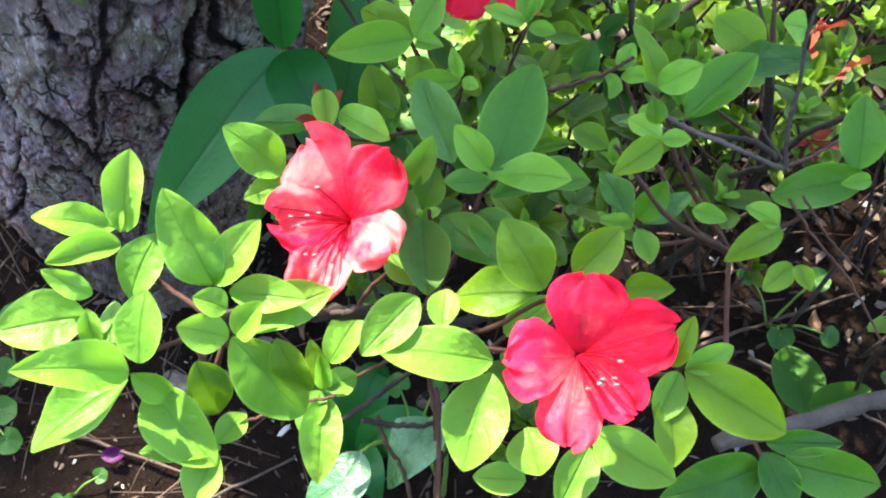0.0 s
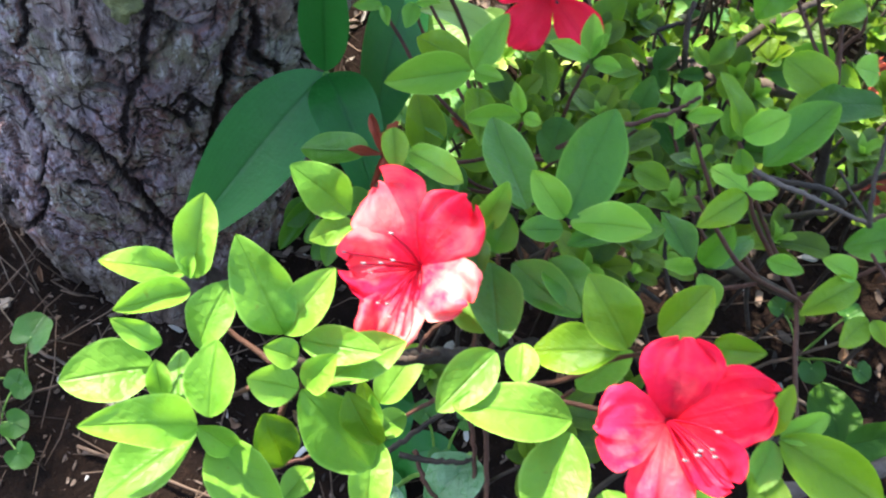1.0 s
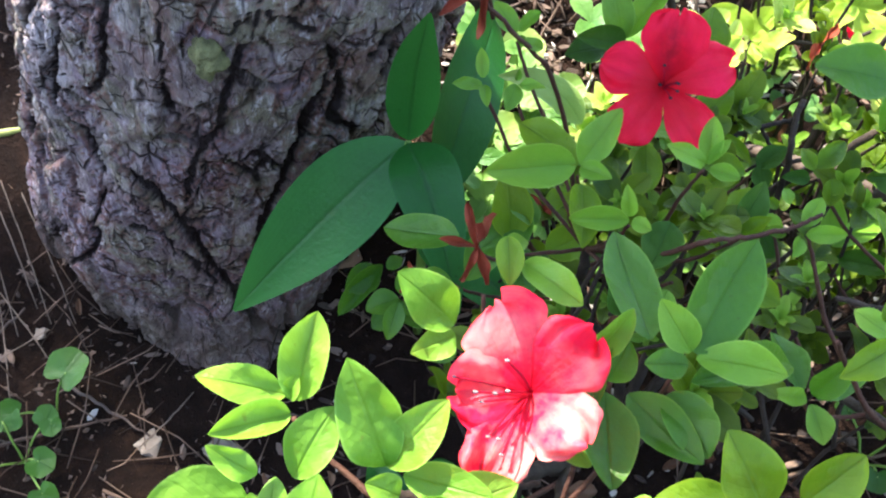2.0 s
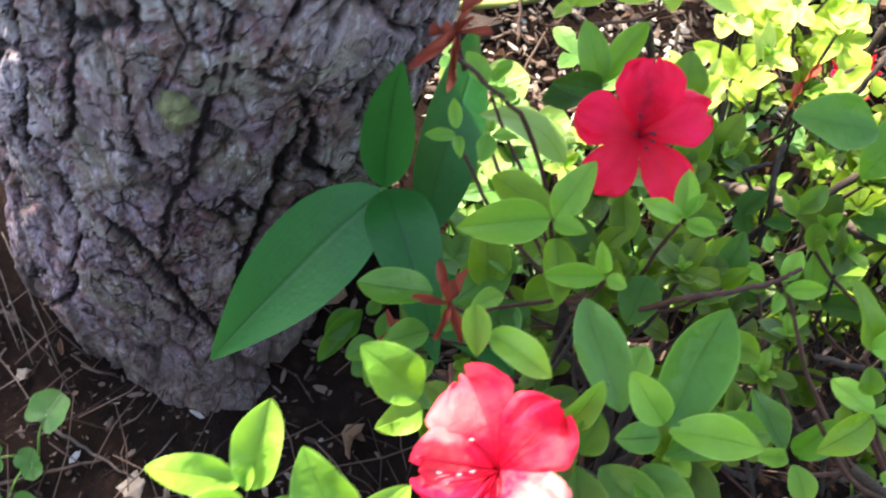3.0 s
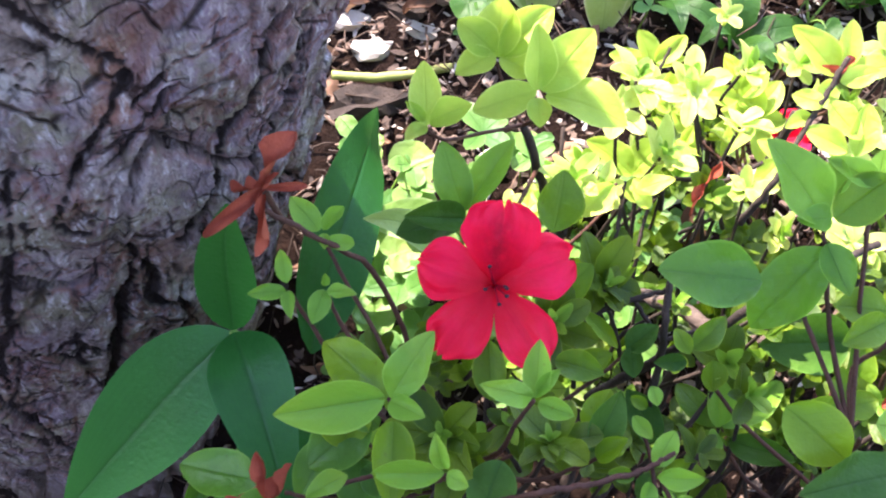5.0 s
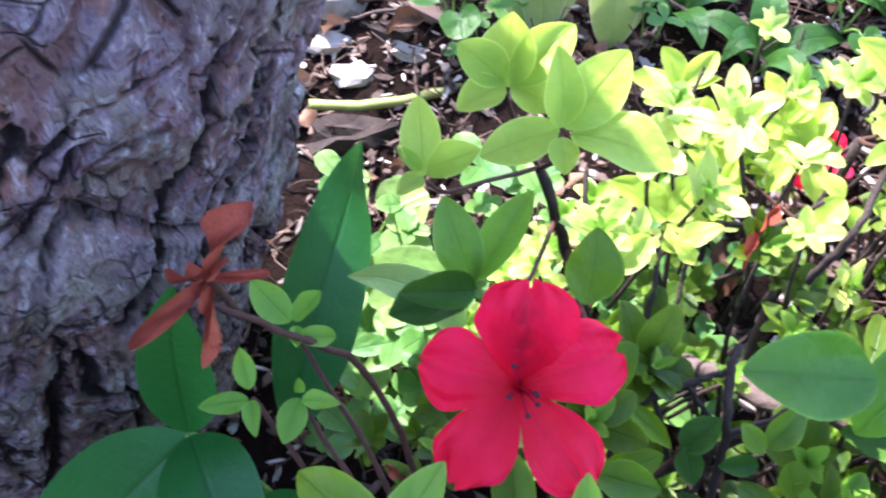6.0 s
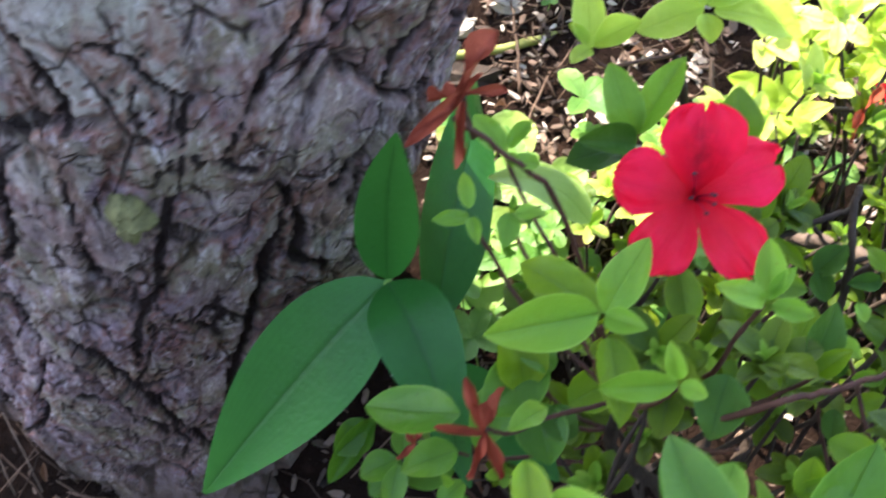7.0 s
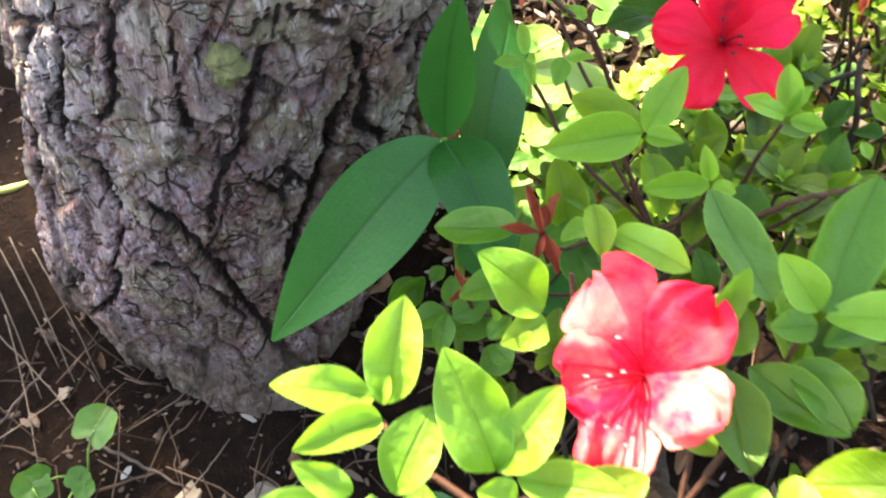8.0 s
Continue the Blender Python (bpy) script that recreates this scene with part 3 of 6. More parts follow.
            at_height[-1] += 0.0018 * jag.z
            ragged.append(0.88 + 0.75 * noise.noise(p * 42 + Vector((2, 8, 6))) + 0.25 * jag.y)
    base_r, groove = np.array(base_r), np.array(groove)
    at_angle, at_height, ragged = np.array(at_angle), np.array(at_height), np.clip(ragged, 0.2, 1.4)

    def furrow(line, wide, deep):
        """A deep dark split in the bark along a line of turns (degrees) and heights."""
        nonlocal base_r, groove
        near = np.full(len(base_r), 9.0)
        for (a0, z0), (a1, z1) in zip(line, line[1:]):
            px, pz = (at_angle - a0) * 0.00223, at_height - z0
            vx, vz = (a1 - a0) * 0.00223, z1 - z0
            t = np.clip((px * vx + pz * vz) / (vx * vx + vz * vz), 0, 1)
            near = np.minimum(near, np.hypot(px - vx * t, pz - vz * t))
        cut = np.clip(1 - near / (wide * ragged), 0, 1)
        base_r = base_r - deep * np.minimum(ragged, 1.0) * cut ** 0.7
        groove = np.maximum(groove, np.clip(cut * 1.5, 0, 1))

    furrow([(-97, 0.246), (-88, 0.223), (-81, 0.192), (-74, 0.154), (-65, 0.105), (-60, 0.079), (-52, 0.03)], 0.0060, 0.012)
    furrow([(-96, 0.193), (-87, 0.188), (-79, 0.156), (-70, 0.112)], 0.0032, 0.006)
    furrow([(-124, 0.40), (-122, 0.327), (-122, 0.28), (-116, 0.264), (-109, 0.238), (-106, 0.214), (-108, 0.135), (-120, 0.077)], 0.0042, 0.008)
    furrow([(-150, 0.33), (-145, 0.224), (-142, 0.191), (-134, 0.155), (-129, 0.10)], 0.0055, 0.011)
    furrow([(-93, 0.386), (-90, 0.346), (-91, 0.322)], 0.0026, 0.004)
    furrow([(-106, 0.43), (-108, 0.396), (-108, 0.338), (-113, 0.303)], 0.0032, 0.006)
    furrow([(-74, 0.380), (-79, 0.343), (-80, 0.31), (-83, 0.263), (-84, 0.229)], 0.0028, 0.004)
    furrow([(-57, 0.366), (-55, 0.33), (-55, 0.287), (-59, 0.246), (-62, 0.21), (-61, 0.169)], 0.0040, 0.008)
    furrow([(-53, 0.34), (-48, 0.30), (-42, 0.281), (-40, 0.22), (-43, 0.15)], 0.0044, 0.009)
    furrow([(-104, 0.475), (-101, 0.456), (-97, 0.444), (-95, 0.426), (-94, 0.412)], 0.0026, 0.004)
    furrow([(-89, 0.453), (-83, 0.446), (-76, 0.430), (-74, 0.395)], 0.0022, 0.004)
    furrow([(-76, 0.525), (-73, 0.514), (-68, 0.498), (-63, 0.484), (-59, 0.474), (-58, 0.460)], 0.0022, 0.004)
    furrow([(-58, 0.463), (-60, 0.452), (-63, 0.437), (-66, 0.424), (-68, 0.400)], 0.0016, 0.003)
    furrow([(-40, 0.478), (-44, 0.472), (-52, 0.466), (-55, 0.453), (-57, 0.447)], 0.0016, 0.003)
    furrow([(-52, 0.449), (-55, 0.436), (-60, 0.423)], 0.0028, 0.005)
    furrow([(-33, 0.47), (-36, 0.43), (-39, 0.412), (-41, 0.377), (-46, 0.345)], 0.0048, 0.009)
    furrow([(-24, 0.45), (-26, 0.417), (-30, 0.385), (-33, 0.33), (-30, 0.26)], 0.0048, 0.009)
    furrow([(-73, 0.405), (-68, 0.399), (-63, 0.388)], 0.0024, 0.004)
    furrow([(-97, 0.374), (-91, 0.372), (-91, 0.347), (-92, 0.32)], 0.0026, 0.004)
    for i, z in enumerate(heights):
        c = axis_at(z)
        for k, a in enumerate(angles):
            r = base_r[i * around + k]
            verts.append((c.x + math.cos(a) * r, c.y + math.sin(a) * r, z))
    groove = np.minimum(groove, 1.0)
    n = len(heights)
    faces = [(i * around + k, i * around + (k + 1) % around, (i + 1) * around + (k + 1) % around, (i + 1) * around + k)
             for i in range(n - 1) for k in range(around)]
    faces.append(tuple((n - 1) * around + k for k in range(around)))
    base = tree.location.copy()
    ob = mesh_object("trunk", [(x - base.x, y - base.y, z - base.z) for x, y, z in verts], faces, BARK, tree)
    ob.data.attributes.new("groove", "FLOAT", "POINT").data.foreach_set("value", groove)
    # unseen boughs added above to shade the soil and the trunk's left side
    limb = [axis_at(1.75) - base, Vector((-0.45, 0.85, 1.95)) - base, Vector((-0.95, 1.25, 2.0)) - base, Vector((-1.5, 1.6, 1.95)) - base]
    mesh_object("bough", *tube_data(bend(limb, 6), [0.035 - 0.0014 * i for i in range(19)], 8), BARK, tree)
    limb = [axis_at(1.8) - base, Vector((-0.2, 1.0, 1.95)) - base, Vector((-0.4, 1.5, 1.95)) - base, Vector((-0.6, 2.1, 1.9)) - base]
    mesh_object("bough", *tube_data(bend(limb, 6), [0.030 - 0.0012 * i for i in range(19)], 8), BARK, tree)
    rnd = random.Random(31)
    nv, nf = [], []
    for k in range(620):
        spot = Vector((rnd.uniform(-1.90, -1.18), rnd.uniform(1.12, 2.0), rnd.uniform(1.75, 2.05))) - base
        # these tufts are added to shade the ground behind the shrub
        if k >= 420:
            spot = Vector((rnd.uniform(-0.84, -0.25), rnd.uniform(1.66, 2.25), rnd.uniform(1.8, 2.0))) - base
        aim = Vector((rnd.uniform(-1, 0.3), rnd.uniform(-0.6, 0.8), rnd.uniform(-0.2, 0.5))).normalized()
        for _ in range(26):
            way = (aim + Vector((rnd.uniform(-0.8, 0.8), rnd.uniform(-0.8, 0.8), rnd.uniform(-0.8, 0.8)))).normalized()
            start = spot + aim * rnd.uniform(0, 0.07)
            v, f = tube_data([start, start + way * rnd.uniform(0.06, 0.11)], [0.0011, 0.0006], 3, len(nv))
            nv.extend(v)
            nf.extend(f)
    tagged(mesh_object("needle_tufts", nv, nf, PINE_NEEDLE, tree), "unseen green needle tufts added to cast shade", kind="stuff")
    # an old lichen-grown knot
    kv, kf = [], []
    out = Vector((0.03, -1, 0.12)).normalized()
    side = Vector((1, 0.03, 0)).normalized()
    up = out.cross(side) * -1
    mid = Vector((-0.076, 0.449, 0.373)) - base
    rings, spokes = 12, 48
    for i in range(rings + 1):
        t = i / rings
        for k in range(spokes):
            a = 2 * math.pi * k / spokes
            wob = 1 + 0.45 * noise.noise((math.cos(a) * 1.4, math.sin(a) * 1.4, 2)) + 0.2 * noise.noise((math.cos(a) * 4, math.sin(a) * 4, 5))
            p = mid + side * (0.0085 * t * wob * math.cos(a)) + up * (0.0105 * t * wob * math.sin(a))
            p += out * (0.0036 * (1 - t ** 4) - 0.004 * t ** 4 + 0.0024 * noise.noise(p * 190) + 0.0010 * noise.noise(p * 520))
            kv.append(p)
    for i in range(rings):
        for k in range(spokes):
            j = (k + 1) % spokes
            kf.append((i * spokes + k, i * spokes + j, (i + 1) * spokes + j, (i + 1) * spokes + k))
    mesh_object("knot", kv, kf, LICHEN, tree, label="yellow-grey lichen-covered knot")


trunk()

# ---- azalea ----
bush = tagged(new("azalea_bush"), "green azalea bush with bright young leaves and open red flowers", "shrub")
ROOT = Vector((0.17, 0.47, g(0.17, 0.47)))
shoot_count = 0
STEMS = [
    ("main_stem", [(0.17, 0.47, 0.03), (0.15, 0.46, 0.16), (0.11, 0.44, 0.25), (0.10, 0.42, 0.33)], 0.0045, 0.0022),
    ("main_stem", [(0.17, 0.47, 0.03), (0.19, 0.45, 0.17), (0.205, 0.40, 0.29), (0.215, 0.33, 0.38)], 0.0042, 0.002),
    ("main_stem", [(0.17, 0.47, 0.03), (0.14, 0.42, 0.15), (0.11, 0.34, 0.28), (0.095, 0.28, 0.38)], 0.0042, 0.002),
    ("main_stem", [(0.17, 0.47, 0.03), (0.18, 0.53, 0.16), (0.15, 0.57, 0.27), (0.12, 0.57, 0.36)], 0.0042, 0.002),
    ("main_stem", [(0.17, 0.47, 0.03), (0.22, 0.54, 0.16), (0.24, 0.60, 0.25), (0.25, 0.62, 0.34)], 0.0042, 0.002),
    ("main_stem", [(0.17, 0.47, 0.03), (0.24, 0.46, 0.16), (0.26, 0.44, 0.28), (0.24, 0.43, 0.38)], 0.0042, 0.002),
    ("main_stem", [(0.11, 0.34, 0.28), (0.085, 0.30, 0.36), (0.06, 0.27, 0.41), (0.04, 0.255, 0.43)], 0.0034, 0.0022),
]
stem_lines = []
for k, (name, pts, thick, thin) in enumerate(STEMS):
    stem(name, pts, thick, thin, BRANCH, bush, 9, 0.0008, 40 + k)
    stem_lines.append(bend(pts, 9))


def nearest_fork(p):
    """Where a twig that ends at p leaves its stem: a stem's point below it."""
    best, found = 1e9, ROOT
    for line in stem_lines:
        for q in line[6:]:
            drop = p.z - q.z
            d = (p - q).length + (0.6 * (0.03 - drop) if drop < 0.03 else 0.0)
            if d < best:
                best, found = d, q
    return found


def shoot(parent, centre):
    """A twig that carries a whorl of leaves, from the nearest stem to the whorl's centre."""
    global shoot_count
    shoot_count += 1
    rnd = random.Random(shoot_count)
    c = Vector(centre)
    q = nearest_fork(c)
    mid = q.lerp(c, 0.55) + Vector((rnd.uniform(-0.005, 0.005), rnd.uniform(-0.005, 0.005), -0.008))
    low = q.lerp(c, 0.85) + Vector((rnd.uniform(-0.002, 0.002), rnd.uniform(-0.002, 0.002), -0.005))
    return stem("shoot", [q, mid, low, c], 0.0010, 0.0007, TWIG, parent, 5, 0.0002, shoot_count)



twig = shoot(bush, (0.015, 0.266, 0.448))
leaf(twig, (0.016, 0.267, 0.457), (0.018, 0.283, 0.476), 0.013, 'y')
leaf(twig, (0.013, 0.268, 0.457), (-0.009, 0.265, 0.464), 0.010, 'y')
leaf(twig, (0.015, 0.264, 0.455), (-0.002, 0.252, 0.461), 0.009, 'y')
leaf(twig, (0.019, 0.251, 0.446), (0.026, 0.267, 0.458), 0.013, 'y')
leaf(twig, (0.014, 0.267, 0.457), (0.016, 0.271, 0.464), 0.005, 'y')
twig = shoot(bush, (0.018, 0.237, 0.440))
leaf(twig, (0.010, 0.242, 0.450), (-0.014, 0.234, 0.451), 0.017, 'y')
leaf(twig, (0.011, 0.247, 0.454), (-0.001, 0.248, 0.464), 0.007, 'y')
leaf(twig, (0.026, 0.232, 0.444), (0.026, 0.250, 0.455), 0.015, 'y')
leaf(twig, (0.018, 0.232, 0.444), (0.014, 0.251, 0.444), 0.011, 'y')
leaf(twig, (0.023, 0.230, 0.442), (-0.002, 0.219, 0.460), 0.014, 'y')
leaf(twig, (0.023, 0.228, 0.441), (-0.001, 0.207, 0.433), 0.017, 'y')
leaf(twig, (0.013, 0.235, 0.446), (0.011, 0.242, 0.455), 0.007, 'y')
twig = shoot(bush, (0.039, 0.227, 0.413))
leaf(twig, (0.031, 0.231, 0.423), (0.021, 0.233, 0.434), 0.009, 'y')
leaf(twig, (0.024, 0.233, 0.424), (0.047, 0.214, 0.416), 0.018, 'y')
leaf(twig, (0.047, 0.220, 0.415), (0.024, 0.215, 0.418), 0.009, 'y')
leaf(twig, (0.046, 0.221, 0.416), (0.052, 0.232, 0.414), 0.009, 'y')
leaf(twig, (0.046, 0.219, 0.415), (0.041, 0.202, 0.409), 0.013, 'y')
twig = shoot(bush, (0.047, 0.253, 0.431))
leaf(twig, (0.038, 0.240, 0.431), (0.044, 0.232, 0.413), 0.014, 'm')
leaf(twig, (0.041, 0.260, 0.443), (0.027, 0.276, 0.468), 0.017, 'y')
leaf(twig, (0.041, 0.260, 0.443), (0.054, 0.276, 0.456), 0.013, 'y')
leaf(twig, (0.046, 0.254, 0.440), (0.037, 0.253, 0.447), 0.009, 'y')
leaf(twig, (0.046, 0.259, 0.442), (0.070, 0.256, 0.446), 0.011, 'y')
leaf(twig, (0.049, 0.248, 0.435), (0.058, 0.253, 0.448), 0.010, 'y')
leaf(twig, (0.047, 0.247, 0.435), (0.034, 0.244, 0.445), 0.012, 'y')
leaf(twig, (0.048, 0.247, 0.435), (0.069, 0.237, 0.406), 0.019, 'y')
leaf(twig, (0.053, 0.249, 0.436), (0.076, 0.264, 0.439), 0.013, 'y')
leaf(twig, (0.061, 0.248, 0.435), (0.071, 0.240, 0.417), 0.012, 'm')
twig = shoot(bush, (0.063, 0.282, 0.326))
leaf(twig, (0.062, 0.278, 0.331), (0.074, 0.289, 0.327), 0.012, 'y')
leaf(twig, (0.062, 0.279, 0.331), (0.061, 0.287, 0.347), 0.007, 'y')
leaf(twig, (0.063, 0.277, 0.330), (0.064, 0.245, 0.315), 0.017, 'y')
leaf(twig, (0.062, 0.278, 0.331), (0.055, 0.262, 0.326), 0.013, 'y')
leaf(twig, (0.064, 0.288, 0.337), (0.078, 0.307, 0.354), 0.016, 'y')
leaf(twig, (0.063, 0.279, 0.331), (0.056, 0.293, 0.346), 0.009, 'm')
twig = shoot(bush, (0.132, 0.243, 0.420))
leaf(twig, (0.126, 0.249, 0.431), (0.091, 0.247, 0.437), 0.017, 'y')
leaf(twig, (0.102, 0.263, 0.441), (0.087, 0.245, 0.435), 0.014, 'y')
leaf(twig, (0.110, 0.256, 0.436), (0.110, 0.269, 0.437), 0.010, 'y')
leaf(twig, (0.126, 0.246, 0.429), (0.120, 0.219, 0.417), 0.020, 'y')
leaf(twig, (0.138, 0.233, 0.421), (0.143, 0.220, 0.417), 0.016, 'y')
leaf(twig, (0.157, 0.230, 0.418), (0.149, 0.212, 0.411), 0.013, 'y')
leaf(twig, (0.158, 0.234, 0.420), (0.183, 0.222, 0.417), 0.016, 'y')
leaf(twig, (0.139, 0.220, 0.412), (0.123, 0.218, 0.416), 0.010, 'y')
twig = shoot(bush, (0.130, 0.272, 0.403))
leaf(twig, (0.130, 0.270, 0.409), (0.146, 0.280, 0.419), 0.012, 'y')
twig = shoot(bush, (0.177, 0.243, 0.445))
leaf(twig, (0.179, 0.242, 0.451), (0.207, 0.228, 0.446), 0.017, 'm')
leaf(twig, (0.179, 0.242, 0.451), (0.192, 0.249, 0.454), 0.008, 'y')
leaf(twig, (0.177, 0.241, 0.451), (0.171, 0.227, 0.447), 0.010, 'y')
leaf(twig, (0.175, 0.242, 0.452), (0.179, 0.252, 0.464), 0.007, 'm')
leaf(twig, (0.174, 0.237, 0.448), (0.177, 0.217, 0.441), 0.011, 'm')
twig = shoot(bush, (0.147, 0.269, 0.441))
leaf(twig, (0.139, 0.266, 0.447), (0.125, 0.281, 0.460), 0.017, 'm')
leaf(twig, (0.148, 0.270, 0.449), (0.160, 0.281, 0.461), 0.013, 'm')
leaf(twig, (0.163, 0.269, 0.448), (0.176, 0.265, 0.455), 0.009, 'm')
leaf(twig, (0.137, 0.265, 0.446), (0.113, 0.269, 0.433), 0.015, 'm')
twig = shoot(bush, (0.119, 0.314, 0.432))
leaf(twig, (0.121, 0.314, 0.439), (0.132, 0.342, 0.461), 0.022, 'c')
leaf(twig, (0.122, 0.313, 0.438), (0.147, 0.310, 0.443), 0.012, 'y')
leaf(twig, (0.120, 0.314, 0.439), (0.108, 0.323, 0.450), 0.011, 'y')
leaf(twig, (0.120, 0.311, 0.437), (0.106, 0.305, 0.443), 0.009, 'c')
leaf(twig, (0.122, 0.307, 0.434), (0.156, 0.326, 0.422), 0.014, 'c')
leaf(twig, (0.108, 0.315, 0.440), (0.094, 0.350, 0.441), 0.017, 'c')
twig = shoot(bush, (0.101, 0.310, 0.419))
leaf(twig, (0.094, 0.313, 0.429), (0.101, 0.320, 0.447), 0.010, 'y')
leaf(twig, (0.099, 0.307, 0.425), (0.103, 0.316, 0.435), 0.011, 'c')
leaf(twig, (0.099, 0.304, 0.423), (0.104, 0.274, 0.423), 0.017, 'c')
leaf(twig, (0.106, 0.305, 0.423), (0.128, 0.285, 0.428), 0.014, 'c')
leaf(twig, (0.118, 0.307, 0.425), (0.130, 0.288, 0.426), 0.016, 'c')
leaf(twig, (0.090, 0.311, 0.428), (0.096, 0.296, 0.428), 0.010, 'c')
twig = shoot(bush, (0.058, 0.327, 0.427))
leaf(twig, (0.051, 0.315, 0.427), (0.032, 0.318, 0.445), 0.016, 'y')
leaf(twig, (0.052, 0.312, 0.425), (0.040, 0.301, 0.429), 0.010, 'y')
leaf(twig, (0.068, 0.334, 0.438), (0.087, 0.320, 0.443), 0.011, 'y')
leaf(twig, (0.062, 0.340, 0.442), (0.065, 0.325, 0.438), 0.009, 'm')
twig = shoot(bush, (0.089, 0.297, 0.406))
leaf(twig, (0.089, 0.295, 0.412), (0.099, 0.285, 0.410), 0.011, 'y')
twig = shoot(bush, (0.086, 0.413, 0.387))
leaf(twig, (0.084, 0.413, 0.394), (0.050, 0.402, 0.393), 0.017, 'y')
leaf(twig, (0.085, 0.413, 0.394), (0.060, 0.433, 0.389), 0.016, 'm')
leaf(twig, (0.086, 0.413, 0.394), (0.097, 0.430, 0.411), 0.013, 'y')
leaf(twig, (0.086, 0.412, 0.394), (0.098, 0.406, 0.398), 0.008, 'y')
leaf(twig, (0.088, 0.407, 0.390), (0.091, 0.378, 0.389), 0.014, 'm')
twig = shoot(bush, (0.131, 0.415, 0.402))
leaf(twig, (0.130, 0.413, 0.408), (0.113, 0.409, 0.419), 0.008, 'y')
leaf(twig, (0.131, 0.413, 0.408), (0.130, 0.428, 0.418), 0.009, 'y')
leaf(twig, (0.132, 0.412, 0.407), (0.143, 0.408, 0.409), 0.007, 'y')
leaf(twig, (0.131, 0.414, 0.409), (0.137, 0.419, 0.417), 0.005, 'y')
twig = shoot(bush, (0.107, 0.391, 0.391))
leaf(twig, (0.106, 0.389, 0.397), (0.084, 0.387, 0.394), 0.009, 'y')
leaf(twig, (0.106, 0.390, 0.398), (0.102, 0.396, 0.409), 0.006, 'y')
leaf(twig, (0.107, 0.389, 0.397), (0.114, 0.385, 0.399), 0.006, 'y')
twig = shoot(bush, (0.053, 0.393, 0.352))
leaf(twig, (0.061, 0.390, 0.357), (0.073, 0.402, 0.353), 0.008, 'y')
leaf(twig, (0.045, 0.393, 0.360), (0.013, 0.400, 0.346), 0.017, 'c')
twig = shoot(bush, (0.149, 0.476, 0.316))
leaf(twig, (0.149, 0.474, 0.322), (0.169, 0.476, 0.327), 0.011, 'm')
twig = shoot(bush, (0.112, 0.507, 0.362))
leaf(twig, (0.100, 0.509, 0.371), (0.088, 0.527, 0.391), 0.015, 'y')
leaf(twig, (0.101, 0.510, 0.372), (0.116, 0.532, 0.392), 0.013, 'y')
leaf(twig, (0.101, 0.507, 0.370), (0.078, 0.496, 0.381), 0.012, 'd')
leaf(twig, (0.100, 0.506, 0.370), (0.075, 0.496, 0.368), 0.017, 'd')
leaf(twig, (0.138, 0.485, 0.352), (0.153, 0.497, 0.365), 0.015, 'm')
leaf(twig, (0.136, 0.507, 0.369), (0.137, 0.525, 0.386), 0.019, 'm')
twig = shoot(bush, (0.053, 0.470, 0.396))
leaf(twig, (0.052, 0.469, 0.402), (0.041, 0.475, 0.411), 0.009, 'y')
leaf(twig, (0.053, 0.469, 0.403), (0.060, 0.474, 0.411), 0.006, 'y')
leaf(twig, (0.054, 0.466, 0.400), (0.064, 0.470, 0.395), 0.006, 'y')
leaf(twig, (0.054, 0.468, 0.402), (0.055, 0.462, 0.401), 0.004, 'y')
twig = shoot(bush, (0.042, 0.457, 0.379))
leaf(twig, (0.042, 0.456, 0.386), (0.039, 0.463, 0.396), 0.006, 'y')
leaf(twig, (0.042, 0.454, 0.384), (0.030, 0.448, 0.388), 0.006, 'y')
leaf(twig, (0.043, 0.454, 0.384), (0.046, 0.444, 0.382), 0.005, 'y')
twig = shoot(bush, (0.057, 0.456, 0.382))
leaf(twig, (0.056, 0.454, 0.388), (0.054, 0.442, 0.384), 0.008, 'y')
leaf(twig, (0.056, 0.455, 0.389), (0.056, 0.457, 0.394), 0.003, 'y')
leaf(twig, (0.057, 0.454, 0.388), (0.068, 0.452, 0.391), 0.005, 'y')
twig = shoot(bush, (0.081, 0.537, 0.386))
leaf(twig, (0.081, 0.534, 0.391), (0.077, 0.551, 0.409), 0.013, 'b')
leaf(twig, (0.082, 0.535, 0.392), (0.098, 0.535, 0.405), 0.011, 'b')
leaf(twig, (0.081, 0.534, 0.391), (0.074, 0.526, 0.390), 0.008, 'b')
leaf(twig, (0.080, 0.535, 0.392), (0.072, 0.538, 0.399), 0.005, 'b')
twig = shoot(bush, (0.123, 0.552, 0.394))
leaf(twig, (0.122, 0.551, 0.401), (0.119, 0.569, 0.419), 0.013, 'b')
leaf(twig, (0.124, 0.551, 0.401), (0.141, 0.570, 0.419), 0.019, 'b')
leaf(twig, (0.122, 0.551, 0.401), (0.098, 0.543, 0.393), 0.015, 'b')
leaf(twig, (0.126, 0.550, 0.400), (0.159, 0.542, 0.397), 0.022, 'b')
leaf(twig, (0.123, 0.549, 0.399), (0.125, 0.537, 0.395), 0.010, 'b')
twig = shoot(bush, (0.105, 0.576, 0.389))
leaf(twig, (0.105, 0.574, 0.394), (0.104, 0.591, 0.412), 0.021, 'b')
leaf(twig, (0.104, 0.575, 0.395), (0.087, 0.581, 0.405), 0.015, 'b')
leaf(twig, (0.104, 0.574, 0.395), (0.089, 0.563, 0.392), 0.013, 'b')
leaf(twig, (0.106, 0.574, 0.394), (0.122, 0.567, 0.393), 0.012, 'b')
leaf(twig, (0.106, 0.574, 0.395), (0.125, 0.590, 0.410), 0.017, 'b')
twig = shoot(bush, (0.211, 0.466, 0.423))
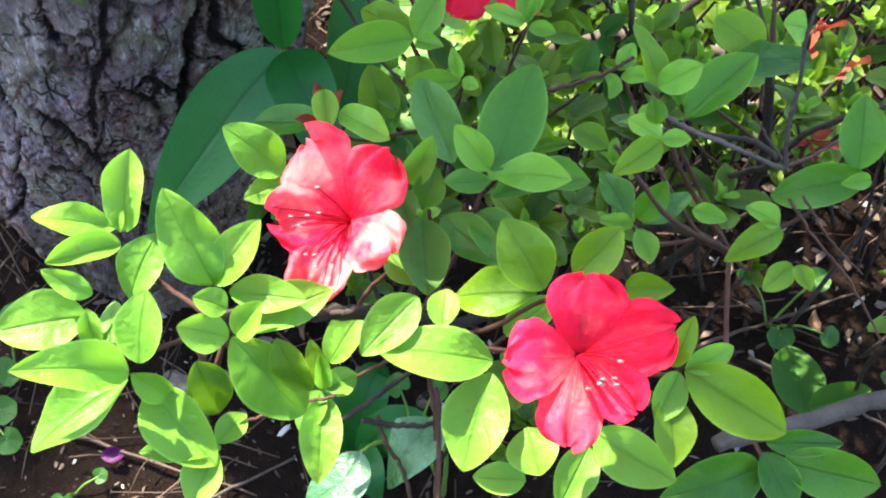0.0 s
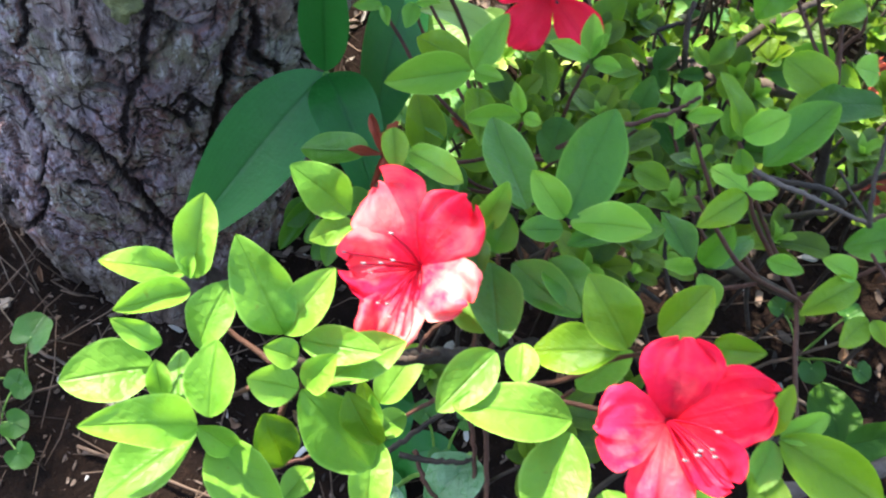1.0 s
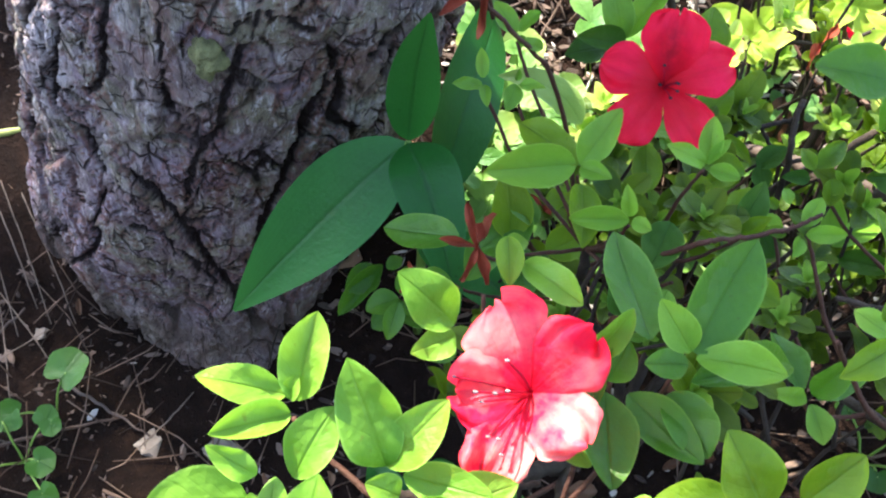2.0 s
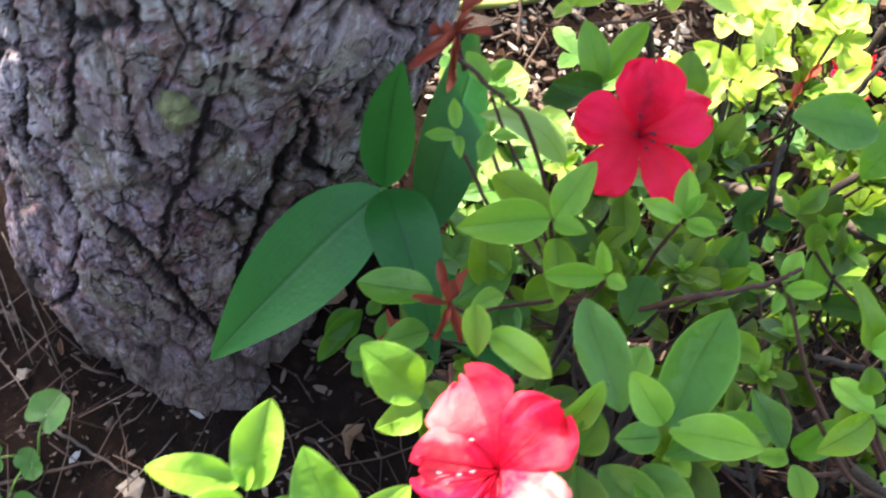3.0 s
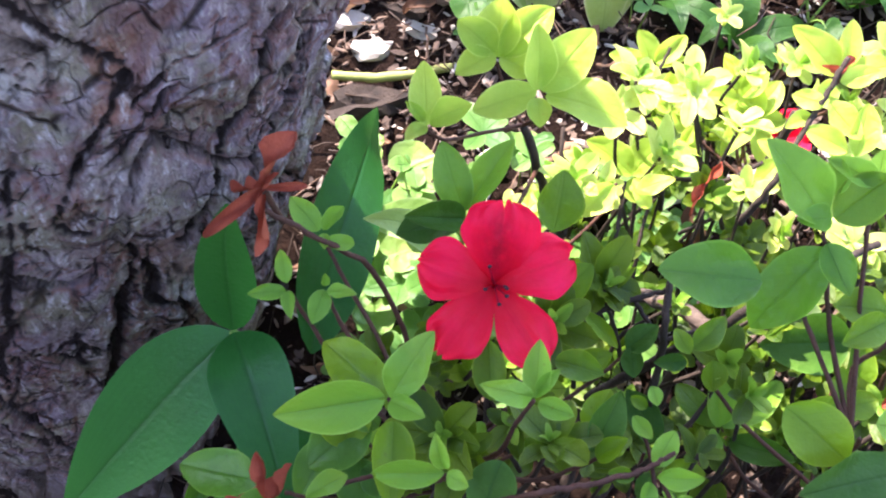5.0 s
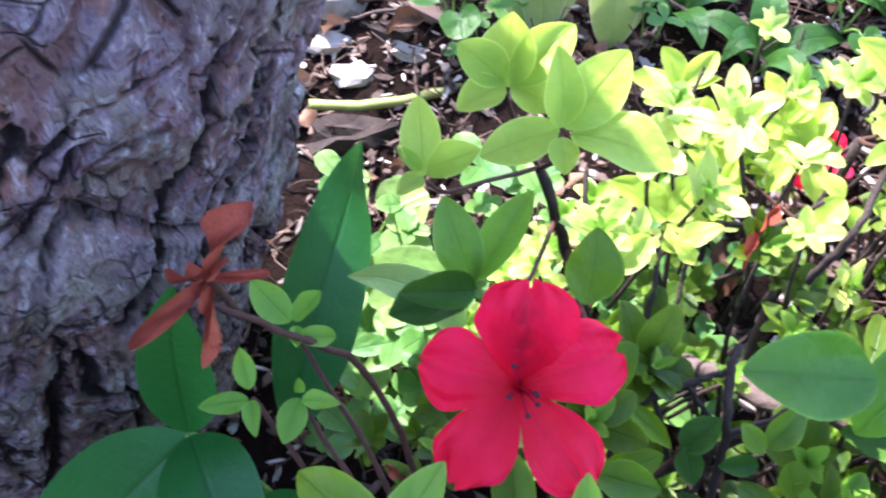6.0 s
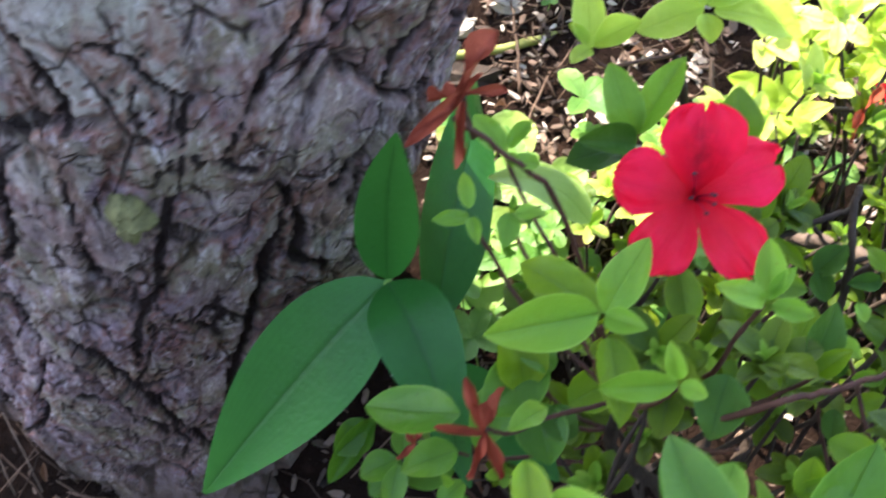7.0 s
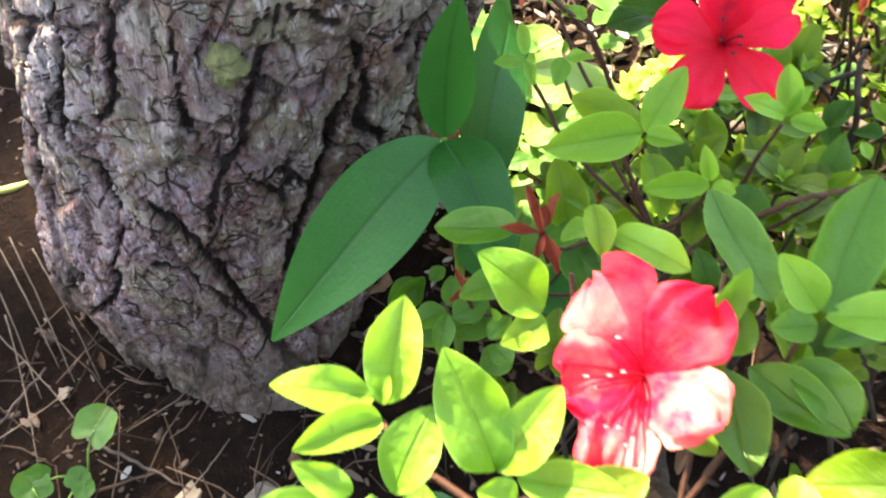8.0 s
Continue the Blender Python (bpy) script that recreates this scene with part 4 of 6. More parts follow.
leaf(twig, (0.198, 0.457, 0.424), (0.164, 0.453, 0.428), 0.021, 'c')
leaf(twig, (0.218, 0.468, 0.431), (0.202, 0.456, 0.398), 0.020, 'c')
leaf(twig, (0.217, 0.469, 0.432), (0.225, 0.454, 0.426), 0.011, 'c')
twig = shoot(bush, (0.215, 0.476, 0.435))
leaf(twig, (0.214, 0.472, 0.439), (0.190, 0.484, 0.460), 0.017, 'y')
leaf(twig, (0.216, 0.473, 0.440), (0.204, 0.469, 0.442), 0.009, 'y')
leaf(twig, (0.217, 0.473, 0.440), (0.232, 0.483, 0.452), 0.017, 'm')
leaf(twig, (0.214, 0.479, 0.444), (0.215, 0.486, 0.454), 0.010, 'y')
twig = shoot(bush, (0.232, 0.416, 0.405))
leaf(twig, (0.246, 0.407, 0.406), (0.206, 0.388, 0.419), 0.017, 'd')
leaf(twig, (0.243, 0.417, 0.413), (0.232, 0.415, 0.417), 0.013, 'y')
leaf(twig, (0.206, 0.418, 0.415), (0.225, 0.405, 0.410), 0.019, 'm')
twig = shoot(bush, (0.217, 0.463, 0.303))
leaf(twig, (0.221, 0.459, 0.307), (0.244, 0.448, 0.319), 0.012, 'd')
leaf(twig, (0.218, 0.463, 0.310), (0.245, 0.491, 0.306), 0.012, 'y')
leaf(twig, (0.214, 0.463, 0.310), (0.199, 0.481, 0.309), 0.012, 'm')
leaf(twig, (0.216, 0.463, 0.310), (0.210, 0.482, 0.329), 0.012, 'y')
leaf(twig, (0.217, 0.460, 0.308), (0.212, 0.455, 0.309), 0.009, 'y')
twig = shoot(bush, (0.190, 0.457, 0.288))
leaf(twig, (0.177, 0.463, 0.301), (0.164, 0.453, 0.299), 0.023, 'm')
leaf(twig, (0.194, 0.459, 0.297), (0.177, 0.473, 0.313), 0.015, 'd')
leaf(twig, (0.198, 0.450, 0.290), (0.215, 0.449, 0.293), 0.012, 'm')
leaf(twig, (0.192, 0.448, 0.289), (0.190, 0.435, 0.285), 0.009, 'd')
twig = shoot(bush, (0.134, 0.434, 0.323))
leaf(twig, (0.136, 0.428, 0.326), (0.132, 0.444, 0.343), 0.014, 'm')
leaf(twig, (0.120, 0.436, 0.333), (0.114, 0.433, 0.336), 0.007, 'y')
leaf(twig, (0.145, 0.431, 0.328), (0.157, 0.435, 0.335), 0.016, 'm')
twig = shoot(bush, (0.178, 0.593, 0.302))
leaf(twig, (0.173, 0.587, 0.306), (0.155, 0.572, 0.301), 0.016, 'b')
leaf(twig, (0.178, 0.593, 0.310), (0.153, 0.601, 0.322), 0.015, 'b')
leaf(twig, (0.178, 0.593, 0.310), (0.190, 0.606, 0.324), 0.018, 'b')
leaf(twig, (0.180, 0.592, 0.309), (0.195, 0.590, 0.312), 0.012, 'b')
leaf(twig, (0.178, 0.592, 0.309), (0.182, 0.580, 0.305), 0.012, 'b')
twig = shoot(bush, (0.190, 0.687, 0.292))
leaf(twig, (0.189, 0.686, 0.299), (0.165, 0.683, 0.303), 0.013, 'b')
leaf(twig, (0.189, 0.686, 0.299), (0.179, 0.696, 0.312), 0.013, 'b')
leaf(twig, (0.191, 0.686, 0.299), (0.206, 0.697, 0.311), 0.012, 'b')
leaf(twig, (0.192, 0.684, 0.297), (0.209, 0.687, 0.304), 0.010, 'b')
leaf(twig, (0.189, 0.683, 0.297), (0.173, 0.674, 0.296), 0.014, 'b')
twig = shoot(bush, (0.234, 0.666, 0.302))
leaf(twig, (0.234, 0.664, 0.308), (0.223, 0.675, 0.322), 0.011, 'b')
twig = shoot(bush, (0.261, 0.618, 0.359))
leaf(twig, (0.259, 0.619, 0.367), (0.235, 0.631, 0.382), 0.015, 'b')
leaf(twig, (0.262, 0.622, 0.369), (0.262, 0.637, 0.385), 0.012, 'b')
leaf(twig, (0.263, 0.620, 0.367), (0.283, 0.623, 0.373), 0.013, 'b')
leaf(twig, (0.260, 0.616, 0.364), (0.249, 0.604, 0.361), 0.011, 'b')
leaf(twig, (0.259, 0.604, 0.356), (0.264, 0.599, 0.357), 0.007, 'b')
twig = shoot(bush, (0.172, 0.339, 0.455))
leaf(twig, (0.172, 0.338, 0.459), (0.162, 0.352, 0.472), 0.011, 'm')
leaf(twig, (0.172, 0.338, 0.459), (0.185, 0.343, 0.466), 0.011, 'y')
twig = shoot(bush, (0.160, 0.322, 0.447))
leaf(twig, (0.174, 0.322, 0.453), (0.164, 0.332, 0.450), 0.008, 'y')
leaf(twig, (0.172, 0.326, 0.455), (0.170, 0.331, 0.462), 0.007, 'm')
leaf(twig, (0.174, 0.321, 0.452), (0.159, 0.309, 0.449), 0.010, 'm')
leaf(twig, (0.174, 0.322, 0.453), (0.183, 0.321, 0.455), 0.006, 'y')
leaf(twig, (0.137, 0.362, 0.391), (0.153, 0.363, 0.396), 0.007, 'm')
leaf(twig, (0.140, 0.361, 0.391), (0.141, 0.369, 0.400), 0.009, 'm')
twig = shoot(bush, (0.181, 0.347, 0.365))
leaf(twig, (0.178, 0.346, 0.372), (0.167, 0.369, 0.372), 0.013, 'c')
leaf(twig, (0.182, 0.346, 0.372), (0.190, 0.353, 0.390), 0.012, 'c')
leaf(twig, (0.184, 0.345, 0.371), (0.205, 0.365, 0.367), 0.010, 'c')
leaf(twig, (0.182, 0.343, 0.370), (0.188, 0.330, 0.366), 0.010, 'y')
leaf(twig, (0.180, 0.345, 0.371), (0.164, 0.339, 0.379), 0.007, 'y')
twig = shoot(bush, (0.253, 0.342, 0.415))
leaf(twig, (0.254, 0.339, 0.421), (0.226, 0.342, 0.400), 0.016, 'c')
leaf(twig, (0.250, 0.341, 0.422), (0.249, 0.361, 0.439), 0.016, 'c')
leaf(twig, (0.255, 0.338, 0.420), (0.243, 0.334, 0.422), 0.006, 'y')
twig = shoot(bush, (0.187, 0.349, 0.430))
leaf(twig, (0.187, 0.348, 0.434), (0.209, 0.366, 0.449), 0.016, 'c')
twig = shoot(bush, (0.270, 0.496, 0.315))
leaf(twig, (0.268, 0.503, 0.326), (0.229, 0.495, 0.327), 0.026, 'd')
leaf(twig, (0.272, 0.486, 0.315), (0.270, 0.503, 0.331), 0.014, 'm')
twig = shoot(bush, (0.221, 0.320, 0.402))
leaf(twig, (0.225, 0.321, 0.410), (0.205, 0.308, 0.406), 0.011, 'm')
leaf(twig, (0.224, 0.322, 0.411), (0.211, 0.325, 0.416), 0.009, 'y')
leaf(twig, (0.230, 0.311, 0.403), (0.218, 0.298, 0.405), 0.009, 'm')
leaf(twig, (0.232, 0.311, 0.403), (0.235, 0.300, 0.404), 0.007, 'm')
leaf(twig, (0.193, 0.324, 0.413), (0.205, 0.320, 0.414), 0.007, 'y')
twig = shoot(bush, (0.218, 0.243, 0.390))
leaf(twig, (0.216, 0.238, 0.394), (0.183, 0.225, 0.392), 0.019, 'c')
leaf(twig, (0.217, 0.245, 0.398), (0.240, 0.245, 0.403), 0.009, 'c')
leaf(twig, (0.222, 0.240, 0.396), (0.253, 0.235, 0.396), 0.017, 'c')
leaf(twig, (0.216, 0.242, 0.397), (0.226, 0.226, 0.391), 0.013, 'c')
twig = shoot(bush, (0.324, 0.376, 0.142))
leaf(twig, (0.324, 0.372, 0.147), (0.318, 0.418, 0.146), 0.032, 'd')
leaf(twig, (0.325, 0.376, 0.150), (0.360, 0.386, 0.160), 0.024, 'd')
twig = shoot(bush, (0.136, 0.448, 0.353))
leaf(twig, (0.128, 0.462, 0.369), (0.109, 0.458, 0.372), 0.010, 'y')
leaf(twig, (0.120, 0.438, 0.354), (0.116, 0.458, 0.363), 0.013, 'm')
leaf(twig, (0.134, 0.443, 0.357), (0.146, 0.443, 0.361), 0.010, 'm')
leaf(twig, (0.156, 0.434, 0.350), (0.162, 0.445, 0.362), 0.013, 'm')
leaf(twig, (0.141, 0.453, 0.363), (0.159, 0.449, 0.365), 0.012, 'm')
twig = shoot(bush, (0.071, 0.436, 0.309))
leaf(twig, (0.074, 0.441, 0.320), (0.053, 0.420, 0.311), 0.022, 'c')
leaf(twig, (0.072, 0.427, 0.310), (0.079, 0.407, 0.300), 0.020, 'c')
leaf(twig, (0.078, 0.438, 0.318), (0.061, 0.444, 0.328), 0.014, 'c')
leaf(twig, (0.059, 0.432, 0.314), (0.051, 0.409, 0.303), 0.017, 'c')
twig = shoot(bush, (0.044, 0.411, 0.295))
leaf(twig, (0.044, 0.409, 0.301), (0.024, 0.399, 0.299), 0.014, 'c')
twig = shoot(bush, (0.076, 0.433, 0.309))
leaf(twig, (0.067, 0.429, 0.314), (0.059, 0.450, 0.335), 0.022, 'm')
leaf(twig, (0.084, 0.427, 0.312), (0.102, 0.435, 0.322), 0.017, 'm')
leaf(twig, (0.079, 0.445, 0.325), (0.091, 0.446, 0.330), 0.010, 'm')
leaf(twig, (0.074, 0.423, 0.310), (0.088, 0.416, 0.309), 0.014, 'd')
twig = shoot(bush, (0.028, 0.449, 0.207))
leaf(twig, (0.042, 0.446, 0.212), (0.016, 0.436, 0.211), 0.018, 'c')
leaf(twig, (0.001, 0.457, 0.222), (-0.014, 0.442, 0.217), 0.017, 'c')
leaf(twig, (0.020, 0.444, 0.212), (0.004, 0.428, 0.206), 0.018, 'c')
leaf(twig, (0.027, 0.452, 0.218), (0.037, 0.440, 0.213), 0.015, 'c')
leaf(twig, (0.050, 0.433, 0.202), (0.036, 0.420, 0.199), 0.017, 'c')
twig = shoot(bush, (0.130, 0.386, 0.367))
leaf(twig, (0.124, 0.401, 0.385), (0.119, 0.383, 0.377), 0.016, 'd')
leaf(twig, (0.155, 0.388, 0.374), (0.170, 0.381, 0.373), 0.012, 'm')
leaf(twig, (0.128, 0.380, 0.370), (0.123, 0.365, 0.364), 0.012, 'y')
leaf(twig, (0.112, 0.369, 0.363), (0.106, 0.379, 0.375), 0.012, 'd')
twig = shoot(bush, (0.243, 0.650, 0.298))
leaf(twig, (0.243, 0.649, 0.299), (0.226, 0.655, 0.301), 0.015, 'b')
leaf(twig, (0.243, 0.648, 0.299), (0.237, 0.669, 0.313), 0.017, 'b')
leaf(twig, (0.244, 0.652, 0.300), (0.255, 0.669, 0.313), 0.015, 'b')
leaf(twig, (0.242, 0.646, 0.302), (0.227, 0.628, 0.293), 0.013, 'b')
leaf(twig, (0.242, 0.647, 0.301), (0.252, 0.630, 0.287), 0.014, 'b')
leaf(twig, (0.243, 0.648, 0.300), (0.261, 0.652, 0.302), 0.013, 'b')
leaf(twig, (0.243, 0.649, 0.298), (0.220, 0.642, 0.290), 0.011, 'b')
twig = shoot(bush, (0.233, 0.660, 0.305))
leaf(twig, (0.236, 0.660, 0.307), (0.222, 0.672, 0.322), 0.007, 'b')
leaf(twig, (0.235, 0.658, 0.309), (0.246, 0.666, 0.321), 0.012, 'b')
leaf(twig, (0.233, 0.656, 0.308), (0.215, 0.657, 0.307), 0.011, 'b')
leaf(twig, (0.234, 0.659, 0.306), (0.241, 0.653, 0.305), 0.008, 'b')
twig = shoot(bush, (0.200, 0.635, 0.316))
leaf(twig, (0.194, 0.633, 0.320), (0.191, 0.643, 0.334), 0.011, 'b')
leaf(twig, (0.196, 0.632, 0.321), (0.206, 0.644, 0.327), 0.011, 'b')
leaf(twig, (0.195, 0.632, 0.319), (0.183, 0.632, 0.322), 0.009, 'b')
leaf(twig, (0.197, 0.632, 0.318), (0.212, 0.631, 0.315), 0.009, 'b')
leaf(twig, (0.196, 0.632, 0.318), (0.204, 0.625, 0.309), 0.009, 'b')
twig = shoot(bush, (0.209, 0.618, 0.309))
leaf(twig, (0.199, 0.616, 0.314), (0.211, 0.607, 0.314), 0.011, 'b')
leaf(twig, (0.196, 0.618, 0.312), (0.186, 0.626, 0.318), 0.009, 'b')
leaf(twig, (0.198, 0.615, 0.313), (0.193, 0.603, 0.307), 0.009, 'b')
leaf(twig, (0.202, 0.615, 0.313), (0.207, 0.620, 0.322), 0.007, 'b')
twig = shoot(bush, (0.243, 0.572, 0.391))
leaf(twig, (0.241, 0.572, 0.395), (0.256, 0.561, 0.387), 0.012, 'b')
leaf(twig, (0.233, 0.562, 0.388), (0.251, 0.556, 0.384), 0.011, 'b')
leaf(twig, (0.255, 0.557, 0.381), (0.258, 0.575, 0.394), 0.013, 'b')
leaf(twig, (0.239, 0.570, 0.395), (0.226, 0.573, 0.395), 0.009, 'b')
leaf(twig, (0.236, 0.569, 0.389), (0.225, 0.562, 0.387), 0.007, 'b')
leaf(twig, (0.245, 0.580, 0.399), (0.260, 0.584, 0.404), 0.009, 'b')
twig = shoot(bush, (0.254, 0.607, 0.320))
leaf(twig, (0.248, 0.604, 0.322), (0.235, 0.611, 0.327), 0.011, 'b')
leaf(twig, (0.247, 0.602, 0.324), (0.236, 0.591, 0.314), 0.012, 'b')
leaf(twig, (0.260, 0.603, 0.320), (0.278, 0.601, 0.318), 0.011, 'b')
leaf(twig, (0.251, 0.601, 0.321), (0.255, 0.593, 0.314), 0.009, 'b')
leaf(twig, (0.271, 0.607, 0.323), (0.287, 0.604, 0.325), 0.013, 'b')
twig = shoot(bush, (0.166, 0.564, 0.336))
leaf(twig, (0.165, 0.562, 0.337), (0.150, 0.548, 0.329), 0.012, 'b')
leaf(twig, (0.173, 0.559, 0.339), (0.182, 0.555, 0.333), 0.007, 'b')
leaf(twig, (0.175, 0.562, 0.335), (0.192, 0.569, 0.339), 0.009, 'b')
twig = shoot(bush, (0.230, 0.485, 0.444))
leaf(twig, (0.228, 0.483, 0.448), (0.211, 0.486, 0.453), 0.008, 'y')
leaf(twig, (0.229, 0.482, 0.443), (0.219, 0.481, 0.442), 0.006, 'y')
leaf(twig, (0.230, 0.485, 0.445), (0.230, 0.493, 0.453), 0.008, 'y')
twig = shoot(bush, (0.246, 0.462, 0.407))
leaf(twig, (0.245, 0.463, 0.408), (0.227, 0.461, 0.410), 0.015, 'm')
leaf(twig, (0.244, 0.458, 0.410), (0.228, 0.447, 0.409), 0.011, 'm')
twig = shoot(bush, (0.249, 0.453, 0.355))
leaf(twig, (0.247, 0.452, 0.359), (0.226, 0.439, 0.357), 0.018, 'm')
leaf(twig, (0.249, 0.454, 0.356), (0.262, 0.458, 0.358), 0.011, 'm')
leaf(twig, (0.246, 0.453, 0.362), (0.243, 0.461, 0.373), 0.009, 'm')
twig = shoot(bush, (0.172, 0.399, 0.397))
leaf(twig, (0.171, 0.397, 0.398), (0.184, 0.396, 0.404), 0.007, 'y')
leaf(twig, (0.169, 0.395, 0.398), (0.166, 0.386, 0.397), 0.006, 'y')
leaf(twig, (0.170, 0.400, 0.399), (0.175, 0.410, 0.405), 0.008, 'y')
leaf(twig, (0.164, 0.396, 0.397), (0.156, 0.397, 0.396), 0.005, 'm')
twig = shoot(bush, (0.158, 0.416, 0.365))
leaf(twig, (0.157, 0.415, 0.367), (0.166, 0.419, 0.377), 0.008, 'm')
leaf(twig, (0.155, 0.417, 0.367), (0.163, 0.436, 0.378), 0.012, 'd')
leaf(twig, (0.155, 0.416, 0.365), (0.145, 0.419, 0.366), 0.007, 'm')
twig = shoot(bush, (0.176, 0.440, 0.347))
leaf(twig, (0.172, 0.440, 0.353), (0.180, 0.434, 0.349), 0.006, 'y')
leaf(twig, (0.177, 0.444, 0.353), (0.171, 0.448, 0.353), 0.005, 'm')
leaf(twig, (0.177, 0.449, 0.361), (0.180, 0.443, 0.358), 0.006, 'y')
twig = shoot(bush, (0.198, 0.471, 0.346))
leaf(twig, (0.195, 0.474, 0.350), (0.207, 0.487, 0.356), 0.010, 'm')
leaf(twig, (0.204, 0.472, 0.347), (0.206, 0.463, 0.338), 0.011, 'm')
leaf(twig, (0.194, 0.471, 0.351), (0.187, 0.479, 0.355), 0.007, 'm')
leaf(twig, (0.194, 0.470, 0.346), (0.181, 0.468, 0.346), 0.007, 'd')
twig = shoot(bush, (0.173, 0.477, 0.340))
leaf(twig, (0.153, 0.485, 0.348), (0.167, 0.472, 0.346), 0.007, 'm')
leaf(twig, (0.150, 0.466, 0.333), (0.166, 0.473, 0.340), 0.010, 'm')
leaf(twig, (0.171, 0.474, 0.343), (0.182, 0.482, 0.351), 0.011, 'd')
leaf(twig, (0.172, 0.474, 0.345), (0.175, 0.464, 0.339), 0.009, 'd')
twig = shoot(bush, (0.158, 0.501, 0.341))
leaf(twig, (0.152, 0.502, 0.343), (0.154, 0.507, 0.348), 0.008, 'm')
leaf(twig, (0.154, 0.498, 0.339), (0.169, 0.501, 0.342), 0.007, 'y')
leaf(twig, (0.162, 0.501, 0.343), (0.172, 0.507, 0.353), 0.006, 'm')
twig = shoot(bush, (0.007, 0.455, 0.221))
leaf(twig, (0.003, 0.458, 0.225), (-0.016, 0.433, 0.204), 0.012, 'c')
leaf(twig, (0.006, 0.456, 0.225), (0.013, 0.463, 0.228), 0.008, 'c')
twig = shoot(bush, (0.018, 0.438, 0.226))
leaf(twig, (0.016, 0.438, 0.227), (-0.000, 0.430, 0.221), 0.014, 'c')
leaf(twig, (0.017, 0.434, 0.230), (0.015, 0.415, 0.221), 0.011, 'c')
leaf(twig, (0.020, 0.433, 0.228), (0.037, 0.443, 0.235), 0.015, 'c')
leaf(twig, (0.019, 0.438, 0.230), (0.017, 0.451, 0.239), 0.011, 'c')
twig = shoot(bush, (0.044, 0.405, 0.259))
leaf(twig, (0.038, 0.404, 0.260), (0.048, 0.414, 0.264), 0.010, 'c')
leaf(twig, (0.041, 0.402, 0.258), (0.050, 0.393, 0.258), 0.011, 'c')
leaf(twig, (0.042, 0.409, 0.268), (0.038, 0.411, 0.275), 0.004, 'y')




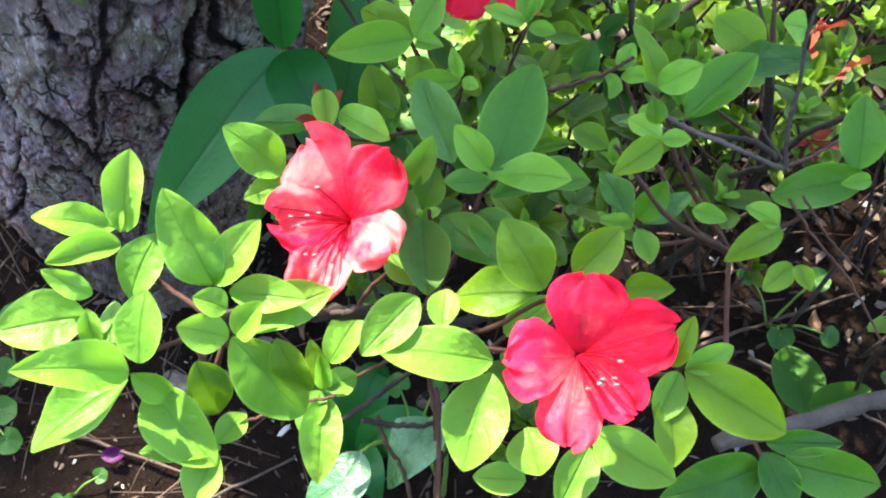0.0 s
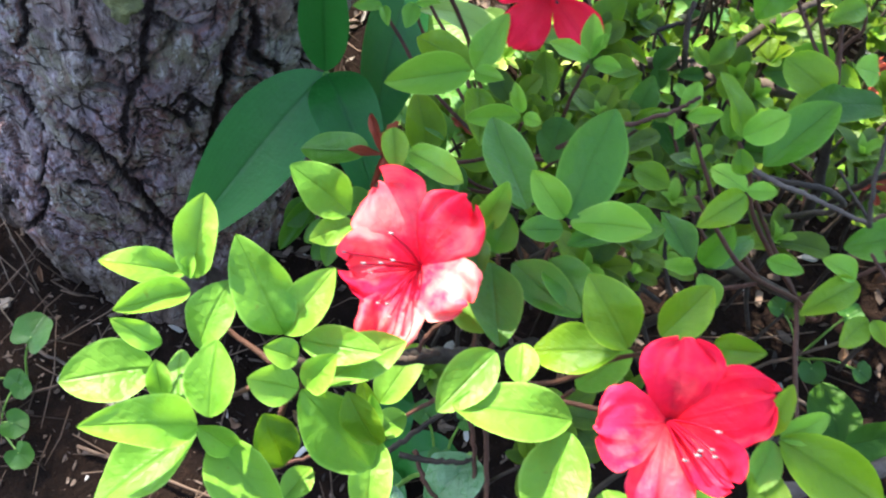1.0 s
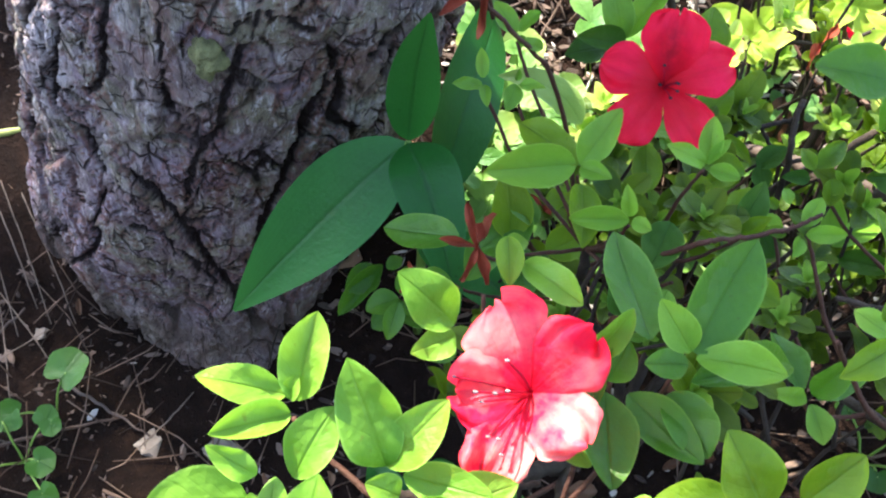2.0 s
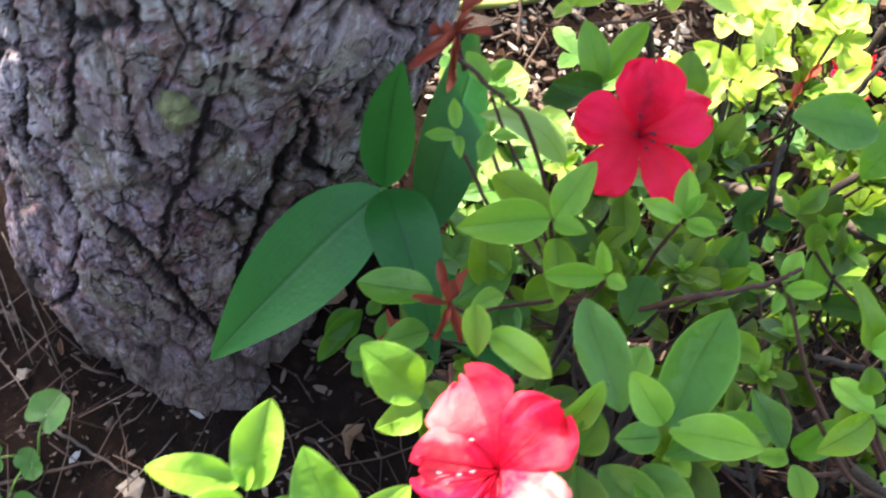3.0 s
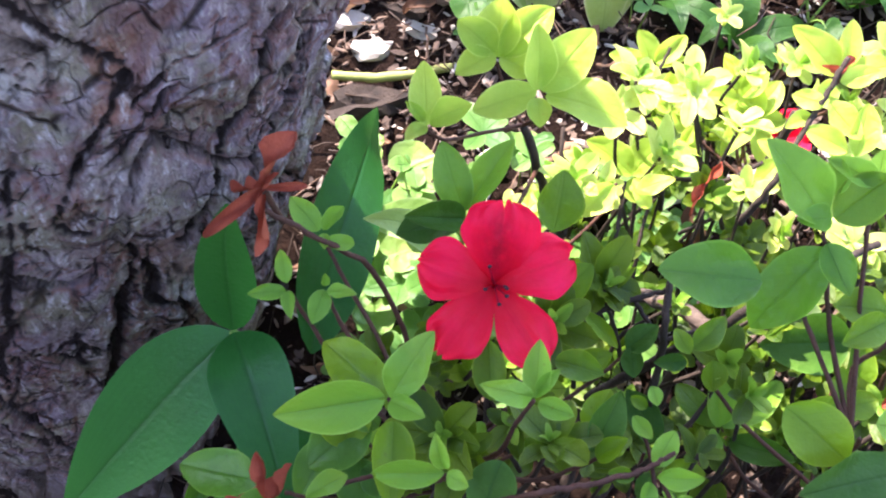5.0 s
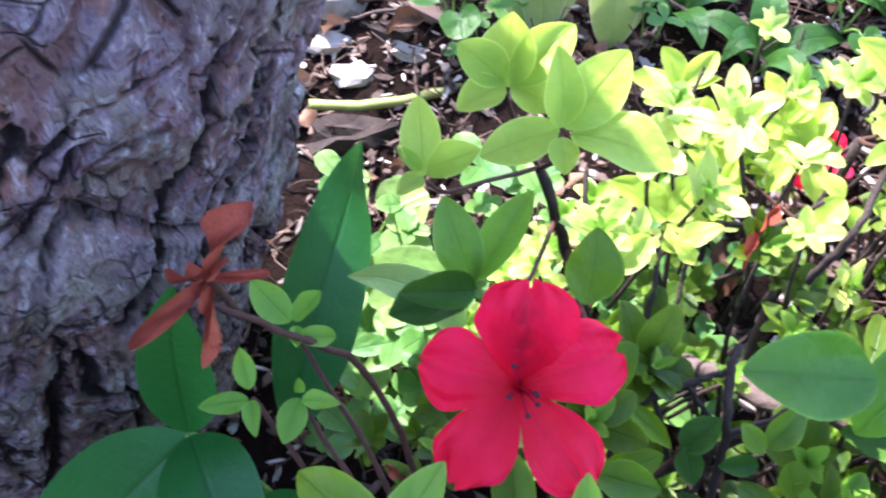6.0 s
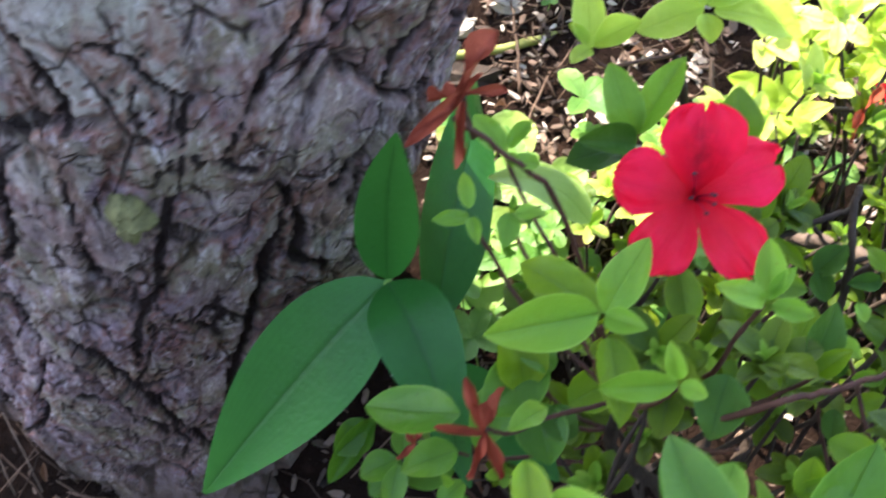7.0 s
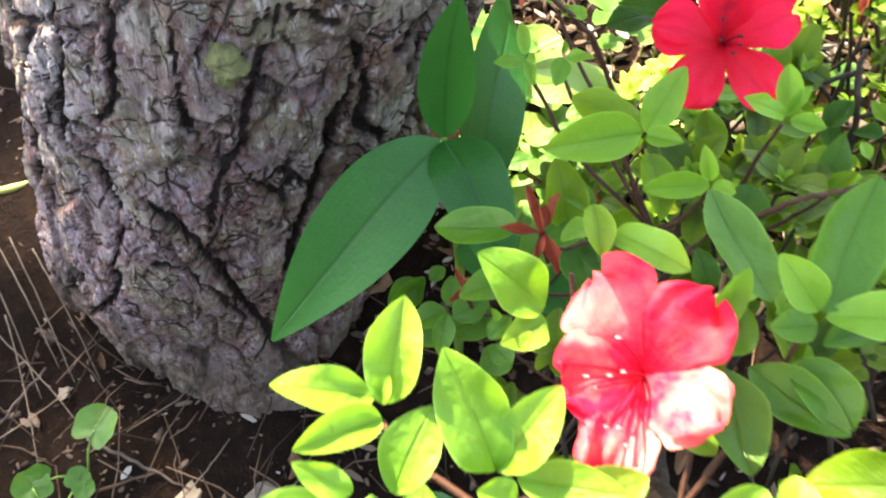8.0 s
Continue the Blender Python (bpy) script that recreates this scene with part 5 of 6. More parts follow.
# ---- flowers ----
def flower(parent, centre, axis, top, radius, petals, depth=0.55, ruffle=0.10, seed=0, stamens=6, sway=(0.0, -0.5), dust=None, looks=(FLAMED_PETAL, PETAL), label="wide open vivid red azalea flower"):
    """A funnel-shaped flower. petals: for each the angle from the flower's right, its length, width, lift of the end and cupping (shares of radius)."""
    rnd = random.Random(seed)
    ob = new("flower")
    ob.parent = parent
    tagged(ob, label)
    z = Vector(axis).normalized()
    y = (Vector(top) - z * Vector(top).dot(z)).normalized()
    x = y.cross(z)
    m = Matrix((x, y, z)).transposed().to_4x4()
    m.translation = Vector(centre)
    ob.matrix_basis = m
    nu, nv = 12, 28
    for k, (angle, length, width, lift, cup) in enumerate(petals):
        a = radians(angle)
        er, es = Vector((math.cos(a), math.sin(a), 0)), Vector((-math.sin(a), math.cos(a), 0))
        tilt, curl = rnd.uniform(-0.16, 0.16), rnd.uniform(0.0, 0.2)
        far = Vector((seed * 3.1 + k * 1.7, k * 5.3, seed))
        verts, uvs, faces = [], [], []
        cols = 2 * nu + 1
        for j in range(nv + 1):
            v = math.sin(0.5 * math.pi * j / nv)
            # narrow in the throat, broad past the middle, rounded off at the end
            w = min(v / 0.66, 1.0)
            hw = 0.16 + 0.84 * (w * w * (3 - 2 * w)) ** 0.72
            if v > 0.66:
                hw *= (1 - ((v - 0.66) / 0.345) ** 2.5) ** 0.42
            hw *= radius * width * 0.455
            for i in range(cols):
                u = (i - nu) / nu
                frill = noise.noise(Vector((u * 2.6, v * 1.5, 0)) + far)
                fold = noise.noise(Vector((u * 1.3, v * 0.8, 4)) + far)
                s = u * hw * (1 + (0.05 + 0.6 * ruffle) * noise.noise(Vector((0.7 * u, v * 4.5, 6)) + far))
                lobe = 1 + (0.03 + 0.35 * ruffle) * frill * v * v + (0.01 + 0.15 * ruffle) * v ** 3 * noise.noise(Vector((u * 3.0, 2, 7)) + far)
                lobe -= 0.02 * math.exp(-(u / 0.25) ** 2) * v ** 4
                edge = radius * length * v ** 1.05 * lobe
                h = -radius * depth * (1 - v) ** 1.7 - radius * curl * v ** 3 + tilt * s * v + radius * lift * v ** 1.5
                h += radius * cup * u * u * v
                h += radius * ruffle * v ** 2 * (1.6 * frill * (0.3 + abs(u)) + 1.0 * fold)
                h += radius * 0.05 * v ** 2 * (0.4 + abs(u)) * noise.noise(Vector((u * 5, v * 5, 9)) + far)
                h -= radius * 0.06 * math.exp(-(u / 0.14) ** 2) * v
                verts.append(er * edge + es * (s + radius * 0.05 * fold * v) + Vector((0, 0, h)))
                uvs.append((0.5 + 0.5 * u, v))
        for j in range(nv):
            for i in range(cols - 1):
                q = j * cols + i
                faces.append((q, q + 1, q + 1 + cols, q + cols))
        mesh_object("petal", verts, faces, looks[min(k, len(looks) - 1)], ob, uvs)
    ways = [sway] if isinstance(sway, tuple) else sway
    grain = 0.00042 if dust else 0.00062
    for k in range(stamens):
        lean = Vector((*ways[k % len(ways)], 0))
        a = rnd.uniform(0, 6.28)
        reach = radius * rnd.uniform(0.50, 0.80) * (1 if lean.length > 0.4 else 0.45)
        end = lean * reach + Vector((math.cos(a), math.sin(a), 0)) * radius * rnd.uniform(0.10, 0.30) + Vector((0, 0, reach * rnd.uniform(0.15, 0.40)))
        start = Vector((math.cos(a) * 0.03, math.sin(a) * 0.03, -depth * 0.95)) * radius
        mid = start.lerp(end, 0.5) + Vector((0, 0, radius * 0.06)) - lean * radius * 0.05
        st = mesh_object("stamen", *tube_data(bend([start, mid, end], 5), [0.00034] * 11, 5), STAMEN, ob)
        bpyv, bpyf = tube_data([end - Vector((0.0007, 0, 0)), end - Vector((0.0004, 0, 0)), end + Vector((0.0004, 0, 0)), end + Vector((0.0008, 0, 0))],
                               [0.0002, grain, grain, 0.0002], 6)
        mesh_object("anther", bpyv, bpyf, dust or ANTHER, ob)
    # calyx and stalk
    foot = Vector((0, 0, -depth * radius))
    mesh_object("stalk", *tube_data([foot + Vector((0, 0, -0.0008)), foot + Vector((0, 0, -0.003)), foot + Vector((0, -0.001, -0.009)), foot + Vector((0, -0.006, -0.018))],
                                    [0.0016, 0.0022, 0.0013, 0.0012], 7), GREEN_STEM, ob)
    return ob


F1 = [(48, 1.02, 1.10, 0.10, 0.14), (118, 1.12, 1.14, 0.04, 0.12), (-36, 0.90, 1.02, 0.08, -0.05), (249, 1.22, 0.92, 0.0, 0.14), (187, 0.88, 1.06, -0.05, 0.20)]
F2 = [(85, 0.98, 1.06, 0.05, 0.12), (17, 1.16, 1.02, 0.08, 0.05), (313, 0.92, 0.74, -0.10, 0.25), (260, 1.08, 0.92, -0.05, -0.10), (184, 0.93, 1.10, 0.06, 0.08)]
F3 = [(82, 1.02, 1.04, 0.26, 0.03), (162, 0.98, 0.88, 0.0, 0.05), (21, 1.02, 0.90, 0.02, 0.05), (232, 1.06, 0.80, 0.04, -0.04), (304, 1.12, 0.78, 0.0, 0.06)]
flower(bush, (0.075, 0.289, 0.444), (-0.084, -0.396, 0.914), (-0.075, 0.917, 0.391), 0.0238, F1, 0.62, 0.26, 3, 9, [(-0.8, -0.05), (-0.85, 0.15), (-0.25, -0.75)], POLLEN, (SUNLIT_FLAME, SUNLIT_PETAL, SUNWHITE_PETAL, SUNWHITE_PETAL, SUNLIT_PETAL), "open red azalea flower, its petals painted pale pink as if sunlit")
flower(bush, (0.1490, 0.2375, 0.4625), (-0.017, -0.445, 0.895), (-0.086, 0.893, 0.442), 0.0226, F2, 0.60, 0.18, 8, 7, (0.45, -0.55), POLLEN, (SUNTINGED_FLAME, PETAL, PETAL, SUNTINGED_PETAL, SUNLIT_PETAL), "open red azalea flower, some petals painted paler as if sunlit")
flower(bush, (0.1142, 0.4548, 0.4038), (-0.034, -0.567, 0.823), (-0.138, 0.818, 0.558), 0.0278, F3, 0.34, 0.13, 5, 6, (0.0, -0.05))
flower(bush, (0.297, 0.735, 0.203), (0.25, -0.3, 0.9), (0.2, 0.9, 0.3), 0.021, F3, 0.5, 0.12, 12, 5, (0.0, -0.5))


def withered_flower(parent, centre, tips, seed):
    """The dry remains of a flower: narrow rust-brown straps on a short stalk. tips: where each strap ends, from the centre."""
    rnd = random.Random(seed)
    ob = new("withered_flower")
    ob.parent = parent
    tagged(ob, "dry rust-brown remains of a flower")
    ob.location = Vector(centre)
    z = Vector((0, -0.5, 1)).normalized()
    for k, tip in enumerate(tips):
        tip = Vector(tip)
        long = tip.length
        v, f, uv = leaf_grid(0.52, 0.6, rnd.uniform(-0.1, 0.12), 0.5, seed * 9 + k, 3, 10, 1.0)
        m = leaf_frame(tip * -0.06, tip, max(long * rnd.uniform(0.15, 0.23), 0.0030), z + Vector((rnd.uniform(-0.6, 0.6), rnd.uniform(-0.6, 0.6), 0)))
        mesh_object("strap", [m @ Vector(p) for p in v], f, WITHERED, ob, uv)
    mesh_object("stalk", *tube_data(bend([(0, 0, 0), (0.001, 0.003, -0.010), (0.004, 0.004, -0.022)], 4), [0.0014] * 3 + [0.0011] * 6, 6), TWIG, ob)
    return ob


withered_flower(bush, (0.038, 0.457, 0.437), [(0.009, 0.013, 0.014), (0.013, 0.005, -0.002), (-0.015, -0.018, -0.005), (-0.010, 0.000, -0.004), (0.006, -0.000, 0.009), (0.001, -0.008, -0.021)], 2)
withered_flower(bush, (0.053, 0.380, 0.374), [(-0.007, 0.013, 0.010), (0.005, 0.011, 0.009), (-0.015, 0.000, 0.001), (-0.004, -0.010, -0.010), (0.006, -0.009, -0.011)], 3)
withered_flower(bush, (0.025, 0.430, 0.260), [(-0.005, 0.007, 0.006), (-0.007, -0.006, -0.003), (0.003, 0.003, 0.004)], 10)
withered_flower(bush, (0.082, 0.487, 0.266), [(-0.007, 0.004, 0.004), (0.006, -0.005, -0.000), (0.004, 0.007, -0.000)], 4)
withered_flower(bush, (0.269, 0.471, 0.360), [(-0.004, -0.014, -0.006), (0.015, 0.004, 0.002), (0.003, 0.007, 0.002)], 5)
withered_flower(bush, (0.259, 0.403, 0.361), [(0.015, -0.001, -0.001), (0.010, 0.003, 0.005), (0.004, -0.006, -0.006), (-0.007, -0.003, -0.002)], 6)
withered_flower(bush, (0.206, 0.570, 0.337), [(0.005, 0.007, 0.009), (-0.005, -0.014, -0.008), (-0.003, 0.004, -0.002)], 7)
withered_flower(bush, (0.259, 0.614, 0.373), [(0.004, 0.005, 0.006), (-0.010, 0.001, 0.002), (0.013, 0.002, -0.001)], 8)
withered_flower(bush, (0.284, 0.454, 0.356), [(0.011, 0.003, 0.001), (-0.006, -0.007, -0.001)], 9)
stem("shoot", [(0.10, 0.45, 0.30), (0.075, 0.47, 0.37), (0.05, 0.462, 0.41), (0.036, 0.456, 0.428)], 0.0012, 0.0009, TWIG, bush, 6, 0.0006, 71)
stem("branch", [(0.16, 0.60, 0.20), (0.195, 0.55, 0.27), (0.227, 0.522, 0.29), (0.278, 0.515, 0.287), (0.36, 0.50, 0.25), (0.44, 0.46, 0.20)], 0.0040, 0.0036,
     GREY_BRANCH, bush, 8, 0.0012, 90, 9, "grey-brown bare branch")
stem("branch", [(0.225, 0.279, 0.312), (0.26, 0.292, 0.31), (0.31, 0.315, 0.295), (0.40, 0.34, 0.25)], 0.0036, 0.0046, GREY_BRANCH, bush, 8, 0.0008, 91, 8)
stem("branch", [(0.17, 0.50, 0.25), (0.20, 0.49, 0.33), (0.23, 0.50, 0.36), (0.27, 0.53, 0.36)], 0.0022, 0.0016, BRANCH, bush, 8, 0.0008, 92, 7)
stem("branch", [(0.26, 0.44, 0.28), (0.25, 0.39, 0.38), (0.252, 0.36, 0.43), (0.262, 0.345, 0.455)], 0.0016, 0.0010, BRANCH, bush, 8, 0.0008, 93, 7)
stem("branch", [(0.22, 0.46, 0.24), (0.235, 0.38, 0.37), (0.215, 0.36, 0.41), (0.18, 0.37, 0.40)], 0.0015, 0.0010, BRANCH, bush, 8, 0.0008, 94, 7)
stem("branch", [(0.122, 0.389, 0.379), (0.134, 0.388, 0.393), (0.145, 0.391, 0.395), (0.156, 0.394, 0.398), (0.167, 0.398, 0.401), (0.175, 0.403, 0.404)], 0.0011, 0.0008, TWIG, bush, 8, 0.0004, 801, 7)
stem("branch", [(0.188, 0.470, 0.307), (0.186, 0.482, 0.341), (0.185, 0.497, 0.353), (0.187, 0.505, 0.359)], 0.0017, 0.0014, BRANCH, bush, 8, 0.0004, 802, 7)
stem("branch", [(0.147, 0.484, 0.341), (0.162, 0.490, 0.345), (0.174, 0.495, 0.349), (0.186, 0.499, 0.352)], 0.0014, 0.0011, BRANCH, bush, 8, 0.0004, 803, 7)
stem("branch", [(0.186, 0.482, 0.341), (0.198, 0.486, 0.344), (0.209, 0.492, 0.349)], 0.0011, 0.0008, BRANCH, bush, 8, 0.0004, 804, 7)
stem("branch", [(0.166, 0.508, 0.346), (0.177, 0.497, 0.338), (0.187, 0.488, 0.331)], 0.001, 0.0009, BRANCH, bush, 8, 0.0004, 805, 7)
stem("branch", [(0.217, 0.541, 0.348), (0.224, 0.544, 0.375), (0.231, 0.558, 0.385), (0.240, 0.575, 0.398), (0.246, 0.586, 0.407)], 0.0015, 0.0011, BRANCH, bush, 8, 0.0004, 806, 7)
stem("branch", [(0.185, 0.642, 0.284), (0.182, 0.636, 0.317), (0.188, 0.652, 0.329), (0.191, 0.659, 0.335)], 0.0011, 0.0008, BRANCH, bush, 8, 0.0004, 807, 7)
stem("branch", [(0.195, 0.585, 0.296), (0.194, 0.584, 0.320), (0.218, 0.586, 0.322), (0.236, 0.595, 0.329)], 0.0013, 0.001, BRANCH, bush, 8, 0.0004, 808, 7)
stem("branch", [(0.168, 0.536, 0.287), (0.169, 0.544, 0.305), (0.171, 0.558, 0.316), (0.171, 0.573, 0.328)], 0.0013, 0.001, BRANCH, bush, 8, 0.0004, 809, 7)
stem("branch", [(0.186, 0.554, 0.275), (0.185, 0.564, 0.296), (0.187, 0.579, 0.307), (0.188, 0.588, 0.314)], 0.0011, 0.0008, BRANCH, bush, 8, 0.0004, 810, 7)
stem("branch", [(0.147, 0.550, 0.310), (0.145, 0.560, 0.330), (0.140, 0.570, 0.338), (0.139, 0.583, 0.348)], 0.0013, 0.001, BRANCH, bush, 8, 0.0004, 811, 7)
stem("branch", [(0.176, 0.339, 0.445), (0.188, 0.335, 0.442), (0.200, 0.332, 0.440), (0.212, 0.329, 0.437), (0.219, 0.327, 0.436)], 0.0009, 0.0008, GREY_BRANCH, bush, 8, 0.0003, 820, 7)
stem("branch", [(0.218, 0.324, 0.438), (0.217, 0.334, 0.446), (0.219, 0.345, 0.454), (0.220, 0.361, 0.466), (0.224, 0.369, 0.472)], 0.0009, 0.0007, BRANCH, bush, 8, 0.0003, 821, 7)
stem("branch", [(0.220, 0.329, 0.435), (0.213, 0.336, 0.440), (0.208, 0.342, 0.444)], 0.0006, 0.0004, BRANCH, bush, 8, 0.0003, 822, 7)
stem("branch", [(0.221, 0.319, 0.431), (0.231, 0.309, 0.423), (0.244, 0.299, 0.415), (0.257, 0.283, 0.404)], 0.0006, 0.0004, TWIG, bush, 8, 0.0003, 823, 7)
stem("branch", [(0.227, 0.323, 0.428), (0.237, 0.312, 0.420), (0.250, 0.303, 0.413)], 0.0005, 0.0003, TWIG, bush, 8, 0.0003, 824, 7)
stem("branch", [(0.220, 0.329, 0.435), (0.229, 0.333, 0.438), (0.236, 0.337, 0.441)], 0.0008, 0.0005, TWIG, bush, 8, 0.0003, 825, 7)
stem("branch", [(0.107, 0.293, 0.311), (0.110, 0.274, 0.297), (0.112, 0.252, 0.280)], 0.001, 0.0011, TWIG, bush, 8, 0.0004, 830, 7)
stem("branch", [(0.022, 0.264, 0.313), (0.035, 0.265, 0.326), (0.050, 0.271, 0.330), (0.068, 0.275, 0.334)], 0.0007, 0.0007, TWIG, bush, 8, 0.0004, 831, 7)
stem("branch", [(0.062, 0.282, 0.389), (0.075, 0.278, 0.399), (0.086, 0.281, 0.400)], 0.0012, 0.001, BRANCH, bush, 8, 0.0004, 832, 7)


# ---- leaves of the bush's inside and far side ----
def canopy(x, y):
    """The height under which the inner foliage stays."""
    top = 0.43 - 0.30 * max(y - 0.40, 0.0) - 0.12 * max(0.30 - y, 0.0)
    return top - 0.25 * max(x - 0.30, 0.0)


def inner_foliage():
    rnd = random.Random(21)
    v0 = np.array(SMALL_LEAF[0])
    f0 = np.array(SMALL_LEAF[1])
    u0 = np.array(SMALL_LEAF[2])
    heap = {"green": ([], [], []), "bright": ([], [], []), "tip": ([], [], [])}
    tv, tf = [], []
    shoots = 0
    while shoots < 430:
        x, y = rnd.uniform(0.05, 0.55), rnd.uniform(0.24, 0.72)
        if shoots > 390:
            x, y = rnd.uniform(0.18, 0.42), rnd.uniform(0.47, 0.56)
        elif shoots > 330:
            x, y = rnd.uniform(0.13, 0.42), rnd.uniform(0.56, 0.70)
        if x < 0.06 + 0.05 * max(0, (y - 0.5) / 0.2) and y > 0.50:
            continue
        low = (x < 0.10 and 0.38 < y <= 0.50) or (y > 0.50 and x < 0.10 + 0.10 * (y - 0.5) / 0.2)
        if y < 0.36 and x < 0.13 or y < 0.38 and x > 0.18 and rnd.random() < 0.7:
            continue
        floor = g(x, y)
        top = canopy(x, y) - (0.13 if low else 0.045 if y < 0.58 and x < 0.28 else 0.0)
        if top < floor + 0.03:
            continue
        depth = rnd.random() ** 1.3 * min(0.17, top - floor - 0.02)
        c = Vector((x, y, top - depth))
        shoots += 1
        lean = Vector((rnd.uniform(-0.5, 0.5), rnd.uniform(-0.7, 0.3), 1)).normalized()
        a = lean.orthogonal().normalized()
        b = lean.cross(a)
        size = rnd.uniform(0.011, 0.024) if y < 0.53 else rnd.uniform(0.011, 0.021)
        # top whorls on the far side get the leaves painted as sunlit
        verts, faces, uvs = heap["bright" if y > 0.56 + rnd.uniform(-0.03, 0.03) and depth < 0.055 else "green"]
        start = rnd.uniform(0, 6.28)
        for k in range(rnd.randint(5, 7)):
            w = start + k * 2.4
            rise = rnd.uniform(0.15, 0.7)
            out = ((a * math.cos(w) + b * math.sin(w)) + lean * rise).normalized()
            long = size * rnd.uniform(0.55, 1.1)
            m = np.array(leaf_frame(c + lean * rnd.uniform(-0.006, 0.003), c + out * long, long * rnd.uniform(0.46, 0.60), lean))
            p = v0 @ m[:3, :3].T + m[:3, 3]
            faces.extend((f0 + len(verts) * len(v0)).tolist())
            verts.append(p)
            uvs.append(u0)
        # the youngest leaves stand in the middle of the whorl
        if rnd.random() < 0.6:
            verts, faces, uvs = heap["tip"]
            for k in range(rnd.randint(3, 5)):
                w = start + 1 + k * 1.7
                out = ((a * math.cos(w) + b * math.sin(w)) * 0.8 + lean * rnd.uniform(0.4, 1.1)).normalized()
                long = rnd.uniform(0.005, 0.012)
                m = np.array(leaf_frame(c + lean * 0.003, c + lean * 0.004 + out * long, long * rnd.uniform(0.42, 0.55), lean))
                p = v0 @ m[:3, :3].T + m[:3, 3]
                faces.extend((f0 + len(verts) * len(v0)).tolist())
                verts.append(p)
                uvs.append(u0)
        foot = c + Vector((rnd.uniform(-0.03, 0.03), rnd.uniform(-0.03, 0.03), -rnd.uniform(0.05, 0.11)))
        foot.z = max(foot.z, floor)
        sv, sf = tube_data(bend([foot, foot.lerp(c, 0.5) + Vector((rnd.uniform(-0.008, 0.008), 0, 0)), c], 3), [0.0012] * 4 + [0.0009] * 3, 5, len(tv))
        tv.extend(sv)
        tf.extend(sf)
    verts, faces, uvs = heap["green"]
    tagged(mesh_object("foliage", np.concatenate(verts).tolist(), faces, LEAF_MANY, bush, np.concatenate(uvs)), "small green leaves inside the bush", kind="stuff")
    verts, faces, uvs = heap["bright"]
    tagged(mesh_object("young_foliage", np.concatenate(verts).tolist(), faces, LEAF_SUNLIT, bush, np.concatenate(uvs)), "yellow-green young leaves on the bush's far side, painted as sunlit", kind="stuff")
    verts, faces, uvs = heap["tip"]
    tagged(mesh_object("young_growth", np.concatenate(verts).tolist(), faces, LEAF_TIP, bush, np.concatenate(uvs)), "pale young leaves at the shoot tips", kind="stuff")
    tagged(mesh_object("twig_tangle", tv, tf, BRANCH, bush), "thin brown twigs inside the bush", kind="stuff")


inner_foliage()


# ---- woodland lily beside the trunk ----
def big_leaf(parent, points, width, seed, face=(0, -0.5, 1), name="leaf", material=None):
    """A long pointed leaf that bends along a line of points."""
    line = bend(points, 8)
    n = len(line) - 1
    verts, uvs, faces = [], [], []
    nu = 5
    cols = 2 * nu + 1
    face = Vector(face).normalized()
    for j, p in enumerate(line):
        v = j / n
        way = (line[min(j + 1, n)] - line[max(j - 1, 0)]).normalized()
        side = way.cross(face).normalized()
        up = side.cross(way)
        w = width * 0.5 * (math.sin(math.pi * min(1, v ** 0.72)) ** 0.9 if 0 < v < 1 else 0) + width * 0.02
        for i in range(cols):
            u = (i - nu) / nu
            verts.append(p + side * u * w + up * w * (0.13 * abs(u) ** 1.4 + 0.06 * math.sin(6 * v + seed + 2 * u)))
            uvs.append((0.5 + 0.5 * u, v))
    for j in range(n):
        for i in range(cols - 1):
            a = j * cols + i
            faces.append((a, a + 1, a + 1 + cols, a + cols))
    return mesh_object(name, verts, faces, material or LILY, parent, uvs)


lily = tagged(new("lily_plant"), "lily with long smooth dark green pointed leaves beside the trunk", "plant")
NODE = (0.010, 0.474, 0.313)
stem("stalk", [(0.02, 0.53, g(0.02, 0.53) - 0.01), (0.018, 0.51, 0.17), (0.012, 0.485, 0.27), NODE], 0.0035, 0.002, GREEN_STEM, lily, 6, 0.0004, 7)
big_leaf(lily, [NODE, (-0.017, 0.456, 0.284), (-0.044, 0.437, 0.250), (-0.070, 0.418, 0.214)], 0.046, 1, (-0.25, -0.75, 0.65))
big_leaf(lily, [NODE, (0.021, 0.455, 0.316), (0.034, 0.432, 0.306), (0.050, 0.402, 0.284)], 0.032, 2, (0.1, -0.35, 1))
big_leaf(lily, [(0.010, 0.474, 0.315), (0.010, 0.477, 0.342), (0.011, 0.481, 0.368), (0.014, 0.484, 0.390)], 0.024, 3, (0.1, -1, 0.5))
big_leaf(lily, [(0.024, 0.536, 0.19), (0.028, 0.59, 0.215), (0.033, 0.66, 0.22), (0.031, 0.72, 0.197)], 0.046, 4, (0.55, -0.6, 0.5))
big_leaf(lily, [(0.018, 0.50, 0.20), (0.045, 0.475, 0.22), (0.07, 0.455, 0.225), (0.09, 0.44, 0.215)], 0.034, 5, (0.1, -0.3, 1))

big_leaf(lily, [(0.100, 0.575, 0.238), (0.085, 0.582, 0.250), (0.064, 0.586, 0.256), (0.045, 0.588, 0.252)], 0.020, 6, (-0.2, -0.2, 1), "leaf", SUN_PALE_LEAF)


# ---- litter on the ground ----
def resting(x, y, lift=0.0):
    return Vector((x, y, g(x, y) + lift))


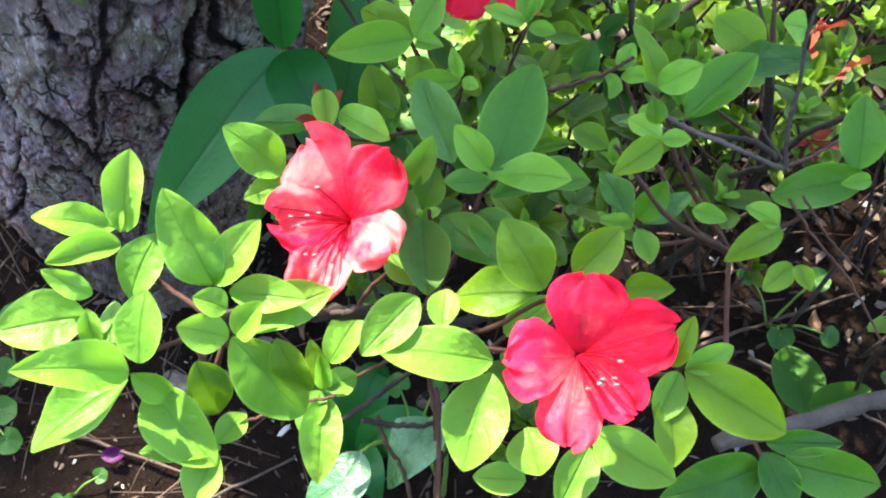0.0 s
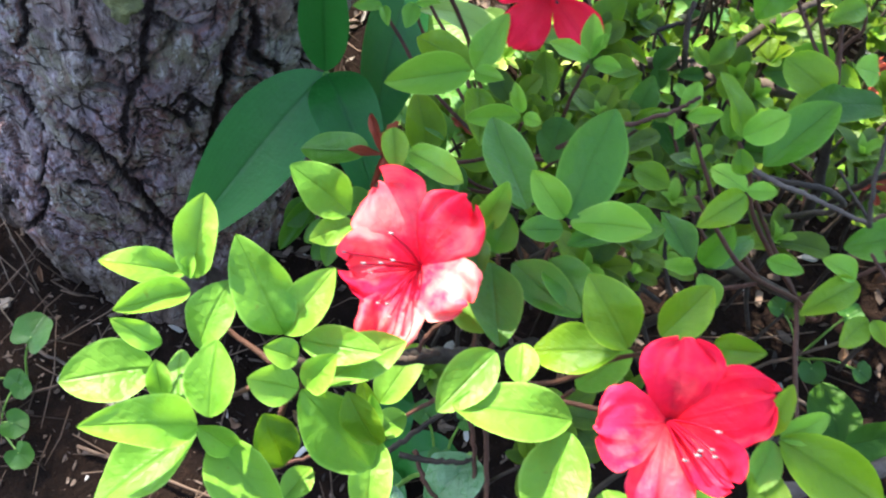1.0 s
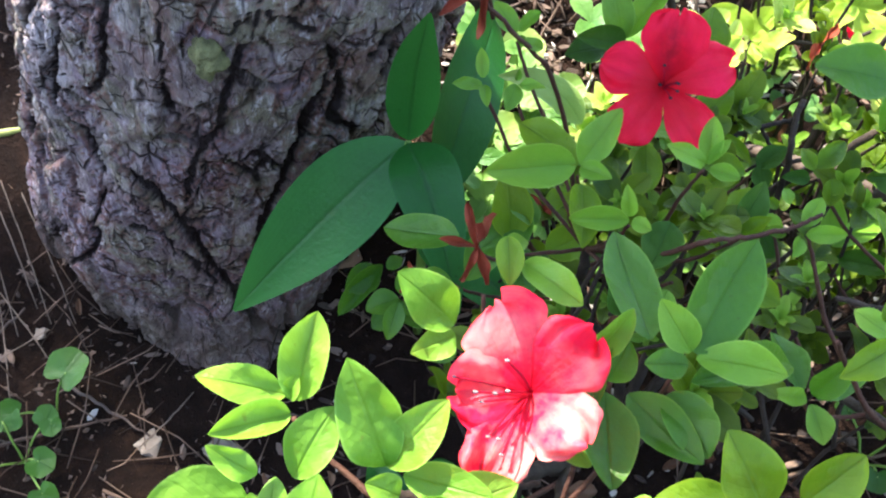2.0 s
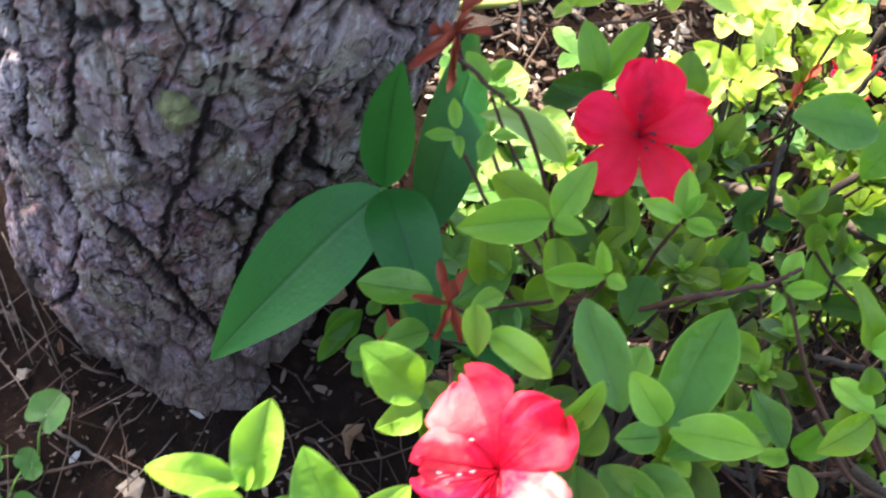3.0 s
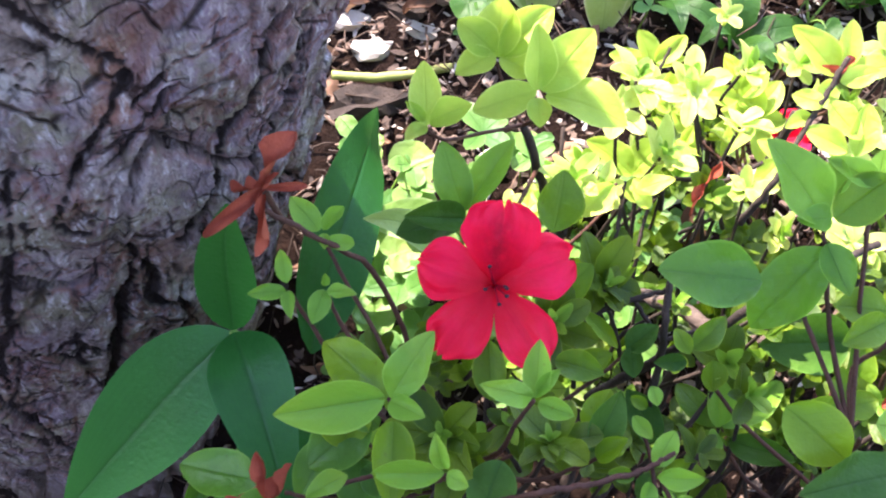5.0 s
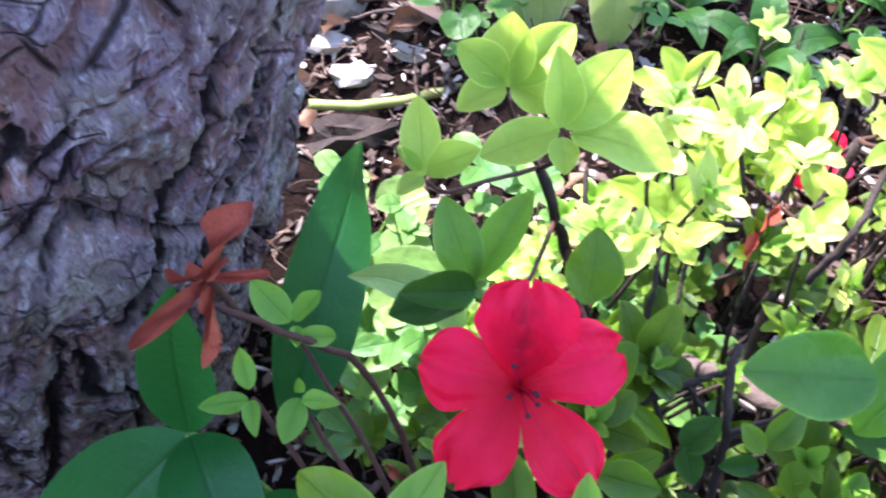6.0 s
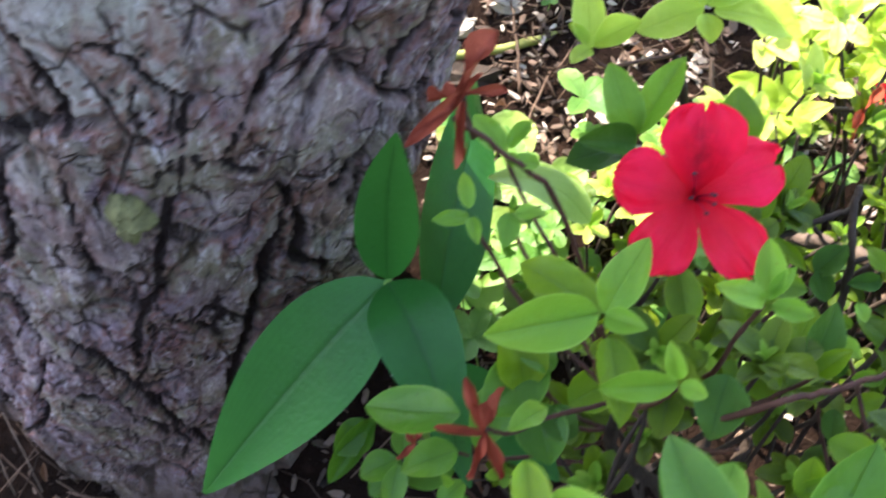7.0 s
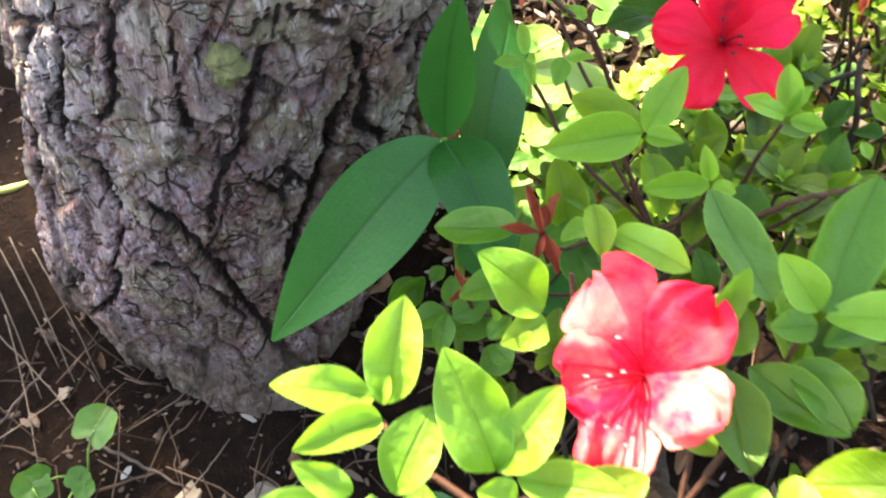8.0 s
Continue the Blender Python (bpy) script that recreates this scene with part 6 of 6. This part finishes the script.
def needles():
    rnd = random.Random(4)
    verts, faces = [], []
    for k in range(1640):
        if k < 220:
            x, y = rnd.uniform(-0.40, 0.12), rnd.uniform(0.15, 0.55)
        elif k < 890:
            x, y = rnd.uniform(-0.08, 0.5), rnd.uniform(0.55, 1.05)
        else:
            x, y = rnd.gauss(0.15, 0.40), rnd.gauss(1.0, 0.45)
        a = rnd.uniform(0, 6.28)
        half = rnd.uniform(0.012, 0.045) if k < 220 or k >= 890 else rnd.uniform(0.004, 0.016)
        bow = rnd.uniform(-0.006, 0.006)
        d = Vector((math.cos(a), math.sin(a), 0))
        s = Vector((-d.y, d.x, 0))
        lift = rnd.uniform(0.004, 0.016)
        ends = [resting(x - d.x * half, y - d.y * half, lift * rnd.uniform(0.5, 1.3)), resting(x, y, lift) + s * bow,
                resting(x + d.x * half, y + d.y * half, lift * rnd.uniform(0.5, 1.3))]
        v, f = tube_data(ends, [0.00055, 0.0007, 0.0004], 3, len(verts))
        verts.extend(v)
        faces.extend(f)
    tagged(mesh_object("pine_needles", verts, faces, NEEDLE), "dry brown pine needles strewn on the soil", "needles", kind="stuff")


def chips(name, material, count, area, size, seed, label, category):
    rnd = random.Random(seed)
    verts, faces = [], []
    for k in range(count):
        x, y = (rnd.gauss(sum(r) / 2, (r[1] - r[0]) * 0.36) for r in area)
        s = rnd.uniform(*size)
        m = pose(0, 0, 0, rnd.uniform(-25, 25), rnd.uniform(-25, 25), rnd.uniform(0, 360))
        m.translation = resting(x, y, s * 0.18)
        long, wide, tall = s, s * rnd.uniform(0.14, 0.55), s * rnd.uniform(0.06, 0.16)
        at = len(verts)
        for dz in (-1, 1):
            for i in range(6):
                w = 6.283 * i / 6
                j = rnd.uniform(0.6, 1.25) * (0.85 if dz > 0 else 1)
                verts.append(m @ Vector((math.cos(w) * long * 0.5 * j, math.sin(w) * wide * 0.5 * j, dz * tall * 0.5 * rnd.uniform(0.7, 1.2))))
        faces.append(tuple(at + i for i in reversed(range(6))))
        faces.append(tuple(at + 6 + i for i in range(6)))
        for i in range(6):
            j = (i + 1) % 6
            faces.append((at + i, at + j, at + 6 + j, at + 6 + i))
    tagged(mesh_object(name, verts, faces, material, smooth=False), label, category, kind="stuff")


def dry_leaves():
    rnd = random.Random(14)
    verts, faces, uvs = [], [], []
    v0, f0, u0 = leaf_grid(0.5, 0.7, 0.35, 0.5, 5, 2, 6)
    v0, f0, u0 = np.array(v0), np.array(f0), np.array(u0)
    for k in range(420):
        x, y = rnd.gauss(0.2, 0.42), rnd.gauss(1.0, 0.38)
        a = rnd.uniform(0, 6.28)
        long = rnd.uniform(0.010, 0.032)
        b = resting(x, y, 0.006)
        t = resting(x + math.cos(a) * long, y + math.sin(a) * long, rnd.uniform(0.003, 0.014))
        m = np.array(leaf_frame(b, t, long * rnd.uniform(0.35, 0.6), Vector((rnd.uniform(-0.6, 0.6), rnd.uniform(-0.6, 0.6), rnd.choice((1, -1))))))
        faces.extend((f0 + len(verts) * len(v0)).tolist())
        verts.append(v0 @ m[:3, :3].T + m[:3, 3])
        uvs.append(u0)
    tagged(mesh_object("dry_leaves", np.concatenate(verts).tolist(), faces, DRY_LEAF, None, np.concatenate(uvs)), "curled brown dry leaves on the soil", "dry leaves", kind="stuff")


needles()
chips("wood_chips", CHIP, 4200, ((-0.5, 1.0), (0.2, 1.9)), (0.004, 0.016), 6, "small dark brown bark chips on the soil", "wood chips")
chips("pale_chips", PALE, 330, ((-0.3, 1.0), (0.42, 1.7)), (0.004, 0.011), 8, "small pale stone and wood chips on the soil", "pebbles")
chips("bark_crumbs", CHIP, 4600, ((-0.06, 0.50), (0.58, 1.10)), (0.003, 0.016), 16, "broken bark pieces behind the shrub", "bark pieces")
chips("pale_crumbs", PALE, 1500, ((-0.06, 0.50), (0.62, 1.05)), (0.003, 0.016), 18, "pale wood and stone crumbs behind the shrub", "crumbs")
chips("soil_crumbs", CHIP, 2200, ((-0.46, 0.10), (0.12, 0.62)), (0.0018, 0.008), 26, "dark soil crumbs below the trunk", "crumbs")
chips("pale_grit", PALE, 55, ((-0.46, 0.10), (0.15, 0.62)), (0.002, 0.007), 28, "pale grit and wood bits below the trunk", "grit")
dry_leaves()


# ---- single things on the ground ----
def rock(name, material, x, y, size, seed, label, category, flat=0.5, turn=0.0):
    """An uneven lump that rests on the soil."""
    bm = bmesh.new()
    bmesh.ops.create_icosphere(bm, subdivisions=2, radius=0.5)
    for v in bm.verts:
        d = 1 + 0.75 * noise.noise(v.co * 2.6 + Vector((seed * 3.3, 0, 0))) + 0.35 * noise.noise(v.co * 6 + Vector((0, seed, 0)))
        v.co = Vector((v.co.x * d * size[0], v.co.y * d * size[1], min(max(v.co.z, -0.3), 0.25) * d * size[0] * flat * 1.4))
    me = bpy.data.meshes.new(name)
    bm.to_mesh(me)
    bm.free()
    me.materials.append(material)
    ob = new(name, me)
    ob.matrix_basis = pose(x, y, g(x, y) + size[0] * flat * 0.2, 0, 0, turn)
    return tagged(ob, label, category)


rock("stone", PALE_STONE, 0.012, 0.822, (0.034, 0.022), 1, "pale flat stone lying on the soil", "stone", 0.3, 20)
rock("stone", PALE_STONE, 0.0, 0.885, (0.060, 0.030), 2, "long pale stone behind the trunk", "stone", 0.35, 60)
rock("stone", PALE_STONE, 0.050, 0.835, (0.024, 0.015), 3, "small pale stone on the soil", "stone", 0.35, 0)
rock("stone", TAN_STONE, -0.156, 0.424, (0.028, 0.020), 4, "tan flat stone below the trunk", "stone", 0.35, 70)
rock("stone", TAN_STONE, -0.104, 0.425, (0.030, 0.018), 5, "tan flat stone below the trunk", "stone", 0.3, 10)
rock("stone", TAN_STONE, -0.269, 0.488, (0.010, 0.010), 6, "small white chip on the soil", "stone", 0.6, 0)
rock("stone", PALE_STONE, 0.030, 0.900, (0.050, 0.026), 7, "pale broken stone lying on the sunlit soil", "stone", 0.35, -30)
rock("stone", PALE_STONE, -0.010, 0.845, (0.030, 0.020), 13, "small pale stone on the sunlit soil", "stone", 0.4, 15)
rock("bark_slab", BRANCH, 0.012, 0.776, (0.055, 0.022), 11, "dark broken log piece beside the trunk", "bark", 0.45, 12)
rock("bark_slab", BRANCH, 0.035, 0.852, (0.030, 0.014), 12, "brown broken slab of bark on the soil", "bark", 0.35, -8)
rock("bark_slab", CHIP, 0.20, 0.90, (0.05, 0.02), 8, "dark broken slab of bark on the soil", "bark", 0.3, 40)
rock("bark_slab", CHIP, 0.06, 0.86, (0.05, 0.018), 9, "dark broken slab of bark on the soil", "bark", 0.3, -25)


def fallen_stem(points, thick, thin, material, label, seed):
    ob = stem("dead_flower_stalk", points, thick, thin, material, None, 8, 0.0005, seed, 9)
    return tagged(ob, label, "stem")


fallen_stem([(-0.015, 0.790, 0.150), (0.03, 0.797, 0.150), (0.10, 0.815, 0.163), (0.17, 0.83, 0.18)], 0.0036, 0.003, YELLOW_STEM, "yellow-green smooth stem lying on the soil", 61)
fallen_stem([(-0.46, 0.66, 0.02), (-0.40, 0.64, 0.025), (-0.345, 0.628, 0.04), (-0.29, 0.66, 0.05)], 0.0036, 0.003, YELLOW_STEM, "yellow-green smooth stem lying behind the trunk", 62)
for k, (x, y, a, long) in enumerate([(-0.31, 0.46, 60, 0.10), (-0.24, 0.41, 25, 0.13), (-0.20, 0.44, -20, 0.09), (-0.10, 0.36, -14, 0.16), (-0.05, 0.34, 30, 0.12),
                                     (0.06, 0.72, 70, 0.12), (0.22, 0.84, -35, 0.16), (0.33, 0.47, 20, 0.12), (0.36, 0.42, -30, 0.10), (-0.33, 0.52, 100, 0.12), (0.02, 0.86, 8, 0.07), (0.03, 0.868, -6, 0.08), (0.015, 0.874, 15, 0.06), (0.055, 0.80, 100, 0.07)]):
    d = Vector((math.cos(radians(a)), math.sin(radians(a)), 0)) * long * 0.5
    pts = [resting(x - d.x, y - d.y, 0.006), resting(x, y, 0.009), resting(x + d.x, y + d.y, 0.006)]
    tagged(stem("fallen_twig", pts, 0.0016, 0.0009, NEEDLE if k % 2 else GREY_BRANCH, None, 6, 0.0012, 200 + k, 6), "thin dry twig lying on the soil", "twig", group="fallen twigs")

for k, (x0, y0, x1, y1, lift) in enumerate([(-0.335, 0.580, -0.276, 0.505, 0.020), (-0.318, 0.575, -0.262, 0.496, 0.026), (-0.300, 0.570, -0.243, 0.499, 0.022), (-0.335, 0.560, -0.285, 0.483, 0.014),
                                            (-0.310, 0.435, -0.262, 0.492, 0.010), (-0.316, 0.529, -0.273, 0.434, 0.012), (-0.160, 0.410, -0.138, 0.464, 0.008), (-0.325, 0.520, -0.255, 0.470, 0.010)]):
    pts = [resting(x0, y0, lift + 0.012), resting((x0 + x1) / 2 + 0.002, (y0 + y1) / 2, lift + 0.006), resting(x1, y1, 0.003)]
    tagged(stem("fallen_twig", pts, 0.0006, 0.0005, STRAW, None, 6, 0.0003, 240 + k, 5), "long pale dry needle on the soil by the trunk", "twig", group="fallen twigs")


def heart_leaf(parent, centre, face, way, size, material, seed):
    """A rounded leaf with a notch where its stalk joins."""
    rnd = random.Random(seed)
    z = Vector(face).normalized()
    y = (Vector(way) - z * Vector(way).dot(z)).normalized()
    x = y.cross(z)
    verts, uvs, faces = [], [], []
    spokes, rings = 28, 5
    for i in range(rings + 1):
        t = i / rings
        for k in range(spokes):
            a = 2 * math.pi * k / spokes
            back = max(0.0, -math.sin(a)) ** 8
            r = size * (0.5 + 0.06 * math.sin(a)) * (1 - 0.62 * back * t) * (1 + 0.03 * math.sin(7 * a + seed))
            px, py = math.cos(a) * r * t, math.sin(a) * r * t
            h = size * (0.10 * t * t * abs(math.cos(a)) + 0.05 * t * math.sin(3 * a + seed))
            verts.append(Vector(centre) + x * px + y * py + z * h)
            uvs.append((0.5 + px / size, 0.5 + py / size))
    for i in range(rings):
        for k in range(spokes):
            j = (k + 1) % spokes
            faces.append((i * spokes + k, i * spokes + j, (i + 1) * spokes + j, (i + 1) * spokes + k))
    return mesh_object("leaf", verts, faces, material, parent, uvs)


def herb(x, y, leaves, label, material=HERB, seed=0):
    """A low herb: leaves on thin stalks that rise from one root. leaves: offset and height and size of each."""
    rnd = random.Random(seed)
    ob = tagged(new("herb"), label, "herb")
    root = resting(x, y, 0)
    for k, (dx, dy, dz, size) in enumerate(leaves):
        c = resting(x + dx, y + dy, dz)
        way = Vector((dx, dy, 0)) if dx or dy else Vector((0.3, -1, 0))
        stem("stalk", [root, root.lerp(c, 0.5) + Vector((0, 0, dz * 0.25)), c], 0.0010, 0.0007, GREEN_STEM, ob, 4, 0.0002, seed * 10 + k, 5)
        heart_leaf(ob, c, (rnd.uniform(-0.25, 0.25), rnd.uniform(-0.6, -0.1), 1), way, size, material, seed * 7 + k)
    return ob


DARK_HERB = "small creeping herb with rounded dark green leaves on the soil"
LIT_HERB = "low herb with rounded leaves painted pale green as if sunlit"
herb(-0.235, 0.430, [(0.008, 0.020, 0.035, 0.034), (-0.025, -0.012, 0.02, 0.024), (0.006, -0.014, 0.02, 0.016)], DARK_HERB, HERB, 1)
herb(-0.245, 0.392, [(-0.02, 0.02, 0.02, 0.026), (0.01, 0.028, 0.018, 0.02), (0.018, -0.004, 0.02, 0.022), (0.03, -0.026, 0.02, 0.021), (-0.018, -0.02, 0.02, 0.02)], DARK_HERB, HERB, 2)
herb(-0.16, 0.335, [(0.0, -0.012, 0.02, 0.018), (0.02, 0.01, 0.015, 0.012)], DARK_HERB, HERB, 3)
herb(0.035, 0.690, [(-0.012, 0.018, 0.05, 0.030), (0.02, 0.012, 0.05, 0.034), (0.0, -0.02, 0.04, 0.030), (0.028, -0.02, 0.05, 0.026), (-0.02, -0.01, 0.03, 0.02)], LIT_HERB, SUN_PALE_LEAF, 4)
herb(0.04, 0.635, [(-0.012, 0.012, 0.05, 0.034), (0.016, 0.01, 0.05, 0.028), (0.006, -0.02, 0.04, 0.030), (0.03, -0.004, 0.03, 0.02)], LIT_HERB, SUN_PALE_LEAF, 5)
herb(0.075, 0.66, [(-0.012, 0.018, 0.05, 0.030), (0.018, 0.012, 0.05, 0.026), (0.0, -0.02, 0.04, 0.026)], LIT_HERB, SUN_PALE_LEAF, 6)
herb(0.075, 0.845, [(-0.01, 0.022, 0.06, 0.030), (0.018, 0.006, 0.06, 0.034), (-0.02, -0.006, 0.05, 0.028), (0.004, -0.022, 0.04, 0.026)], "herb with fresh green lobed leaves behind the shrub", HERB, 7)
herb(0.33, 0.47, [(-0.02, 0.02, 0.03, 0.016), (0.02, 0.012, 0.04, 0.018), (0.0, -0.02, 0.03, 0.018), (0.03, -0.02, 0.03, 0.015)], DARK_HERB, HERB, 8)
herb(0.315, 0.83, [(-0.012, 0.012, 0.02, 0.02), (0.016, 0.01, 0.02, 0.018), (0.006, -0.02, 0.02, 0.02)], DARK_HERB, HERB, 9)
herb(0.09, 0.37, [(-0.012, 0.012, 0.10, 0.016), (0.012, 0.004, 0.11, 0.014), (0.0, -0.012, 0.09, 0.016)], DARK_HERB, HERB, 10)


def strap_plant(x, y, leaves, label, material, seed, name="ground_plant"):
    """A plant with long pointed leaves from one root. leaves: direction in degrees, length, height of the bow, width."""
    ob = tagged(new(name), label, "plant")
    root = resting(x, y, -0.004)
    for k, (a, long, rise, width) in enumerate(leaves):
        d = Vector((math.cos(radians(a)), math.sin(radians(a)), 0)) * long
        big_leaf(ob, [root, root + d * 0.35 + Vector((0, 0, rise * 0.8)), root + d * 0.7 + Vector((0, 0, rise)), root + d + Vector((0, 0, rise * 0.75))], width, seed + k,
                 (0, -0.3, 1), "leaf", material)
    return ob


def hosta(x, y, leaves, seed):
    """Pale upright leaves that fan out from one root. leaves: way from the root to the tip, width."""
    ob = tagged(new("hosta_plant"), "upright pale green plant with fleshy stems in the sun", "plant")
    root = resting(x, y, -0.004)
    for k, (way, width) in enumerate(leaves):
        way = Vector(way)
        big_leaf(ob, [root, root + way * 0.3, root + way * 0.65 + Vector((0, 0, 0.01)), root + way], width, seed + k, (0, -0.8, 0.6), "leaf", SHEATH)
    return ob


def weeds():
    """Low seedlings between the shrub and the trunk: three to five small leaves on each thin stalk."""
    rnd = random.Random(77)
    v0, f0, u0 = (np.array(k) for k in leaf_grid(0.55, 0.2, 0.1, 0.15, 9, 1, 6, 1.1))
    verts, faces, uvs, count = [], [], [], 0
    tv, tf = [], []
    far_verts, far_faces, far_uvs, far_count = [], [], [], 0
    for k in range(150):
        if k < 65:
            x, y = rnd.uniform(0.02, 0.26), rnd.uniform(0.58, 0.72)
        elif k < 95:
            x, y = rnd.uniform(0.06, 0.22), rnd.uniform(0.82, 0.98)
        else:
            x, y = rnd.gauss(0.30, 0.14), rnd.gauss(0.95, 0.10)
        foot = resting(x, y, -0.002)
        c = resting(x + rnd.uniform(-0.01, 0.01), y + rnd.uniform(-0.01, 0.01), rnd.uniform(0.012, 0.055))
        turn = rnd.uniform(0, 6.28)
        n = rnd.randint(3, 5)
        size = rnd.uniform(0.010, 0.022) if k < 65 else rnd.uniform(0.007, 0.015)
        for i in range(n):
            w = turn + i * 6.283 / n + rnd.uniform(-0.3, 0.3)
            tip = c + Vector((math.cos(w), math.sin(w), rnd.uniform(-0.1, 0.45))) * size * rnd.uniform(0.8, 1.2)
            m = np.array(leaf_frame(c, tip, size * rnd.uniform(0.6, 0.85), Vector((rnd.uniform(-0.2, 0.2), -0.2, 1))))
            if k < 95:
                faces.extend((f0 + count * len(v0)).tolist())
                verts.append(v0 @ m[:3, :3].T + m[:3, 3])
                uvs.append(u0)
                count += 1
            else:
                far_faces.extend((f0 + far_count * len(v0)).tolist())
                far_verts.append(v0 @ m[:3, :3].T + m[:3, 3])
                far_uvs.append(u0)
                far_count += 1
        sv, sf = tube_data([foot, foot.lerp(c, 0.6) + Vector((rnd.uniform(-0.003, 0.003), 0, 0)), c], [0.0007, 0.0006, 0.0005], 4, len(tv))
        tv.extend(sv)
        tf.extend(sf)
    mat = tagged(new("ground_weeds"), "low light green weeds on the soil behind the shrub", "weeds", kind="stuff")
    mesh_object("leaves", np.concatenate(verts).tolist(), faces, WEED, mat, np.concatenate(uvs))
    mesh_object("leaves", np.concatenate(far_verts).tolist(), far_faces, WEED_SHADED, mat, np.concatenate(far_uvs))
    mesh_object("stalks", tv, tf, GREEN_STEM, mat)


weeds()

COVER = "dark green pointed leaves of a low woodland plant"
SPOTS = [(0.215, 0.850), (0.265, 0.810), (0.345, 0.845), (0.41, 0.84), (0.30, 0.90), (0.23, 0.92)]
for k, (x, y) in enumerate(SPOTS):
    rnd = random.Random(300 + k)
    turn = rnd.uniform(0, 360)
    strap_plant(x, y, [(turn + i * 72 + rnd.uniform(-20, 20), rnd.uniform(0.035, 0.06), rnd.uniform(0.015, 0.04), rnd.uniform(0.014, 0.024)) for i in range(5)], COVER, HERB, k * 9)
hosta(0.132, 0.838, [((-0.10, 0.03, 0.10), 0.012), ((-0.06, 0.05, 0.13), 0.028), ((-0.012, 0.05, 0.16), 0.034), ((0.055, 0.05, 0.12), 0.013), ((0.028, 0.05, 0.15), 0.011)], 400)
hosta(0.176, 0.824, [((-0.012, 0.03, 0.17), 0.034), ((0.040, 0.03, 0.13), 0.014), ((-0.035, 0.05, 0.14), 0.010)], 410)
strap_plant(0.045, 0.372, [(70, 0.055, 0.07, 0.030), (130, 0.06, 0.05, 0.028), (10, 0.06, 0.06, 0.030), (300, 0.05, 0.05, 0.026)],
            "low plant with dark blue-green pointed leaves under the shrub", LILY, 420)

pale = tagged(new("broadleaf_plant"), "broad leaf of a low plant beside the lily, painted pale as if sunlit", "plant")
stem("stalk", [resting(0.10, 0.655, -0.004), (0.098, 0.645, 0.165), (0.090, 0.631, 0.199)], 0.0014, 0.0010, GREEN_STEM, pale, 6, 0.0003, 33)
big_leaf(pale, [(0.090, 0.631, 0.199), (0.074, 0.629, 0.203), (0.054, 0.628, 0.201), (0.036, 0.631, 0.194)], 0.026, 14, (0.1, -0.5, 1), "leaf", SUN_PALE_LEAF)

seedling = tagged(new("glossy_plant"), "low plant with broad glossy green leaves under the shrub", "plant")
stem("stalk", [resting(0.112, 0.345, -0.004), (0.112, 0.335, 0.12), (0.108, 0.322, 0.20), (0.104, 0.312, 0.232)], 0.0016, 0.0010, GREEN_STEM, seedling, 6, 0.0003, 31)
stem("stalk", [resting(0.112, 0.345, -0.004), (0.10, 0.335, 0.12), (0.08, 0.31, 0.20), (0.070, 0.296, 0.219)], 0.0016, 0.0010, GREEN_STEM, seedling, 6, 0.0003, 32)
big_leaf(seedling, [(0.104, 0.312, 0.232), (0.099, 0.302, 0.231), (0.091, 0.292, 0.223), (0.085, 0.283, 0.205)], 0.031, 11, (-0.45, 0.0, 1), "leaf", GLOSSY)
big_leaf(seedling, [(0.070, 0.296, 0.219), (0.064, 0.282, 0.216), (0.053, 0.274, 0.211), (0.045, 0.265, 0.200)], 0.026, 12, (-0.3, -0.1, 1), "leaf", GLOSSY)
for k, pts in enumerate([[(0.099, 0.333, 0.253), (0.104, 0.318, 0.246), (0.107, 0.300, 0.234), (0.110, 0.273, 0.221)],
                         [(0.070, 0.305, 0.239), (0.084, 0.304, 0.239), (0.098, 0.304, 0.240), (0.106, 0.307, 0.239)],
                         [(0.077, 0.308, 0.240), (0.083, 0.296, 0.235), (0.092, 0.286, 0.228), (0.099, 0.272, 0.219)],
                         [(0.051, 0.291, 0.252), (0.066, 0.302, 0.252), (0.078, 0.313, 0.253), (0.105, 0.335, 0.262)]]):
    stem("branch", pts, 0.0013 + 0.0004 * (k % 2), 0.0010, (TWIG, BRANCH)[k % 2], bush, 7, 0.0006, 500 + k, 6)

petal = mesh_object("fallen_petal", *leaf_grid(0.6, 0.5, 0.2, 0.3, 4)[:2], MAGENTA)
petal.matrix_basis = leaf_frame(resting(-0.145, 0.362, 0.008), resting(-0.128, 0.366, 0.006), 0.012, Vector((0.2, -0.3, 1)))
tagged(petal, "magenta petal fallen on the needles", "petal")
